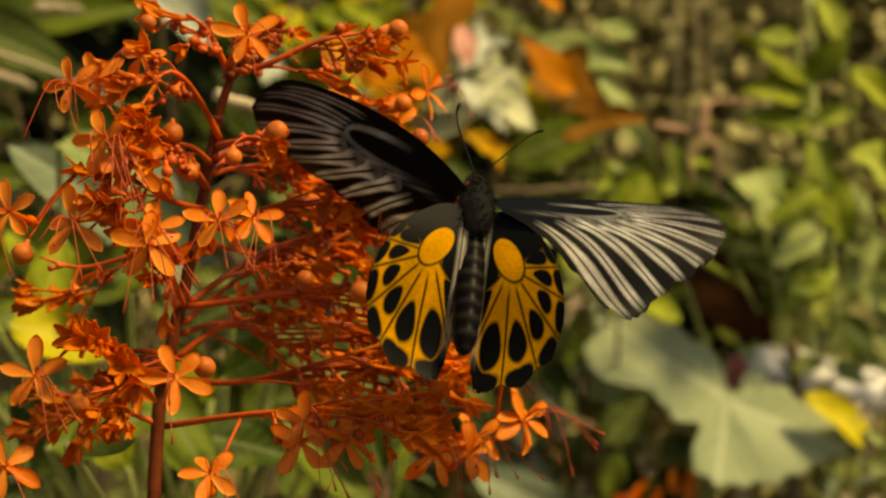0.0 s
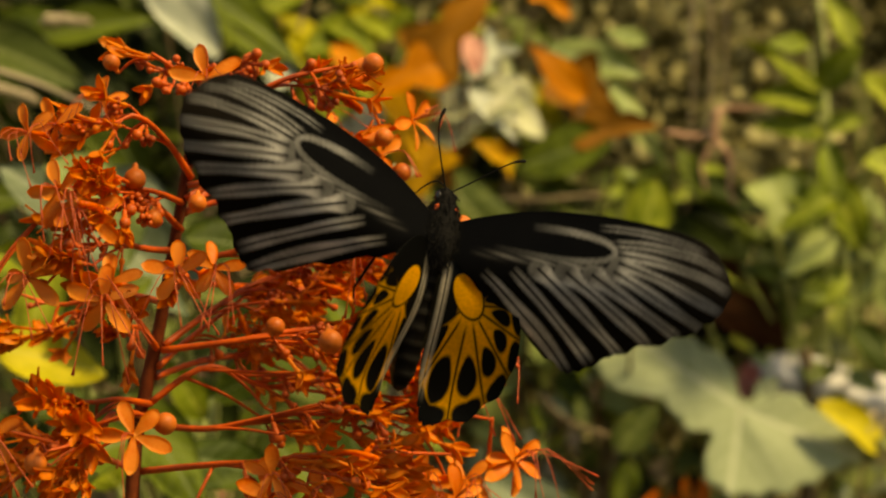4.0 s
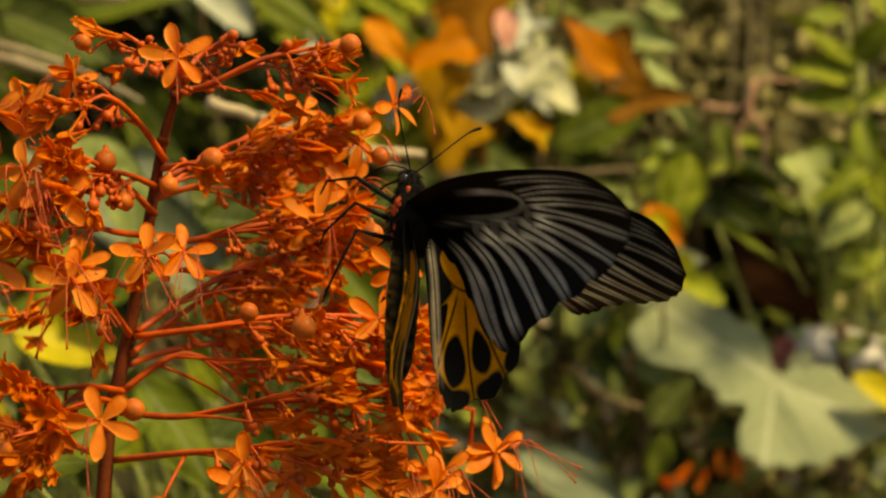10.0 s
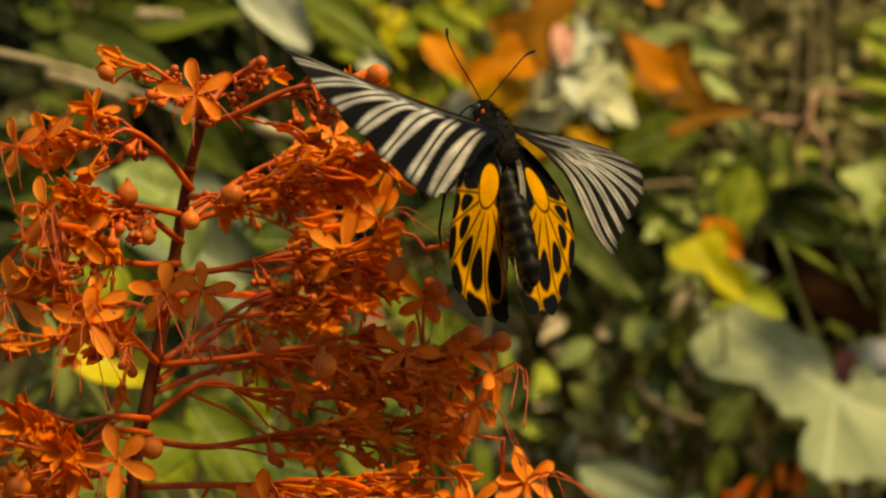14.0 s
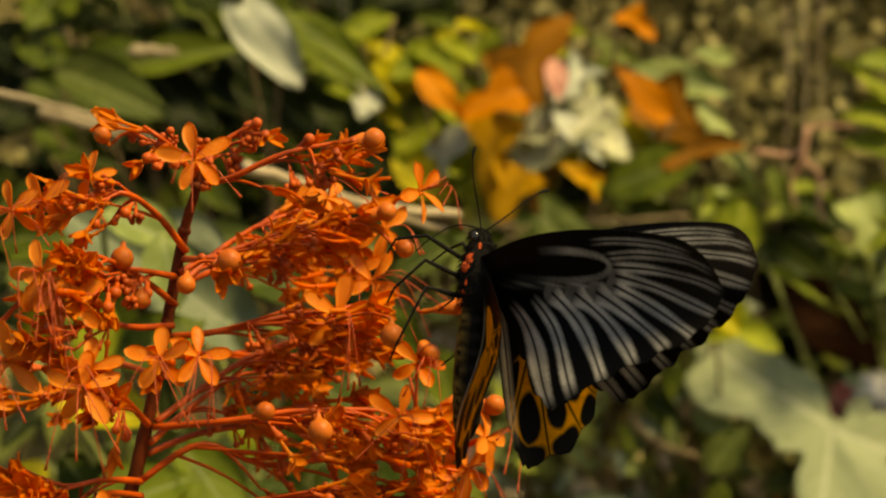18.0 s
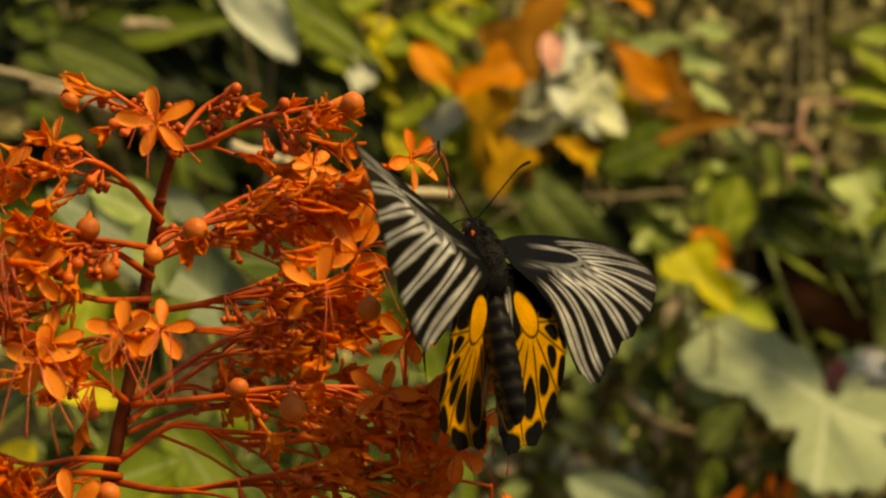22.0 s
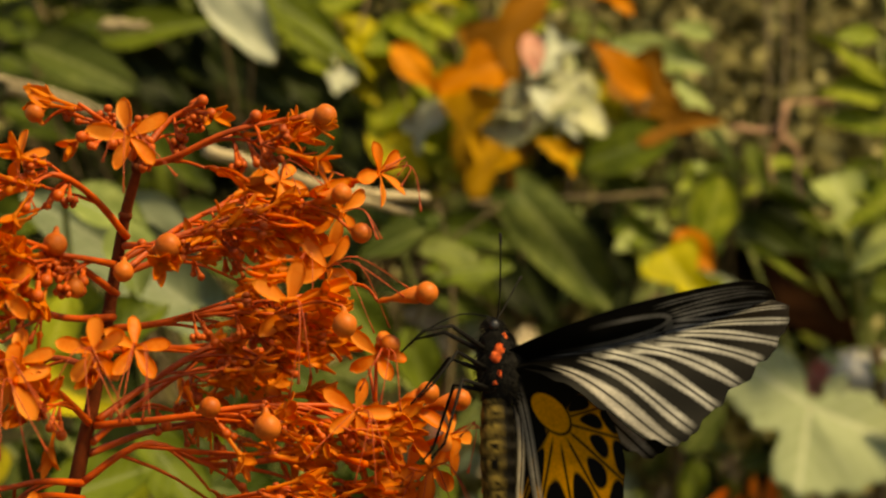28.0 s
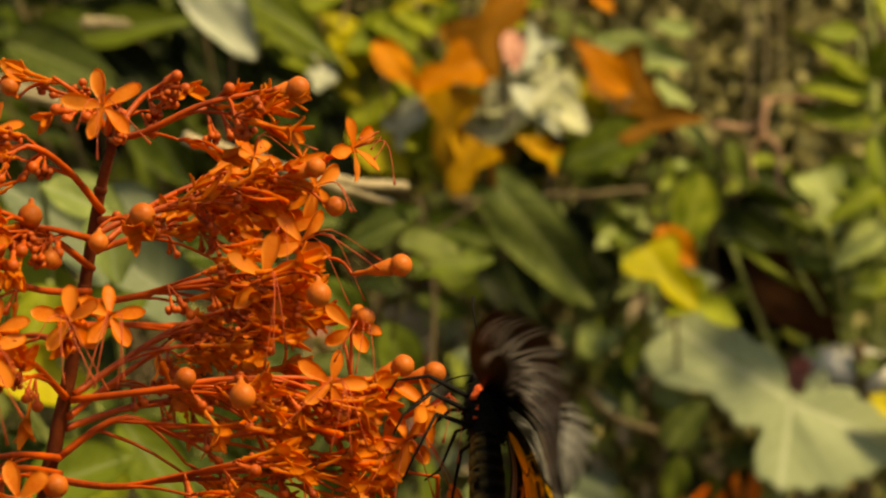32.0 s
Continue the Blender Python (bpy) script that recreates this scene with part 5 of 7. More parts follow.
open_flower((-0.0037, -0.0400, 0.0513), 1.00, 20, 0, -30)
open_flower((0.0504, 0.0000, 0.1462), 1.15, -10, 10, -7.5)
open_flower((0.0712, 0.0000, 0.1130), 1.00, -20, 15, -5)
open_flower((0.0609, 0.0150, 0.1570), 1.00, 30, 40, -10)
open_flower((0.0853, 0.0300, 0.0922), 1.00, -30, 30, -10)
open_flower((0.0453, 0.0200, 0.1849), 0.85, 30, 20, -40)
open_flower((0.0765, 0.0300, 0.1875), 1.00, -50, 60, -15)
open_flower((0.0649, 0.0200, 0.1748), 1.05, 20, 40, -10)
open_flower((0.0767, 0.0150, 0.1297), 0.95, -20, 20, -15)
open_flower((0.0539, 0.0200, 0.1604), 0.90, 0, 10, -10)
open_flower((0.0932, 0.0200, 0.0934), 1.10, 20, 20, -10)
open_flower((0.0996, 0.0200, 0.1042), 1.10, -30, 50, -20)
open_flower((0.0768, 0.0200, 0.0615), 1.00, -15, 15, -15)
open_flower((0.0928, 0.0250, 0.0601), 1.00, 15, 20, -15)
open_flower((0.1113, 0.0300, 0.0648), 1.10, 30, 40, -20)
open_flower((0.1109, 0.0300, 0.0668), 1.05, 10, 35, -20)
open_flower((0.0895, 0.0200, 0.0547), 1.15, 10, 25, -20)
open_flower((0.0754, 0.0100, 0.0544), 1.10, -15, 10, -10)
open_flower((-0.0282, -0.0450, 0.1530), 1.10, 10, -20, -10)
open_flower((-0.0214, -0.0500, 0.1314), 1.00, 0, -10, -5)
open_flower((-0.0308, -0.0500, 0.1589), 1.10, 15, -15, -10)
open_flower((-0.0402, -0.0350, 0.1824), 0.90, 20, -30, 0)
open_flower((0.0276, -0.0300, 0.0679), 1.00, 0, 0, -5)
ball_bud((0.0619, -0.0100, 0.2036), 1.00, 80, True)
ball_bud((0.0188, -0.0370, 0.1644), 1.05, 75)
ball_bud((0.0046, -0.0300, 0.1569), 0.85, 180)
ball_bud((-0.0099, -0.0300, 0.1521), 0.80, 180)
ball_bud((-0.0156, -0.0300, 0.1650), 1.00, 180)
ball_bud((0.0919, 0.0100, 0.1493), 1.00, 80, True)
ball_bud((0.0919, 0.0200, 0.1172), 1.00, 65, True)
ball_bud((0.1018, 0.0250, 0.1147), 1.00, 75, True)
ball_bud((0.0472, -0.0300, 0.1112), 1.10, 170)
ball_bud((0.0691, -0.0200, 0.1409), 1.05, 175)
ball_bud((0.0653, 0.0100, 0.1802), 0.90, 75, True)
ball_bud((0.0204, 0.0100, 0.2047), 0.75, 170)
ball_bud((-0.0282, -0.0500, 0.0790), 1.05, 180)
ball_bud((-0.0054, -0.0450, 0.0863), 1.00, 110)
ball_bud((0.0717, 0.0100, 0.1682), 0.90, 110)
ball_bud((0.0804, 0.0150, 0.1329), 0.90, 90)
ball_bud((0.0286, -0.0200, 0.1159), 0.90, 70)
ball_bud((-0.0455, -0.0500, 0.0748), 1.00, 180)
ball_bud((-0.0641, -0.0400, 0.1241), 1.00, 200)
ball_bud((-0.0239, -0.0200, 0.2040), 0.80, -30)


# ---- the butterfly ----
SPAN = 0.090
butterfly = tagged(new("butterfly"), "birdwing butterfly, black and white forewings and golden hindwings, feeding", "butterfly")


def line_field(u, v, line):
    """Distance from (u, v) to a polyline, and how far along it the nearest point lies, 0 to 1."""
    best, along = np.full(u.shape, 9.0), np.zeros(u.shape)
    total = len(line) - 1
    for k in range(total):
        (ax, ay), (bx, by) = line[k], line[k + 1]
        dx, dy = bx - ax, by - ay
        f = np.clip(((u - ax) * dx + (v - ay) * dy) / (dx * dx + dy * dy), 0, 1)
        d = np.hypot(u - ax - f * dx, v - ay - f * dy)
        along = np.where(d < best, (k + f) / total, along)
        best = np.minimum(best, d)
    return best, along


def step(x, edge, soft):
    return np.clip((x - edge) / soft * 0.5 + 0.5, 0, 1)


def curve2(points, n):
    return np.array([(p.x, p.y) for p in bend([(a, b, 0) for a, b in points], n)])


def scallop(u, v):
    """The hindwing's margin bulges between its veins."""
    cx, cy = 0.115, -0.175
    ang, far = np.arctan2(u - cx, -(v - cy)), np.hypot(u - cx, v - cy)
    near = np.min([np.abs(ang - a) for a in (-0.78, -0.34, 0.03, 0.37, 0.71, 1.15, 1.70)], axis=0)
    push = 0.075 * (np.clip(near / 0.18, 0, 1) - 0.6) * np.clip((far - 0.12) / 0.25, 0, 1) ** 3 * (v < -0.12)
    return u + (u - cx) * push, v + (v - cy) * push


def wing_mesh(name, lead, trail, side, colour, camber, ns=280, nk=170):
    """A thin wing between its leading and its trailing edge, coloured by its pattern."""
    a, b = curve2(lead, ns), curve2(trail, ns)
    k = np.linspace(0, 1, nk)[:, None, None]
    grid = a[None] * (1 - k) + b[None] * k
    u, v = grid[..., 0], grid[..., 1]
    s = np.linspace(0, 1, ns)[None, :]
    ripple = (0.006 * np.sin(s * 60) + 0.007 * np.sin(s * 97 + 1.3) * np.sin(s * 23)) * k[..., 0] ** 8
    v = v + ripple
    y = camber * (-(u / 0.9) ** 2 * 0.08 + 0.05 * np.sin(3 * v * 3.1))
    rgb = colour(u, v, k[..., 0] + 0 * u, s + 0 * u).reshape(-1, 3)
    if name == "hindwing":
        u, v = scallop(u, v)
    co = np.stack([side * u * SPAN, y * SPAN, v * SPAN], -1).reshape(-1, 3)
    quads = []
    for j in range(nk - 1):
        for i in range(ns - 1):
            p = j * ns + i
            quads.append((p, p + 1, p + ns + 1, p + ns))
    me = bpy.data.meshes.new(name)
    me.from_pydata(co.tolist(), [], quads)
    col = me.color_attributes.new("pattern", "FLOAT_COLOR", "POINT")
    col.data.foreach_set("color", np.c_[rgb, np.ones(len(rgb))].astype(np.float32).ravel())
    me.materials.append(WING)
    me.polygons.foreach_set("use_smooth", [True] * len(me.polygons))
    return me


FORE_LEAD = [(0, 0.02), (0.13, 0.055), (0.28, 0.082), (0.45, 0.092), (0.62, 0.086), (0.78, 0.068), (0.88, 0.042), (0.95, -0.020), (0.985, -0.11)]
FORE_TRAIL = [(0, -0.10), (0.10, -0.19), (0.20, -0.29), (0.32, -0.42), (0.41, -0.495), (0.47, -0.495), (0.56, -0.435), (0.66, -0.375), (0.77, -0.325), (0.87, -0.265), (0.94, -0.195), (0.985, -0.11)]
FORE_VEINS = [[(0.12, 0.022), (0.28, 0.030), (0.42, 0.026), (0.53, 0.008), (0.572, -0.022), (0.535, -0.052), (0.42, -0.066), (0.28, -0.06), (0.14, -0.045)],
              [(0.44, 0.045), (0.60, 0.052), (0.78, 0.036), (0.90, 0.0)], [(0.57, 0.005), (0.70, 0.008), (0.86, -0.012), (0.95, -0.05)], [(0.585, -0.028), (0.74, -0.040), (0.90, -0.075), (0.98, -0.11)],
              [(0.59, -0.055), (0.74, -0.095), (0.88, -0.15), (0.965, -0.185)], [(0.575, -0.085), (0.70, -0.145), (0.82, -0.21), (0.90, -0.255)], [(0.50, -0.105), (0.63, -0.18), (0.75, -0.255), (0.82, -0.305)],
              [(0.41, -0.108), (0.53, -0.19), (0.64, -0.28), (0.72, -0.355)], [(0.31, -0.105), (0.43, -0.205), (0.54, -0.32), (0.62, -0.41)], [(0.20, -0.10), (0.32, -0.215), (0.43, -0.35), (0.52, -0.47)], [(0.05, -0.08), (0.18, -0.19), (0.32, -0.35), (0.43, -0.50)]]
FORE_VEINS = [curve2(line, 40) for line in FORE_VEINS]
FORE_WIDTH = [0.010, 0.010, 0.012, 0.014, 0.018, 0.020, 0.022, 0.024, 0.025, 0.026, 0.034]
FORE_FROM = [0.16, 0.20, 0.02, 0.02, 0.0, 0.0, 0.0, 0.0, 0.0, 0.10, 0.22]


def fore_colour(u, v, k, s):
    """Black scales, a pale streak along each side of every vein, dusky towards the tip."""
    white, vein = np.zeros(u.shape), np.zeros(u.shape)
    feather = 0.5 + 0.5 * np.sin(u * 210 + v * 90) * np.sin(v * 240 - u * 60)
    for i, line in enumerate(FORE_VEINS):
        d, f = line_field(u, v, line)
        swell = np.clip((f - FORE_FROM[i]) / 0.40, 0, 1)
        w = FORE_WIDTH[i] * (1.05 - 0.25 * f + (0.75 * np.exp(-((f - 0.02) / 0.10) ** 2) if 3 < i < 9 else 0.0)) * (0.6 + 0.4 * swell if i > 8 else 1.0) * (1 + 0.14 * np.sin(f * 9 + i * 2.1))
        on = step(f, FORE_FROM[i] + 0.03, 0.07) * (1 - step(f, 0.92 + 0.03 * math.sin(i * 4.0), 0.08)) * (1 - 0.20 * np.clip((f - 0.35) / 0.6, 0, 1))
        if i == 0:
            on = on * (0.62 - 0.40 * step(f, 0.80, 0.2))
        white = np.maximum(white, (1 - step(d + 0.0025 * feather, w, 0.007)) * on * (0.55 + 0.45 * np.clip(d / w, 0, 1) ** 0.7))
        if i:
            vein = np.maximum(vein, 1 - step(d, 0.0046 - 0.0014 * f, 0.0025))
    # the cell: a black lens with a pale shelf below it
    shelf = np.exp(-((v + 0.078 + 0.03 * (u - 0.35)) / 0.013) ** 2) * step(u, 0.20, 0.14) * (1 - step(u, 0.55, 0.06))
    white = np.maximum(white, 0.48 * shelf * (0.6 + 0.4 * np.sin(u * 60 + v * 220)))
    white = white * (0.86 + 0.20 * np.sin(u * 31 + v * 47) * np.sin(v * 29 - u * 13))
    dusk = np.clip((u - 0.62) / 0.36, 0, 1) * np.clip((v + 0.40) / 0.30, 0, 1)
    white = np.clip(white, 0, 1) * (1 - vein) * (1 - 0.40 * dusk)
    black, brown = np.array((0.0035, 0.0033, 0.0032)), np.array((0.030, 0.022, 0.015))
    pale, tan = np.array((0.80, 0.79, 0.76)), np.array((0.60, 0.46, 0.32))
    warm = np.clip((0.38 - u) * 1.6 + (-v - 0.20) * 0.8, 0, 0.75)[..., None]
    base = black + (brown - black) * (dusk[..., None] * 0.7)
    return base + ((pale * (1 - warm) + tan * warm) - base) * white[..., None]


HIND_LEAD = [(0, 0.02), (0.09, 0.03), (0.19, -0.03), (0.265, -0.12), (0.312, -0.23), (0.325, -0.34), (0.305, -0.45), (0.25, -0.54), (0.17, -0.60), (0.09, -0.625)]
HIND_TRAIL = [(0, -0.02), (-0.012, -0.10), (-0.014, -0.20), (-0.012, -0.31), (-0.008, -0.42), (0.0, -0.52), (0.02, -0.59), (0.045, -0.615), (0.07, -0.622), (0.09, -0.625)]


def hind_colour(u, v, k, s):
    cx, cy = 0.115, -0.175
    gold, black = np.array((0.80, 0.38, 0.010)), np.array((0.004, 0.004, 0.0035))
    grey = np.array((0.62, 0.55, 0.44))
    ang = np.arctan2(u - cx, -(v - cy))
    edge = np.concatenate([curve2(HIND_LEAD, 60), curve2(HIND_TRAIL, 60)])
    ea, er = np.arctan2(edge[:, 0] - cx, -(edge[:, 1] - cy)), np.hypot(edge[:, 0] - cx, edge[:, 1] - cy)
    order = np.argsort(ea)
    rim = np.interp(ang, ea[order], er[order])
    r = np.hypot(u - cx, v - cy) / rim
    dark = np.zeros(u.shape)
    ribs = [-0.78, -0.34, 0.03, 0.37, 0.71, 1.15, 1.70, 2.4]
    for a in ribs:
        dark = np.maximum(dark, (1 - step(np.abs(ang - a) * r * rim, 0.0040, 0.003)) * step(r, 0.20, 0.05))
    for i in range(len(ribs) - 1):
        m, h = (ribs[i] + ribs[i + 1]) / 2, (ribs[i + 1] - ribs[i]) / 2
        across = (ang - m) / h
        inner, length = ((0.66, 0.20), (0.64, 0.20), (0.62, 0.18), (0.62, 0.15), (0.63, 0.14), (0.62, 0.19), (0.60, 0.26))[i]
        drop = (r - inner) / length
        dark = np.maximum(dark, 1 - step(np.hypot(across * (1.30 - 0.25 * np.clip(drop, -1, 1)), drop), 1.0, 0.10))
        dark = np.maximum(dark, 1 - step(np.hypot(across * 1.14, (r - 0.95) / 0.115), 1.0, 0.12))
    dark = np.maximum(dark, step(r, 0.985, 0.015))
    dark = np.maximum(dark, step(v, -0.030, 0.03))
    dark = np.maximum(dark, step(-ang, 0.66, 0.08) * step(r, 0.25, 0.1))
    dark = np.maximum(dark, step(ang, 2.0, 0.3))
    # the closed cell near the root
    du, dv = u - 0.102, v + 0.145
    along, out = du * 0.52 - dv * 0.85, du * 0.85 + dv * 0.52
    cell = np.hypot(along / 0.084, out / 0.048)
    dark = np.where(cell < 1.0, 0.0, dark)
    dark = np.maximum(dark, (1 - step(np.abs(cell - 1.04), 0.065, 0.05)))
    col = gold + (black - gold) * dark[..., None]
    fold = (1 - step(np.abs(u - 0.012), 0.013, 0.008)) * (1 - 0.9 * (1 - step(np.abs(u - 0.014), 0.003, 0.002))) * step(-v, 0.06, 0.05) * (1 - step(-v, 0.50, 0.06))
    return col + (grey - col) * (fold * 0.9)[..., None]


wings = {}
for name, lead, trail, colour, camber in (("forewing", FORE_LEAD, FORE_TRAIL, fore_colour, 1.0), ("hindwing", HIND_LEAD, HIND_TRAIL, hind_colour, 0.5)):
    for side in (-1, 1):
        ob = part(name, wing_mesh(name, lead, trail, side, colour, camber, *((340, 220) if name == "forewing" else (250, 160))), WING, butterfly,
                  "black forewing with pale streaks along the veins" if name == "forewing" else "golden-yellow hindwing with black spots and veins")
        mod = ob.modifiers.new("thickness", "SOLIDIFY")
        mod.thickness = 0.00018
        mod.offset = 0
        wings[name, side] = ob


def fuzzy(name, rings, mat, label="", n=16, rough=0.0004, hairs=220):
    """A rounded body of cross-sections (z, x radius, y radius, y centre)."""
    s = Shape()
    for z, rx, ry, cy in rings:
        for k in range(n):
            w = 2 * math.pi * k / n
            q = Vector((rx * math.cos(w), cy + ry * math.sin(w), z))
            s.v.append(q + Vector((math.cos(w), math.sin(w), 0)) * rough * noise.noise(q * 900))
    for j in range(len(rings) - 1):
        for k in range(n):
            a, b = j * n, (j + 1) * n
            s.f.append((a + k, a + (k + 1) % n, b + (k + 1) % n, b + k))
    s.f += [tuple(reversed(range(n))), tuple((len(rings) - 1) * n + k for k in range(n))]
    rng = random.Random(len(name))
    for i in range(hairs):
        j = rng.randrange(len(rings) - 1)
        z, rx, ry, cy = (a + (c - a) * f for f in (rng.random(),) for a, c in zip(rings[j], rings[j + 1]))
        w = rng.uniform(0, 6.28)
        d = Vector((math.cos(w), math.sin(w), rng.uniform(-1.1, -0.2))).normalized()
        p = Vector((rx * math.cos(w), cy + ry * math.sin(w), z))
        s.sweep([p, p + d * rng.uniform(0.0012, 0.0026)], [0.00016, 0.00004], 3, False)
    return part(name, s, mat, butterfly, label)


fuzzy("thorax", [(-0.011, 0.0028, 0.003, 0), (-0.008, 0.0052, 0.0058, 0), (-0.003, 0.0064, 0.0072, 0), (0.002, 0.0064, 0.0070, 0), (0.006, 0.0056, 0.0058, 0), (0.009, 0.0046, 0.0047, 0), (0.0112, 0.0036, 0.0036, 0)], FUR, "velvety black thorax", 20, 0.0009, 900)


def abdomen_mesh():
    """Ringed abdomen: black above, dull yellow at the sides with a row of dark spots."""
    n, m = 28, 46
    co, rgb, quads = [], [], []
    for j in range(m + 1):
        f = j / m
        ring = math.sin(f * 8.5 * 2 * math.pi)
        r = 0.0046 * (0.75 + 0.45 * math.sin(math.pi * min(1, f * 0.85 + 0.12))) * (1 if f < 0.85 else max(0.02, math.sqrt(max(0, 1 - ((f - 0.85) / 0.15) ** 2)))) * (1 + 0.03 * ring)
        for k in range(n):
            w = 2 * math.pi * k / n
            co.append((r * 0.88 * math.cos(w), 0.0015 + 0.0025 * f + r * math.sin(w), -0.007 - 0.044 * f))
            yellow = max(0.0, min(1.0, (math.sin(w) + 0.45) * 1.6)) * (0.35 if ring < -0.6 else 1.0)
            spot = 0.0 if abs(math.sin(w) - 0.30) < 0.12 + 0.08 * math.sin(f * 40) and ring > 0.25 else 1.0
            a = yellow * spot * (1 if f > 0.06 else 0) * min(1.0, max(0.15, 0.7 + 1.3 * noise.noise((math.cos(w) * 3, math.sin(w) * 3, f * 22))))
            g = 0.030 * max(0.0, ring) * max(0.0, -math.sin(w))
            rgb.append((0.006 + g + 0.30 * a, 0.005 + g * 0.9 + 0.21 * a, 0.004 + g * 0.75 + 0.055 * a, 1))
    for j in range(m):
        for k in range(n):
            quads.append((j * n + k, (j + 1) * n + k, (j + 1) * n + (k + 1) % n, j * n + (k + 1) % n))
    quads += [tuple(range(n)), tuple(m * n + k for k in reversed(range(n)))]
    me = bpy.data.meshes.new("abdomen")
    me.from_pydata(co, [], quads)
    col = me.color_attributes.new("pattern", "FLOAT_COLOR", "POINT")
    col.data.foreach_set("color", np.array(rgb, dtype=np.float32).ravel())
    me.materials.append(WING)
    me.polygons.foreach_set("use_smooth", [True] * len(me.polygons))
    return me


part("abdomen", abdomen_mesh(), WING, butterfly, "ringed abdomen, black above, dull yellow at the sides")
head = fuzzy("head", [(0.0095, 0.0030, 0.0030, 0), (0.0115, 0.0032, 0.0031, 0.0002), (0.0133, 0.0030, 0.0031, 0.0006), (0.0150, 0.0021, 0.0024, 0.0010), (0.0160, 0.0007, 0.0009, 0.0012)], FUR, "black head", 14, 0.0004)
for side in (-1, 1):
    s = Shape()
    s.ball((side * 0.0025, 0.0006, 0.0130), 0.0013, 0.0016, 0.0018, 12, 8)
    part("eye", s, EYE, head, "glossy dark eye")
    s = Shape()
    if side < 0:
        way = [(-0.0010, -0.0006, 0.0150), (-0.0040, -0.0015, 0.0210), (-0.0078, -0.0020, 0.0300), (-0.0092, -0.0024, 0.0365), (-0.0084, -0.0028, 0.0405)]
    else:
        way = [(0.0010, -0.0006, 0.0150), (0.0050, -0.0040, 0.0190), (0.0105, -0.0080, 0.0245), (0.0150, -0.0110, 0.0285), (0.0185, -0.0125, 0.0298)]
    s.sweep(bend(way, 18), [0.00026] * 12 + [0.00028, 0.00036, 0.00048, 0.00056, 0.00054, 0.00036], 6)
    part("antenna", s, CHITIN, butterfly, "thin black clubbed antenna")
    s = Shape()
    for x, y, z, r in ((0.0050, 0.0002, 0.0054, 0.0020), (0.0054, 0.0014, 0.0030, 0.0019), (0.0056, 0.0006, -0.0020, 0.0014), (0.0050, 0.0022, -0.0044, 0.0011), (0.0034, -0.0018, 0.0094, 0.0012)):
        first = len(s.v)
        s.ball((side * x, y, z), r * 0.75, r * 0.95, r * 1.1, 12, 8)
        s.v[first:] = [v + Vector((1, 1, 1)) * 0.0005 * noise.noise(v * 1500) for v in s.v[first:]]
    part("red_patch", s, REDFUR, butterfly, "coral-red tuft at the wing root")
    for k, (z, out, reach, drop) in enumerate(((0.006, 0.010, 0.024, 0.006), (0.000, 0.012, 0.022, -0.004), (-0.006, 0.012, 0.020, -0.016))):
        s = Shape()
        a = Vector((side * 0.0035, 0.0045, z))
        knee = a + Vector((side * out * 0.6, reach * 0.42, 0.006 + drop * 0.2))
        shin = a + Vector((side * out, reach * 0.8, drop))
        foot = a + Vector((side * out * 0.8, reach, drop - 0.004))
        s.sweep([a, a.lerp(knee, 0.5), knee, knee.lerp(shin, 0.5), shin, foot], [0.00085, 0.00080, 0.00062, 0.00050, 0.00042, 0.00030], 6)
        part("leg", s, CHITIN, butterfly, "thin black jointed leg")
s = Shape()
s.sweep(bend([(0, 0.0015, 0.0160), (0, 0.010, 0.0175), (0, 0.020, 0.014), (0, 0.026, 0.010)], 10), 0.00025, 5)
part("proboscis", s, CHITIN, butterfly, "thin dark feeding tube")

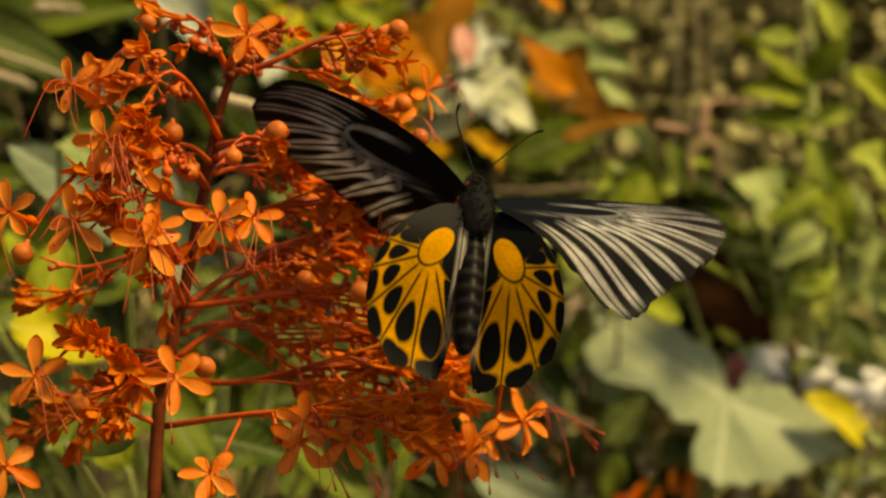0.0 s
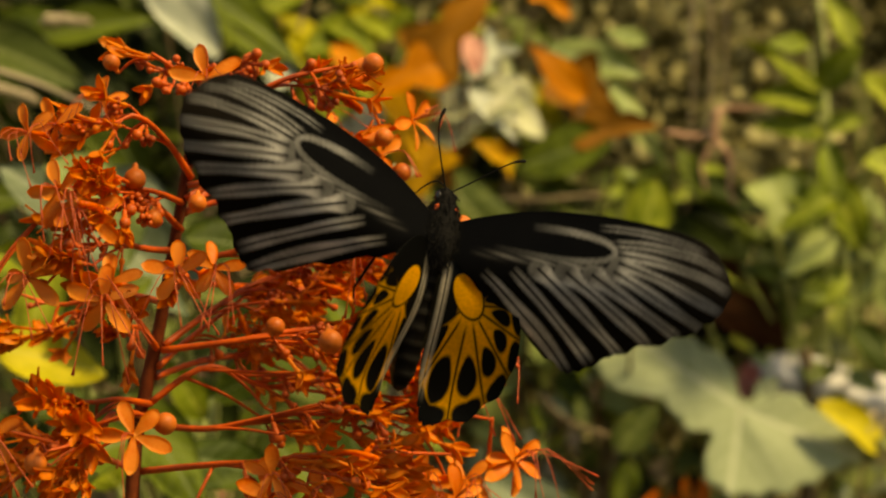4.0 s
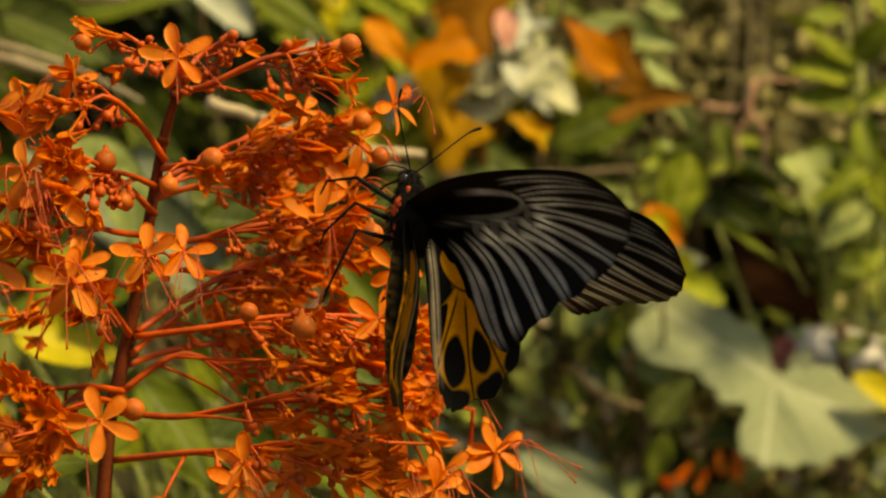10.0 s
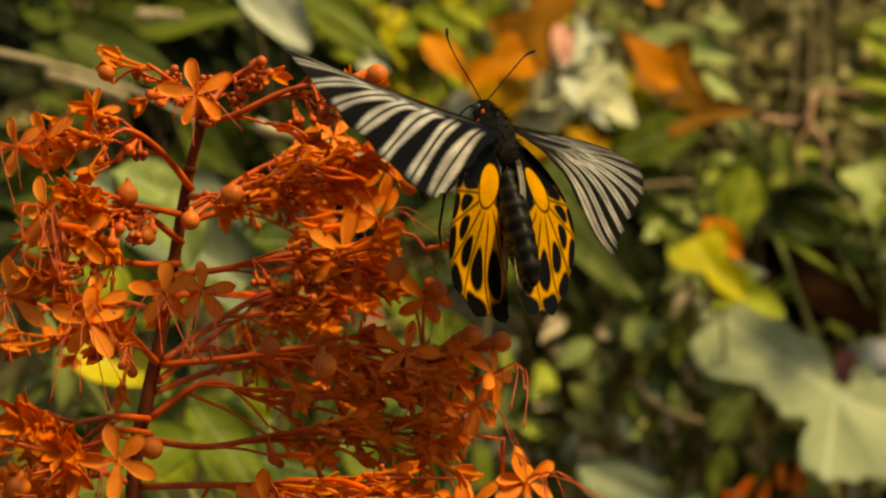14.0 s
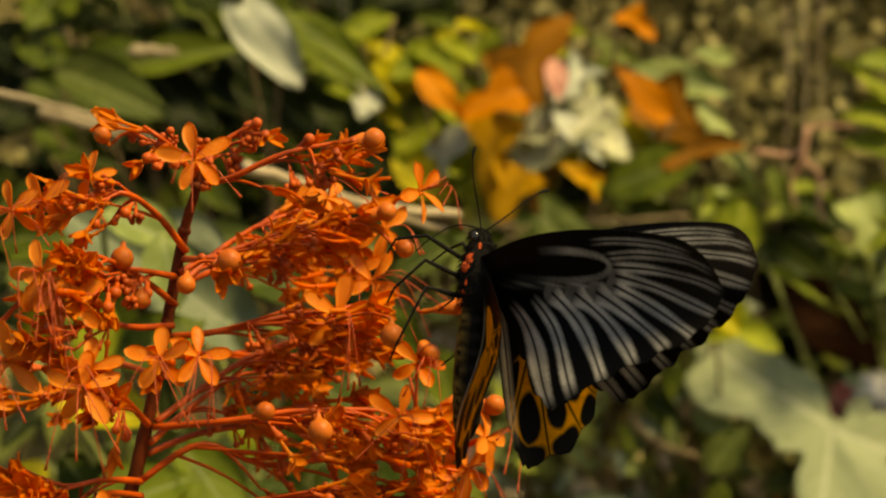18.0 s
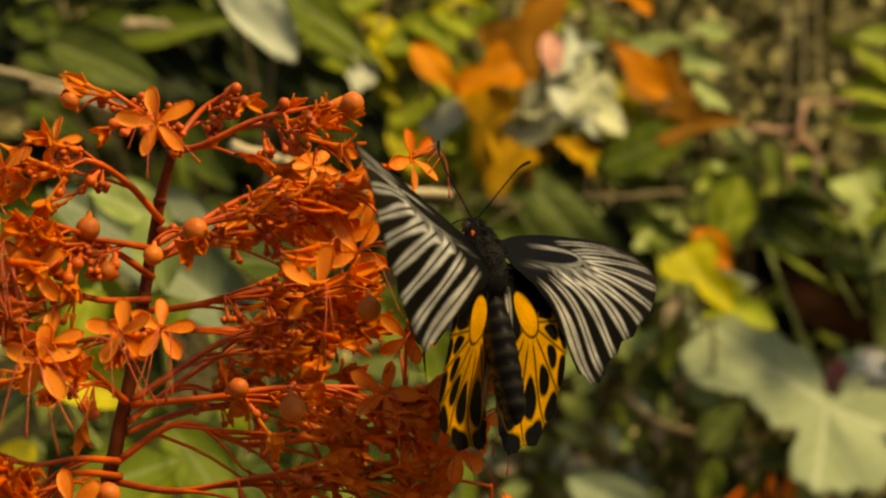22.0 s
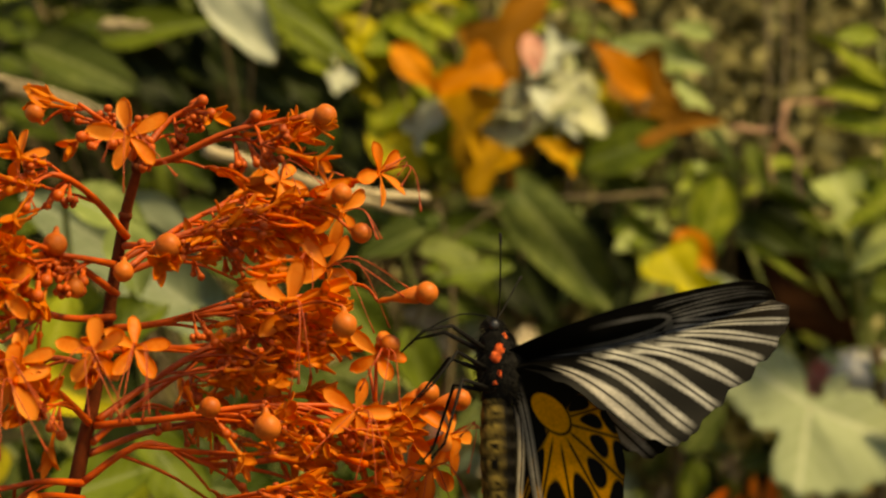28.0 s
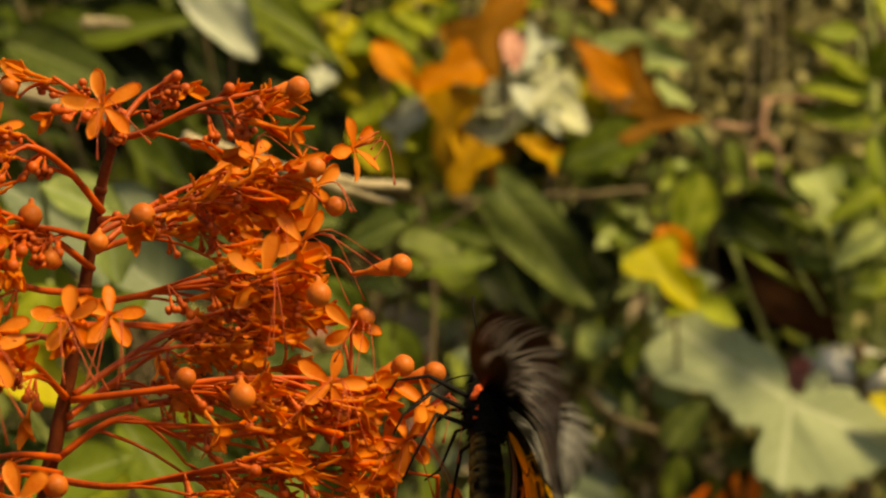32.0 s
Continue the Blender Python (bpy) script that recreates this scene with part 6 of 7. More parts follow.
SWAY = [
    (0, pose(-0.0978, 0.0402, 1.0503, -2.93, -0.92, 2.84)), (0.5, pose(-0.0945, 0.0458, 1.0520, -1.34, -1.54, 2.19)),
    (1, pose(-0.0939, 0.0501, 1.0535, 0.19, -1.39, 4.27)), (1.5, pose(-0.0950, 0.0479, 1.0534, -0.51, -0.85, 2.31)),
    (2, pose(-0.0933, 0.0410, 1.0521, -1.45, -1.17, 0.51)), (2.5, pose(-0.0933, 0.0392, 1.0503, -0.08, -0.07, 0.42)),
    (3, pose(-0.0913, 0.0338, 1.0492, -1.01, -0.67, -0.25)), (3.5, pose(-0.0901, 0.0303, 1.0489, -0.12, -1.14, -0.27)),
    (5.5, pose(-0.0945, 0.0161, 1.0468, -1.01, -0.12, -1.02)), (6, pose(-0.0960, 0.0161, 1.0460, -0.25, 0.25, 0.42)),
    (6.5, pose(-0.0945, 0.0121, 1.0452, -0.26, -0.03, 1.12)), (7, pose(-0.0952, 0.0093, 1.0468, 1.23, 0.17, 0.26)),
    (7.5, pose(-0.0950, 0.0037, 1.0478, 0.06, 0.02, 0.17)), (8, pose(-0.0933, -0.0012, 1.0482, -1.26, -0.34, -1.16)),
    (8.5, pose(-0.0913, 0.0005, 1.0506, -1.37, -0.94, -1.68)), (9, pose(-0.0918, 0.0029, 1.0523, 0.20, -0.36, 0.84)),
    (9.5, pose(-0.0924, 0.0019, 1.0516, -1.21, -0.30, 2.15)), (10, pose(-0.0897, -0.0003, 1.0521, -1.60, -0.79, 0.38)),
    (10.5, pose(-0.0891, -0.0044, 1.0520, -1.21, -0.67, -0.74)), (11, pose(-0.0892, -0.0094, 1.0526, -0.95, -0.30, 0.73)),
    (11.5, pose(-0.0876, -0.0122, 1.0533, -0.98, -0.67, -0.15)), (12, pose(-0.0873, -0.0121, 1.0525, -1.77, -0.40, 0.33)),
    (12.5, pose(-0.0900, -0.0074, 1.0537, 0.00, -0.61, 0.49)), (13, pose(-0.0918, -0.0030, 1.0553, 2.28, -0.08, -0.29)),
    (13.5, pose(-0.0946, -0.0053, 1.0539, 2.34, 0.33, 0.34)), (14, pose(-0.0935, -0.0039, 1.0519, 1.35, 0.17, -1.21)),
    (14.5, pose(-0.0919, 0.0020, 1.0503, 1.18, -0.49, -0.98)), (15, pose(-0.0958, 0.0031, 1.0519, 3.19, 1.83, -0.88)),
    (15.5, pose(-0.0909, 0.0009, 1.0493, 2.13, -0.42, -0.92)), (17.5, pose(-0.0862, -0.0043, 1.0473, 0.86, -0.35, -1.19)),
    (18, pose(-0.0893, -0.0044, 1.0479, 1.62, 0.82, 0.07)), (18.5, pose(-0.0900, -0.0103, 1.0476, 1.46, 0.64, -3.56)),
    (19, pose(-0.0918, -0.0154, 1.0474, 1.01, 1.10, -2.98)), (19.5, pose(-0.0916, -0.0155, 1.0483, 1.06, 1.10, -3.49)),
    (20, pose(-0.0894, -0.0139, 1.0501, 1.87, 0.45, -2.38)), (20.5, pose(-0.0864, -0.0184, 1.0512, 1.55, -0.09, -2.99)),
    (21, pose(-0.0870, -0.0202, 1.0513, -0.50, -0.08, -2.40)), (21.5, pose(-0.0875, -0.0235, 1.0527, 0.52, 0.90, -4.06)),
    (22, pose(-0.0865, -0.0256, 1.0535, 0.88, 0.41, -4.38)), (22.5, pose(-0.0875, -0.0300, 1.0539, 0.47, 0.73, -3.31)),
    (23, pose(-0.0848, -0.0344, 1.0528, -1.82, -1.07, -0.93)), (23.5, pose(-0.0864, -0.0316, 1.0545, 0.20, -0.48, 0.75)),
    (24, pose(-0.0875, -0.0266, 1.0528, -1.16, -0.33, 0.03)), (24.5, pose(-0.0915, -0.0219, 1.0527, -0.46, 0.55, -1.18)),
    (25, pose(-0.0907, -0.0171, 1.0548, 1.44, 0.99, -1.90)), (25.5, pose(-0.0908, -0.0183, 1.0550, 1.34, 1.09, -0.32)),
    (27.5, pose(-0.0924, -0.0300, 1.0541, 2.84, 2.34, 0.18)), (28, pose(-0.0854, -0.0305, 1.0513, 0.38, 0.22, -1.19)),
    (28.5, pose(-0.0869, -0.0299, 1.0511, 1.61, 0.03, -0.94)), (29, pose(-0.0895, -0.0267, 1.0510, 1.32, 0.41, -0.68)),
    (29.5, pose(-0.0889, -0.0236, 1.0519, 2.12, -0.01, -0.45)), (30, pose(-0.0884, -0.0201, 1.0530, 2.31, -0.26, -0.55)),
    (30.5, pose(-0.0923, -0.0176, 1.0529, 2.71, 0.65, 1.23)), (31, pose(-0.0879, -0.0155, 1.0533, 3.43, 0.21, -1.30)),
    (31.5, pose(-0.0907, -0.0217, 1.0525, 1.75, 1.40, 0.73)), (32, pose(-0.0854, -0.0287, 1.0510, -0.46, -0.06, -1.27)),
]

FLIGHT = [
    (0, pose(-0.0145, -0.0024, 1.1897, -29.04, 10.68, 9.44)), (1, pose(-0.0151, -0.0014, 1.2046, -7.95, 0.95, 14.62)),
    (2, pose(-0.0107, -0.0048, 1.1965, 8.07, 1.93, 15.34)), (3, pose(-0.0128, -0.0130, 1.1981, 3.17, 10.74, 6.51)),
    (6, pose(-0.0078, -0.0398, 1.1809, 17.97, -1.30, 80.44)), (6.5, pose(-0.0086, -0.0434, 1.1801, 15.38, 1.92, 81.93)),
    (7, pose(-0.0102, -0.0335, 1.1802, 10.33, -7.48, 74.08)), (7.5, pose(-0.0134, -0.0341, 1.1778, -3.28, 1.51, 82.13)),
    (8, pose(-0.0073, -0.0413, 1.1856, 0.12, 14.48, 66.98)), (8.5, pose(-0.0146, -0.0428, 1.1850, -8.44, 15.29, 65.64)),
    (9, pose(-0.0119, -0.0495, 1.1871, -3.80, 6.17, 81.51)), (9.5, pose(-0.0138, -0.0476, 1.1919, -4.82, 4.11, 81.29)),
    (10, pose(-0.0099, -0.0416, 1.1986, 0.24, 1.44, 47.51)), (10.5, pose(-0.0084, -0.0304, 1.2096, -1.36, 2.76, 30.75)),
    (11, pose(-0.0053, -0.0396, 1.2226, -13.27, 13.32, 33.65)), (11.5, pose(0.0006, -0.0360, 1.2200, -31.69, 10.81, 16.55)),
    (12, pose(0.0046, -0.0376, 1.2250, -31.91, 2.96, 15.12)), (12.5, pose(0.0110, -0.0309, 1.2231, -35.93, 5.74, 32.82)),
    (13, pose(0.0176, -0.0367, 1.2153, -38.10, -3.83, 39.26)), (13.5, pose(0.0106, -0.0301, 1.2186, -29.84, 7.27, 34.34)),
    (14, pose(0.0075, -0.0272, 1.2330, -28.96, 4.23, 41.82)), (14.5, pose(0.0087, -0.0234, 1.2290, -20.64, -5.21, 24.65)),
    (15, pose(0.0139, -0.0230, 1.2230, -10.35, -6.32, 29.73)), (15.5, pose(0.0122, -0.0308, 1.2140, -12.72, 2.09, 21.74)),
    (17.5, pose(0.0090, -0.0346, 1.2061, -9.75, 10.88, 64.97)), (18, pose(0.0102, -0.0399, 1.2051, -2.34, 6.67, 53.57)),
    (19, pose(0.0124, -0.0504, 1.1977, 2.21, -0.93, 39.69)), (19.5, pose(0.0069, -0.0573, 1.2018, 10.20, -6.83, 32.98)),
    (20, pose(0.0116, -0.0551, 1.2038, 3.28, -6.61, 25.59)), (20.5, pose(0.0086, -0.0591, 1.2050, 8.50, -8.07, 27.26)),
    (21, pose(0.0126, -0.0523, 1.2058, 2.91, -4.26, 25.99)), (22, pose(0.0169, -0.0382, 1.2066, -20.79, -0.44, 41.50)),
    (22.5, pose(0.0108, -0.0446, 1.2083, -17.02, 0.28, 56.49)), (23, pose(0.0097, -0.0413, 1.2011, -12.92, -8.60, 78.21)),
    (24, pose(0.0053, -0.0444, 1.2041, -12.83, 8.31, 85.28)), (25, pose(0.0122, -0.0354, 1.2122, -8.78, 1.97, 82.98)),
    (27.5, pose(0.0286, -0.0343, 1.1735, -6.68, -1.23, 98.17)), (28, pose(0.0300, -0.0379, 1.1776, -3.67, 8.35, 97.56)),
    (28.5, pose(0.0259, -0.0383, 1.1838, -7.78, -28.95, 83.24)), (29, pose(0.0216, -0.0338, 1.1797, -14.34, -37.51, 82.22)),
    (30, pose(0.0133, -0.0120, 1.1660, -29.00, -13.77, 91.83)), (31, pose(0.0307, -0.0212, 1.1560, -25.70, 35.73, 62.53)),
    (32, pose(0.0335, -0.0301, 1.1546, -21.88, 37.92, 63.65)),
]
FORE_LEFT = [
    (0, pose(-0.0038, -0.0030, 0.0040, 70.60, 38.66, -25.12)), (1, pose(-0.0038, -0.0030, 0.0040, 25.90, 31.20, -48.00)),
    (2, pose(-0.0038, -0.0030, 0.0040, -21.14, 12.83, 34.44)), (3, pose(-0.0038, -0.0030, 0.0040, 4.76, 24.63, -47.41)),
    (6, pose(-0.0038, -0.0030, 0.0040, 26.79, 4.47, 72.76)), (6.5, pose(-0.0038, -0.0030, 0.0040, 29.05, 5.17, 73.43)),
    (7, pose(-0.0038, -0.0030, 0.0040, 8.08, 10.13, 86.40)), (7.5, pose(-0.0038, -0.0030, 0.0040, 16.23, 4.44, 64.85)),
    (8, pose(-0.0038, -0.0030, 0.0040, -17.74, 7.83, 15.35)), (8.5, pose(-0.0038, -0.0030, 0.0040, -18.54, -2.79, 36.92)),
    (9, pose(-0.0038, -0.0030, 0.0040, 18.39, -0.33, 78.38)), (9.5, pose(-0.0038, -0.0030, 0.0040, 22.17, -0.97, 75.59)),
    (10, pose(-0.0038, -0.0030, 0.0040, -13.17, 2.72, 77.18)), (10.5, pose(-0.0038, -0.0030, 0.0040, -20.14, 4.94, 73.85)),
    (11, pose(-0.0038, -0.0030, 0.0040, -21.68, 5.66, 55.32)), (11.5, pose(-0.0038, -0.0030, 0.0040, -10.68, -4.14, 50.92)),
    (12, pose(-0.0038, -0.0030, 0.0040, -23.32, 14.42, 9.21)), (12.5, pose(-0.0038, -0.0030, 0.0040, -10.46, -8.36, 41.58)),
    (13, pose(-0.0038, -0.0030, 0.0040, -25.09, 11.79, -2.45)), (13.5, pose(-0.0038, -0.0030, 0.0040, -15.47, 7.83, 3.23)),
    (14, pose(-0.0038, -0.0030, 0.0040, -18.67, 8.55, -1.59)), (14.5, pose(-0.0038, -0.0030, 0.0040, -3.55, 15.48, 37.46)),
    (15, pose(-0.0038, -0.0030, 0.0040, -17.89, 15.61, 16.69)), (15.5, pose(-0.0038, -0.0030, 0.0040, -17.87, 13.76, 26.13)),
    (17.5, pose(-0.0038, -0.0030, 0.0040, -25.13, -3.09, 64.18)), (18, pose(-0.0038, -0.0030, 0.0040, 2.97, -1.57, 79.81)),
    (19, pose(-0.0038, -0.0030, 0.0040, -17.00, 11.64, 50.08)), (19.5, pose(-0.0038, -0.0030, 0.0040, 5.06, 21.44, 69.31)),
    (20, pose(-0.0038, -0.0030, 0.0040, -5.19, 19.59, 66.13)), (20.5, pose(-0.0038, -0.0030, 0.0040, 11.73, 19.86, 75.69)),
    (21, pose(-0.0038, -0.0030, 0.0040, 14.86, 30.18, 55.72)), (22, pose(-0.0038, -0.0030, 0.0040, 0.74, 11.82, 23.18)),
    (22.5, pose(-0.0038, -0.0030, 0.0040, -14.05, 16.97, 25.25)), (23, pose(-0.0038, -0.0030, 0.0040, -23.03, 11.84, 51.13)),
    (24, pose(-0.0038, -0.0030, 0.0040, -26.90, 4.89, 74.80)), (25, pose(-0.0038, -0.0030, 0.0040, -44.01, -1.07, 48.15)),
    (27.5, pose(-0.0038, -0.0030, 0.0040, -31.98, 4.76, 88.27)), (28, pose(-0.0038, -0.0030, 0.0040, -31.24, 8.03, 87.82)),
    (28.5, pose(-0.0038, -0.0030, 0.0040, 20.63, 44.40, 70.03)), (29, pose(-0.0038, -0.0030, 0.0040, 59.72, 38.53, 91.74)),
    (30, pose(-0.0038, -0.0030, 0.0040, -42.17, 22.08, 30.31)), (31, pose(-0.0038, -0.0030, 0.0040, -21.14, -26.42, 14.91)),
    (32, pose(-0.0038, -0.0030, 0.0040, -25.59, -26.57, 17.22)),
]
FORE_RIGHT = [
    (0, pose(0.0038, -0.0030, 0.0040, -18.21, -15.24, 16.36)), (1, pose(0.0038, -0.0030, 0.0040, -20.87, -3.98, 5.73)),
    (2, pose(0.0038, -0.0030, 0.0040, -4.54, -8.00, 9.03)), (3, pose(0.0038, -0.0030, 0.0040, 15.23, -5.56, -19.66)),
    (6, pose(0.0038, -0.0030, 0.0040, 22.18, -3.06, -71.84)), (6.5, pose(0.0038, -0.0030, 0.0040, 25.22, -4.95, -72.48)),
    (7, pose(0.0038, -0.0030, 0.0040, 11.92, -9.13, -87.98)), (7.5, pose(0.0038, -0.0030, 0.0040, 17.03, -3.48, -61.86)),
    (8, pose(0.0038, -0.0030, 0.0040, 0.90, -17.33, -6.83)), (8.5, pose(0.0038, -0.0030, 0.0040, -20.35, -8.90, -34.49)),
    (9, pose(0.0038, -0.0030, 0.0040, 21.02, -4.49, -76.68)), (9.5, pose(0.0038, -0.0030, 0.0040, 26.34, -1.01, -70.24)),
    (10, pose(0.0038, -0.0030, 0.0040, 43.58, 2.03, -76.01)), (10.5, pose(0.0038, -0.0030, 0.0040, 46.31, 8.72, -52.47)),
    (11, pose(0.0038, -0.0030, 0.0040, -27.44, -9.44, -21.97)), (11.5, pose(0.0038, -0.0030, 0.0040, -27.81, -11.22, -1.69)),
    (12, pose(0.0038, -0.0030, 0.0040, -17.17, -3.50, 15.91)), (12.5, pose(0.0038, -0.0030, 0.0040, -22.56, -2.02, -23.29)),
    (13, pose(0.0038, -0.0030, 0.0040, -12.67, -11.13, 12.03)), (13.5, pose(0.0038, -0.0030, 0.0040, 7.31, -28.95, 39.28)),
    (14, pose(0.0038, -0.0030, 0.0040, -12.97, -11.36, 24.88)), (14.5, pose(0.0038, -0.0030, 0.0040, 7.18, -12.13, 9.57)),
    (15, pose(0.0038, -0.0030, 0.0040, -20.19, 6.61, 22.74)), (15.5, pose(0.0038, -0.0030, 0.0040, -16.45, -10.57, 7.75)),
    (17.5, pose(0.0038, -0.0030, 0.0040, -20.63, -11.35, -54.85)), (18, pose(0.0038, -0.0030, 0.0040, -0.16, -4.53, -77.65)),
    (19, pose(0.0038, -0.0030, 0.0040, 18.74, -8.37, -49.83)), (19.5, pose(0.0038, -0.0030, 0.0040, 9.52, -0.57, -31.00)),
    (20, pose(0.0038, -0.0030, 0.0040, 7.03, 2.88, -9.85)), (20.5, pose(0.0038, -0.0030, 0.0040, 9.39, 1.57, -25.56)),
    (21, pose(0.0038, -0.0030, 0.0040, 0.66, 1.80, 2.58)), (22, pose(0.0038, -0.0030, 0.0040, -5.84, -4.09, 21.43)),
    (22.5, pose(0.0038, -0.0030, 0.0040, -9.22, 10.55, 5.42)), (23, pose(0.0038, -0.0030, 0.0040, -42.49, 16.56, -38.85)),
    (24, pose(0.0038, -0.0030, 0.0040, -31.48, -4.77, -70.15)), (25, pose(0.0038, -0.0030, 0.0040, -30.48, -5.05, -43.44)),
    (27.5, pose(0.0038, -0.0030, 0.0040, -44.50, -6.44, -84.58)), (28, pose(0.0038, -0.0030, 0.0040, -41.54, -4.94, -82.99)),
    (28.5, pose(0.0038, -0.0030, 0.0040, 19.51, -11.53, -115.03)), (29, pose(0.0038, -0.0030, 0.0040, 25.70, -15.10, -116.30)),
    (30, pose(0.0038, -0.0030, 0.0040, -48.84, 33.15, -31.64)), (31, pose(0.0038, -0.0030, 0.0040, 6.56, -35.57, -4.44)),
    (32, pose(0.0038, -0.0030, 0.0040, 4.21, -36.28, 0.57)),
]
HIND_LEFT = [
    (0, pose(-0.0030, -0.0032, -0.0030, 14.32, 2.02, -5.52)), (1, pose(-0.0030, -0.0032, -0.0030, 18.41, -4.70, 4.31)),
    (2, pose(-0.0030, -0.0032, -0.0030, 12.75, -6.17, 42.32)), (3, pose(-0.0030, -0.0032, -0.0030, 11.90, -0.46, 16.31)),
    (6, pose(-0.0030, -0.0032, -0.0030, -5.47, 6.29, 65.49)), (6.5, pose(-0.0030, -0.0032, -0.0030, -4.16, 10.08, 60.25)),
    (7, pose(-0.0030, -0.0032, -0.0030, -1.77, 12.08, 61.62)), (7.5, pose(-0.0030, -0.0032, -0.0030, -5.23, 9.21, 51.89)),
    (8, pose(-0.0030, -0.0032, -0.0030, -1.75, 7.19, 26.72)), (8.5, pose(-0.0030, -0.0032, -0.0030, -1.02, 2.12, 33.33)),
    (9, pose(-0.0030, -0.0032, -0.0030, -0.51, -1.11, 48.30)), (9.5, pose(-0.0030, -0.0032, -0.0030, -3.68, 3.03, 49.82)),
    (10, pose(-0.0030, -0.0032, -0.0030, -0.59, -0.60, 32.35)), (10.5, pose(-0.0030, -0.0032, -0.0030, 11.42, 1.80, 35.17)),
    (11, pose(-0.0030, -0.0032, -0.0030, 7.91, 3.95, 22.63)), (11.5, pose(-0.0030, -0.0032, -0.0030, 8.69, 7.52, 21.54)),
    (12, pose(-0.0030, -0.0032, -0.0030, 4.07, 5.21, 6.65)), (12.5, pose(-0.0030, -0.0032, -0.0030, -1.80, 9.38, 25.03)),
    (13, pose(-0.0030, -0.0032, -0.0030, 5.22, 7.15, 14.97)), (13.5, pose(-0.0030, -0.0032, -0.0030, 3.71, 4.41, 5.16)),
    (14, pose(-0.0030, -0.0032, -0.0030, 24.11, -11.73, 3.64)), (14.5, pose(-0.0030, -0.0032, -0.0030, 4.42, 2.02, 24.39)),
    (15, pose(-0.0030, -0.0032, -0.0030, 24.61, -15.78, 23.77)), (15.5, pose(-0.0030, -0.0032, -0.0030, 1.06, 0.92, 23.89)),
    (17.5, pose(-0.0030, -0.0032, -0.0030, 10.00, 0.81, 42.82)), (18, pose(-0.0030, -0.0032, -0.0030, 5.47, -2.57, 48.03)),
    (19, pose(-0.0030, -0.0032, -0.0030, 16.72, -11.43, 24.80)), (19.5, pose(-0.0030, -0.0032, -0.0030, 5.96, -2.53, 26.47)),
    (20, pose(-0.0030, -0.0032, -0.0030, 17.47, -5.62, 25.16)), (20.5, pose(-0.0030, -0.0032, -0.0030, 7.38, 0.59, 30.78)),
    (21, pose(-0.0030, -0.0032, -0.0030, 12.86, -6.79, 21.61)), (22, pose(-0.0030, -0.0032, -0.0030, 26.71, -17.37, 10.08)),
    (22.5, pose(-0.0030, -0.0032, -0.0030, 2.14, -6.79, 27.48)), (23, pose(-0.0030, -0.0032, -0.0030, -0.15, -13.31, 47.74)),
    (24, pose(-0.0030, -0.0032, -0.0030, -6.16, -10.70, 54.04)), (25, pose(-0.0030, -0.0032, -0.0030, 8.26, -4.18, 42.20)),
    (27.5, pose(-0.0030, -0.0032, -0.0030, -14.57, 1.15, 68.05)), (28, pose(-0.0030, -0.0032, -0.0030, -13.24, 2.95, 65.84)),
    (28.5, pose(-0.0030, -0.0032, -0.0030, -9.51, 3.05, 57.81)), (29, pose(-0.0030, -0.0032, -0.0030, -1.36, -1.67, 57.73)),
    (30, pose(-0.0030, -0.0032, -0.0030, -25.34, 9.86, 50.02)), (31, pose(-0.0030, -0.0032, -0.0030, -17.65, -38.38, 35.98)),
    (32, pose(-0.0030, -0.0032, -0.0030, -20.22, -39.25, 33.81)),
]
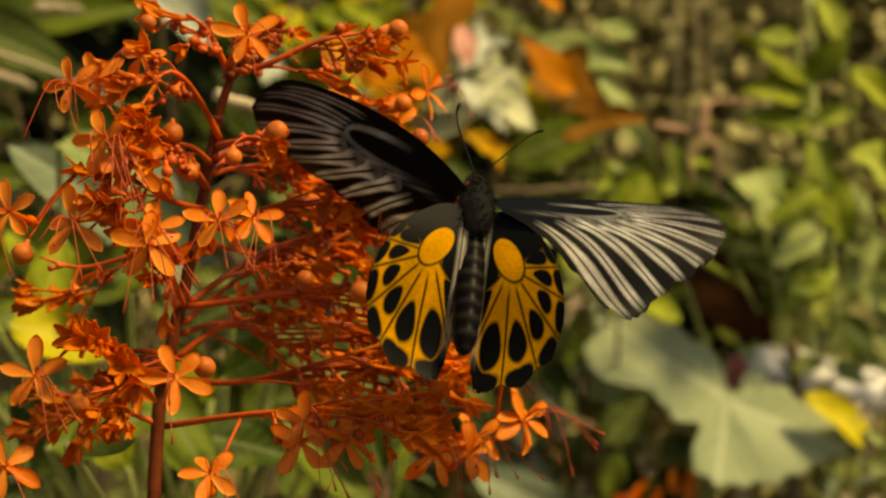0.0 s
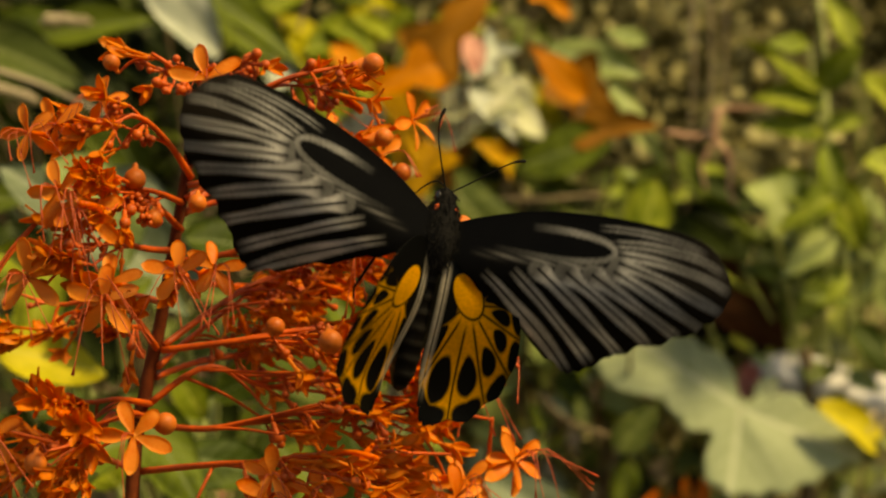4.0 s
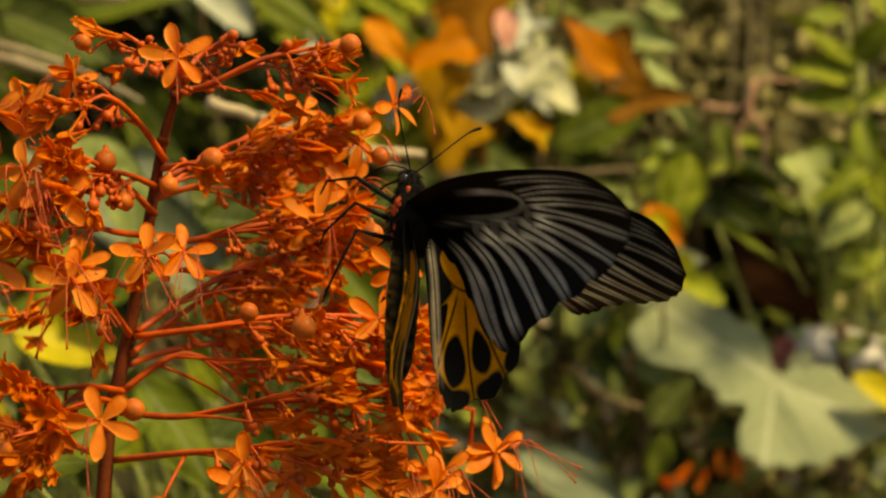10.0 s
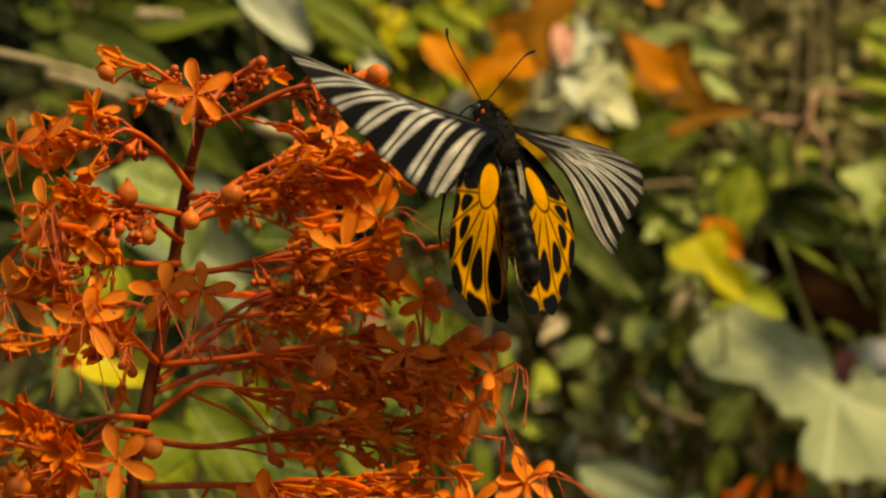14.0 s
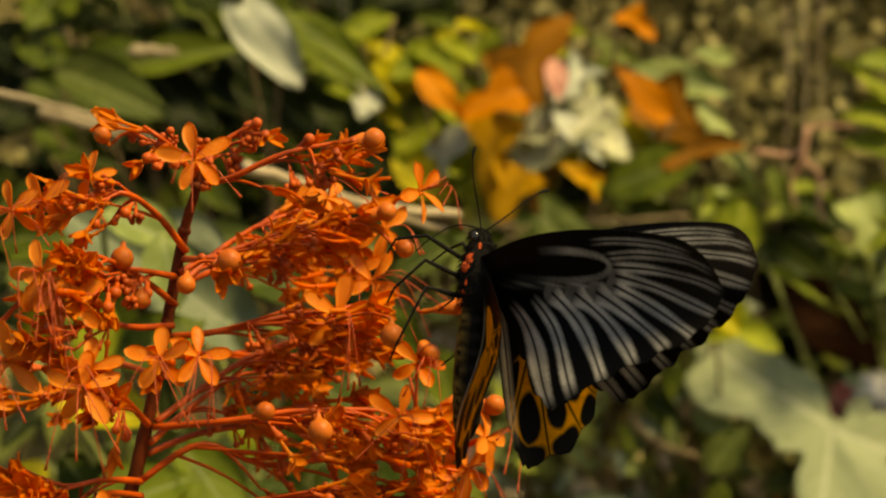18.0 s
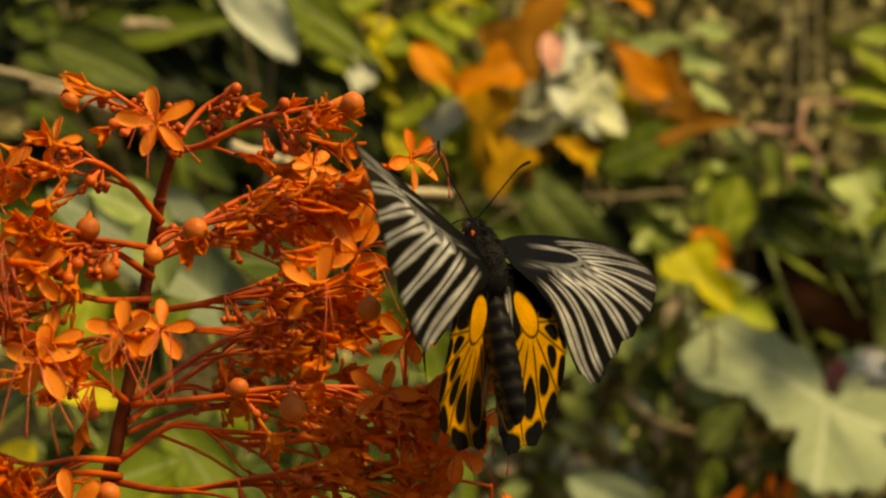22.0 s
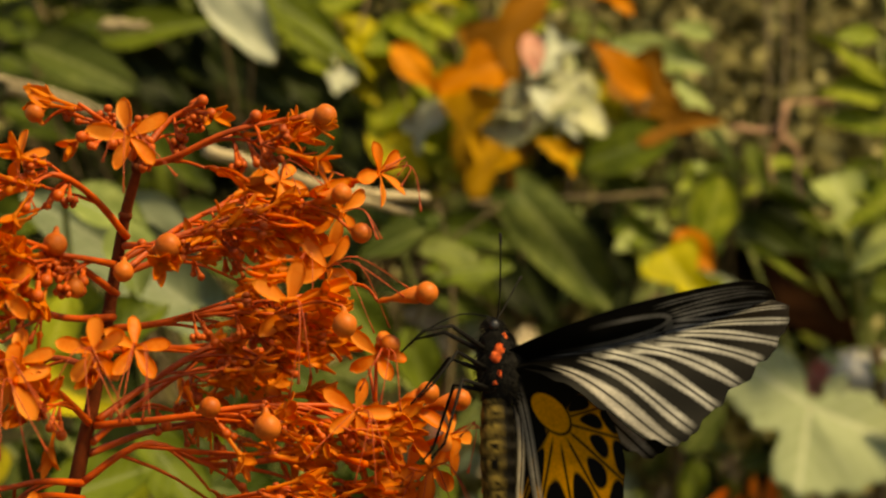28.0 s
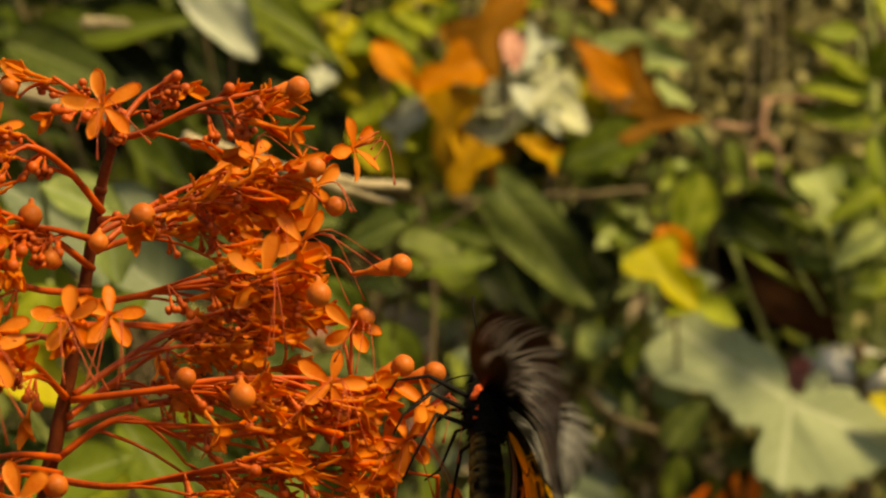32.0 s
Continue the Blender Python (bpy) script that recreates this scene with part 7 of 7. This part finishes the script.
HIND_RIGHT = [
    (0, pose(0.0030, -0.0032, -0.0030, 22.62, 6.49, -20.56)), (1, pose(0.0030, -0.0032, -0.0030, 1.95, 2.41, -10.07)),
    (2, pose(0.0030, -0.0032, -0.0030, 2.43, -0.30, -4.36)), (3, pose(0.0030, -0.0032, -0.0030, 3.32, -2.92, -3.94)),
    (6, pose(0.0030, -0.0032, -0.0030, -3.61, -0.07, -52.85)), (6.5, pose(0.0030, -0.0032, -0.0030, 0.18, 3.17, -52.55)),
    (7, pose(0.0030, -0.0032, -0.0030, 4.00, 8.08, -51.13)), (7.5, pose(0.0030, -0.0032, -0.0030, -0.11, 2.97, -38.52)),
    (8, pose(0.0030, -0.0032, -0.0030, -4.36, -0.57, -11.04)), (8.5, pose(0.0030, -0.0032, -0.0030, -3.26, -2.29, -22.83)),
    (9, pose(0.0030, -0.0032, -0.0030, -8.92, -0.31, -33.96)), (9.5, pose(0.0030, -0.0032, -0.0030, -9.25, -5.28, -43.31)),
    (10, pose(0.0030, -0.0032, -0.0030, -9.15, -4.37, -34.47)), (10.5, pose(0.0030, -0.0032, -0.0030, -2.61, -4.18, -38.44)),
    (11, pose(0.0030, -0.0032, -0.0030, 5.53, 0.28, -18.65)), (11.5, pose(0.0030, -0.0032, -0.0030, 3.32, -0.12, -40.72)),
    (12, pose(0.0030, -0.0032, -0.0030, 6.84, 1.67, -16.05)), (12.5, pose(0.0030, -0.0032, -0.0030, 2.15, -4.37, -15.83)),
    (13, pose(0.0030, -0.0032, -0.0030, 5.61, 6.29, 6.92)), (13.5, pose(0.0030, -0.0032, -0.0030, 2.07, 6.31, 20.88)),
    (14, pose(0.0030, -0.0032, -0.0030, 9.64, 7.76, 13.49)), (14.5, pose(0.0030, -0.0032, -0.0030, 2.68, -1.27, 6.21)),
    (15, pose(0.0030, -0.0032, -0.0030, 4.96, 11.35, 8.94)), (15.5, pose(0.0030, -0.0032, -0.0030, 9.21, -3.24, -5.34)),
    (17.5, pose(0.0030, -0.0032, -0.0030, -4.33, -12.80, -45.20)), (18, pose(0.0030, -0.0032, -0.0030, -1.37, -8.28, -49.01)),
    (19, pose(0.0030, -0.0032, -0.0030, 9.06, -9.90, -21.85)), (19.5, pose(0.0030, -0.0032, -0.0030, 3.17, -5.57, -27.35)),
    (20, pose(0.0030, -0.0032, -0.0030, 15.41, 5.56, -45.62)), (20.5, pose(0.0030, -0.0032, -0.0030, 1.98, -2.11, -27.04)),
    (21, pose(0.0030, -0.0032, -0.0030, 13.87, 5.50, -35.23)), (22, pose(0.0030, -0.0032, -0.0030, 14.28, 4.53, 8.71)),
    (22.5, pose(0.0030, -0.0032, -0.0030, -1.18, 0.95, -5.59)), (23, pose(0.0030, -0.0032, -0.0030, 1.96, 1.34, -24.36)),
    (24, pose(0.0030, -0.0032, -0.0030, 0.63, 0.53, -45.26)), (25, pose(0.0030, -0.0032, -0.0030, 5.14, 9.55, -40.29)),
    (27.5, pose(0.0030, -0.0032, -0.0030, 0.03, 0.04, -58.55)), (28, pose(0.0030, -0.0032, -0.0030, 0.01, 0.02, -60.94)),
    (28.5, pose(0.0030, -0.0032, -0.0030, 0.01, 0.01, -67.57)), (29, pose(0.0030, -0.0032, -0.0030, 0.00, 0.01, -64.74)),
    (30, pose(0.0030, -0.0032, -0.0030, 0.00, -0.00, -30.03)), (31, pose(0.0030, -0.0032, -0.0030, 0.00, -0.00, -14.98)),
    (32, pose(0.0030, -0.0032, -0.0030, 0.00, -0.00, -10.20)),
]
# Wing beats counted at each row above: whole numbers are wings shut, halves are wings spread.
BEATS = [
    0.45, 2.55, 4.65, 6.55, 12.89, 13.90, 15.05, 16.15, 17.35, 18.26, 19.07, 20.10,
    21.08, 22.15, 23.25, 24.29, 25.44, 26.27, 27.45, 28.45, 29.55, 30.66, 31.56, 32.64,
    36.83, 37.94, 39.79, 40.79, 41.75, 42.80, 43.71, 45.59, 46.64, 47.78, 49.89, 51.78,
    57.05, 58.05, 59.05, 60.05, 62.28, 64.36, 66.37,
]


def beating(rows, shut, spread):
    """The rows of one wing with its beats between them, about two a second."""
    shut, spread = [Euler([radians(a) for a in e]).to_quaternion() for e in (shut, spread)]

    def swing(beat):
        return shut.slerp(spread, 0.5 - 0.5 * math.cos(2 * math.pi * beat))

    out = []
    for (t0, m0), (t1, m1), b0, b1 in zip(rows, rows[1:], BEATS, BEATS[1:]):
        bend0 = m0.to_quaternion() @ swing(b0).inverted()
        bend1 = m1.to_quaternion() @ swing(b1).inverted()
        n = round((t1 - t0) / 0.1)
        for i in range(n):
            f = i / n
            q = bend0.slerp(bend1, f) @ swing(b0 + (b1 - b0) * f)
            out.append((t0 + (t1 - t0) * f, Matrix.Translation(m0.translation) @ q.to_matrix().to_4x4()))
    return out + [rows[-1]]


def motions():
    """The spray sways, the butterfly hovers and feeds, and its wings beat."""
    walk(spray, SWAY)
    walk(butterfly, FLIGHT)
    walk(wings["forewing", -1], beating(FORE_LEFT, (5, 8, 82), (-20, 12, 0)))
    walk(wings["forewing", 1], beating(FORE_RIGHT, (5, -8, -82), (-14, -11, 8)))
    walk(wings["hindwing", -1], beating(HIND_LEFT, (-2, 6, 60), (6, 5, 8)))
    walk(wings["hindwing", 1], beating(HIND_RIGHT, (-2, 0, -54), (4, 2, 0)))


motions()
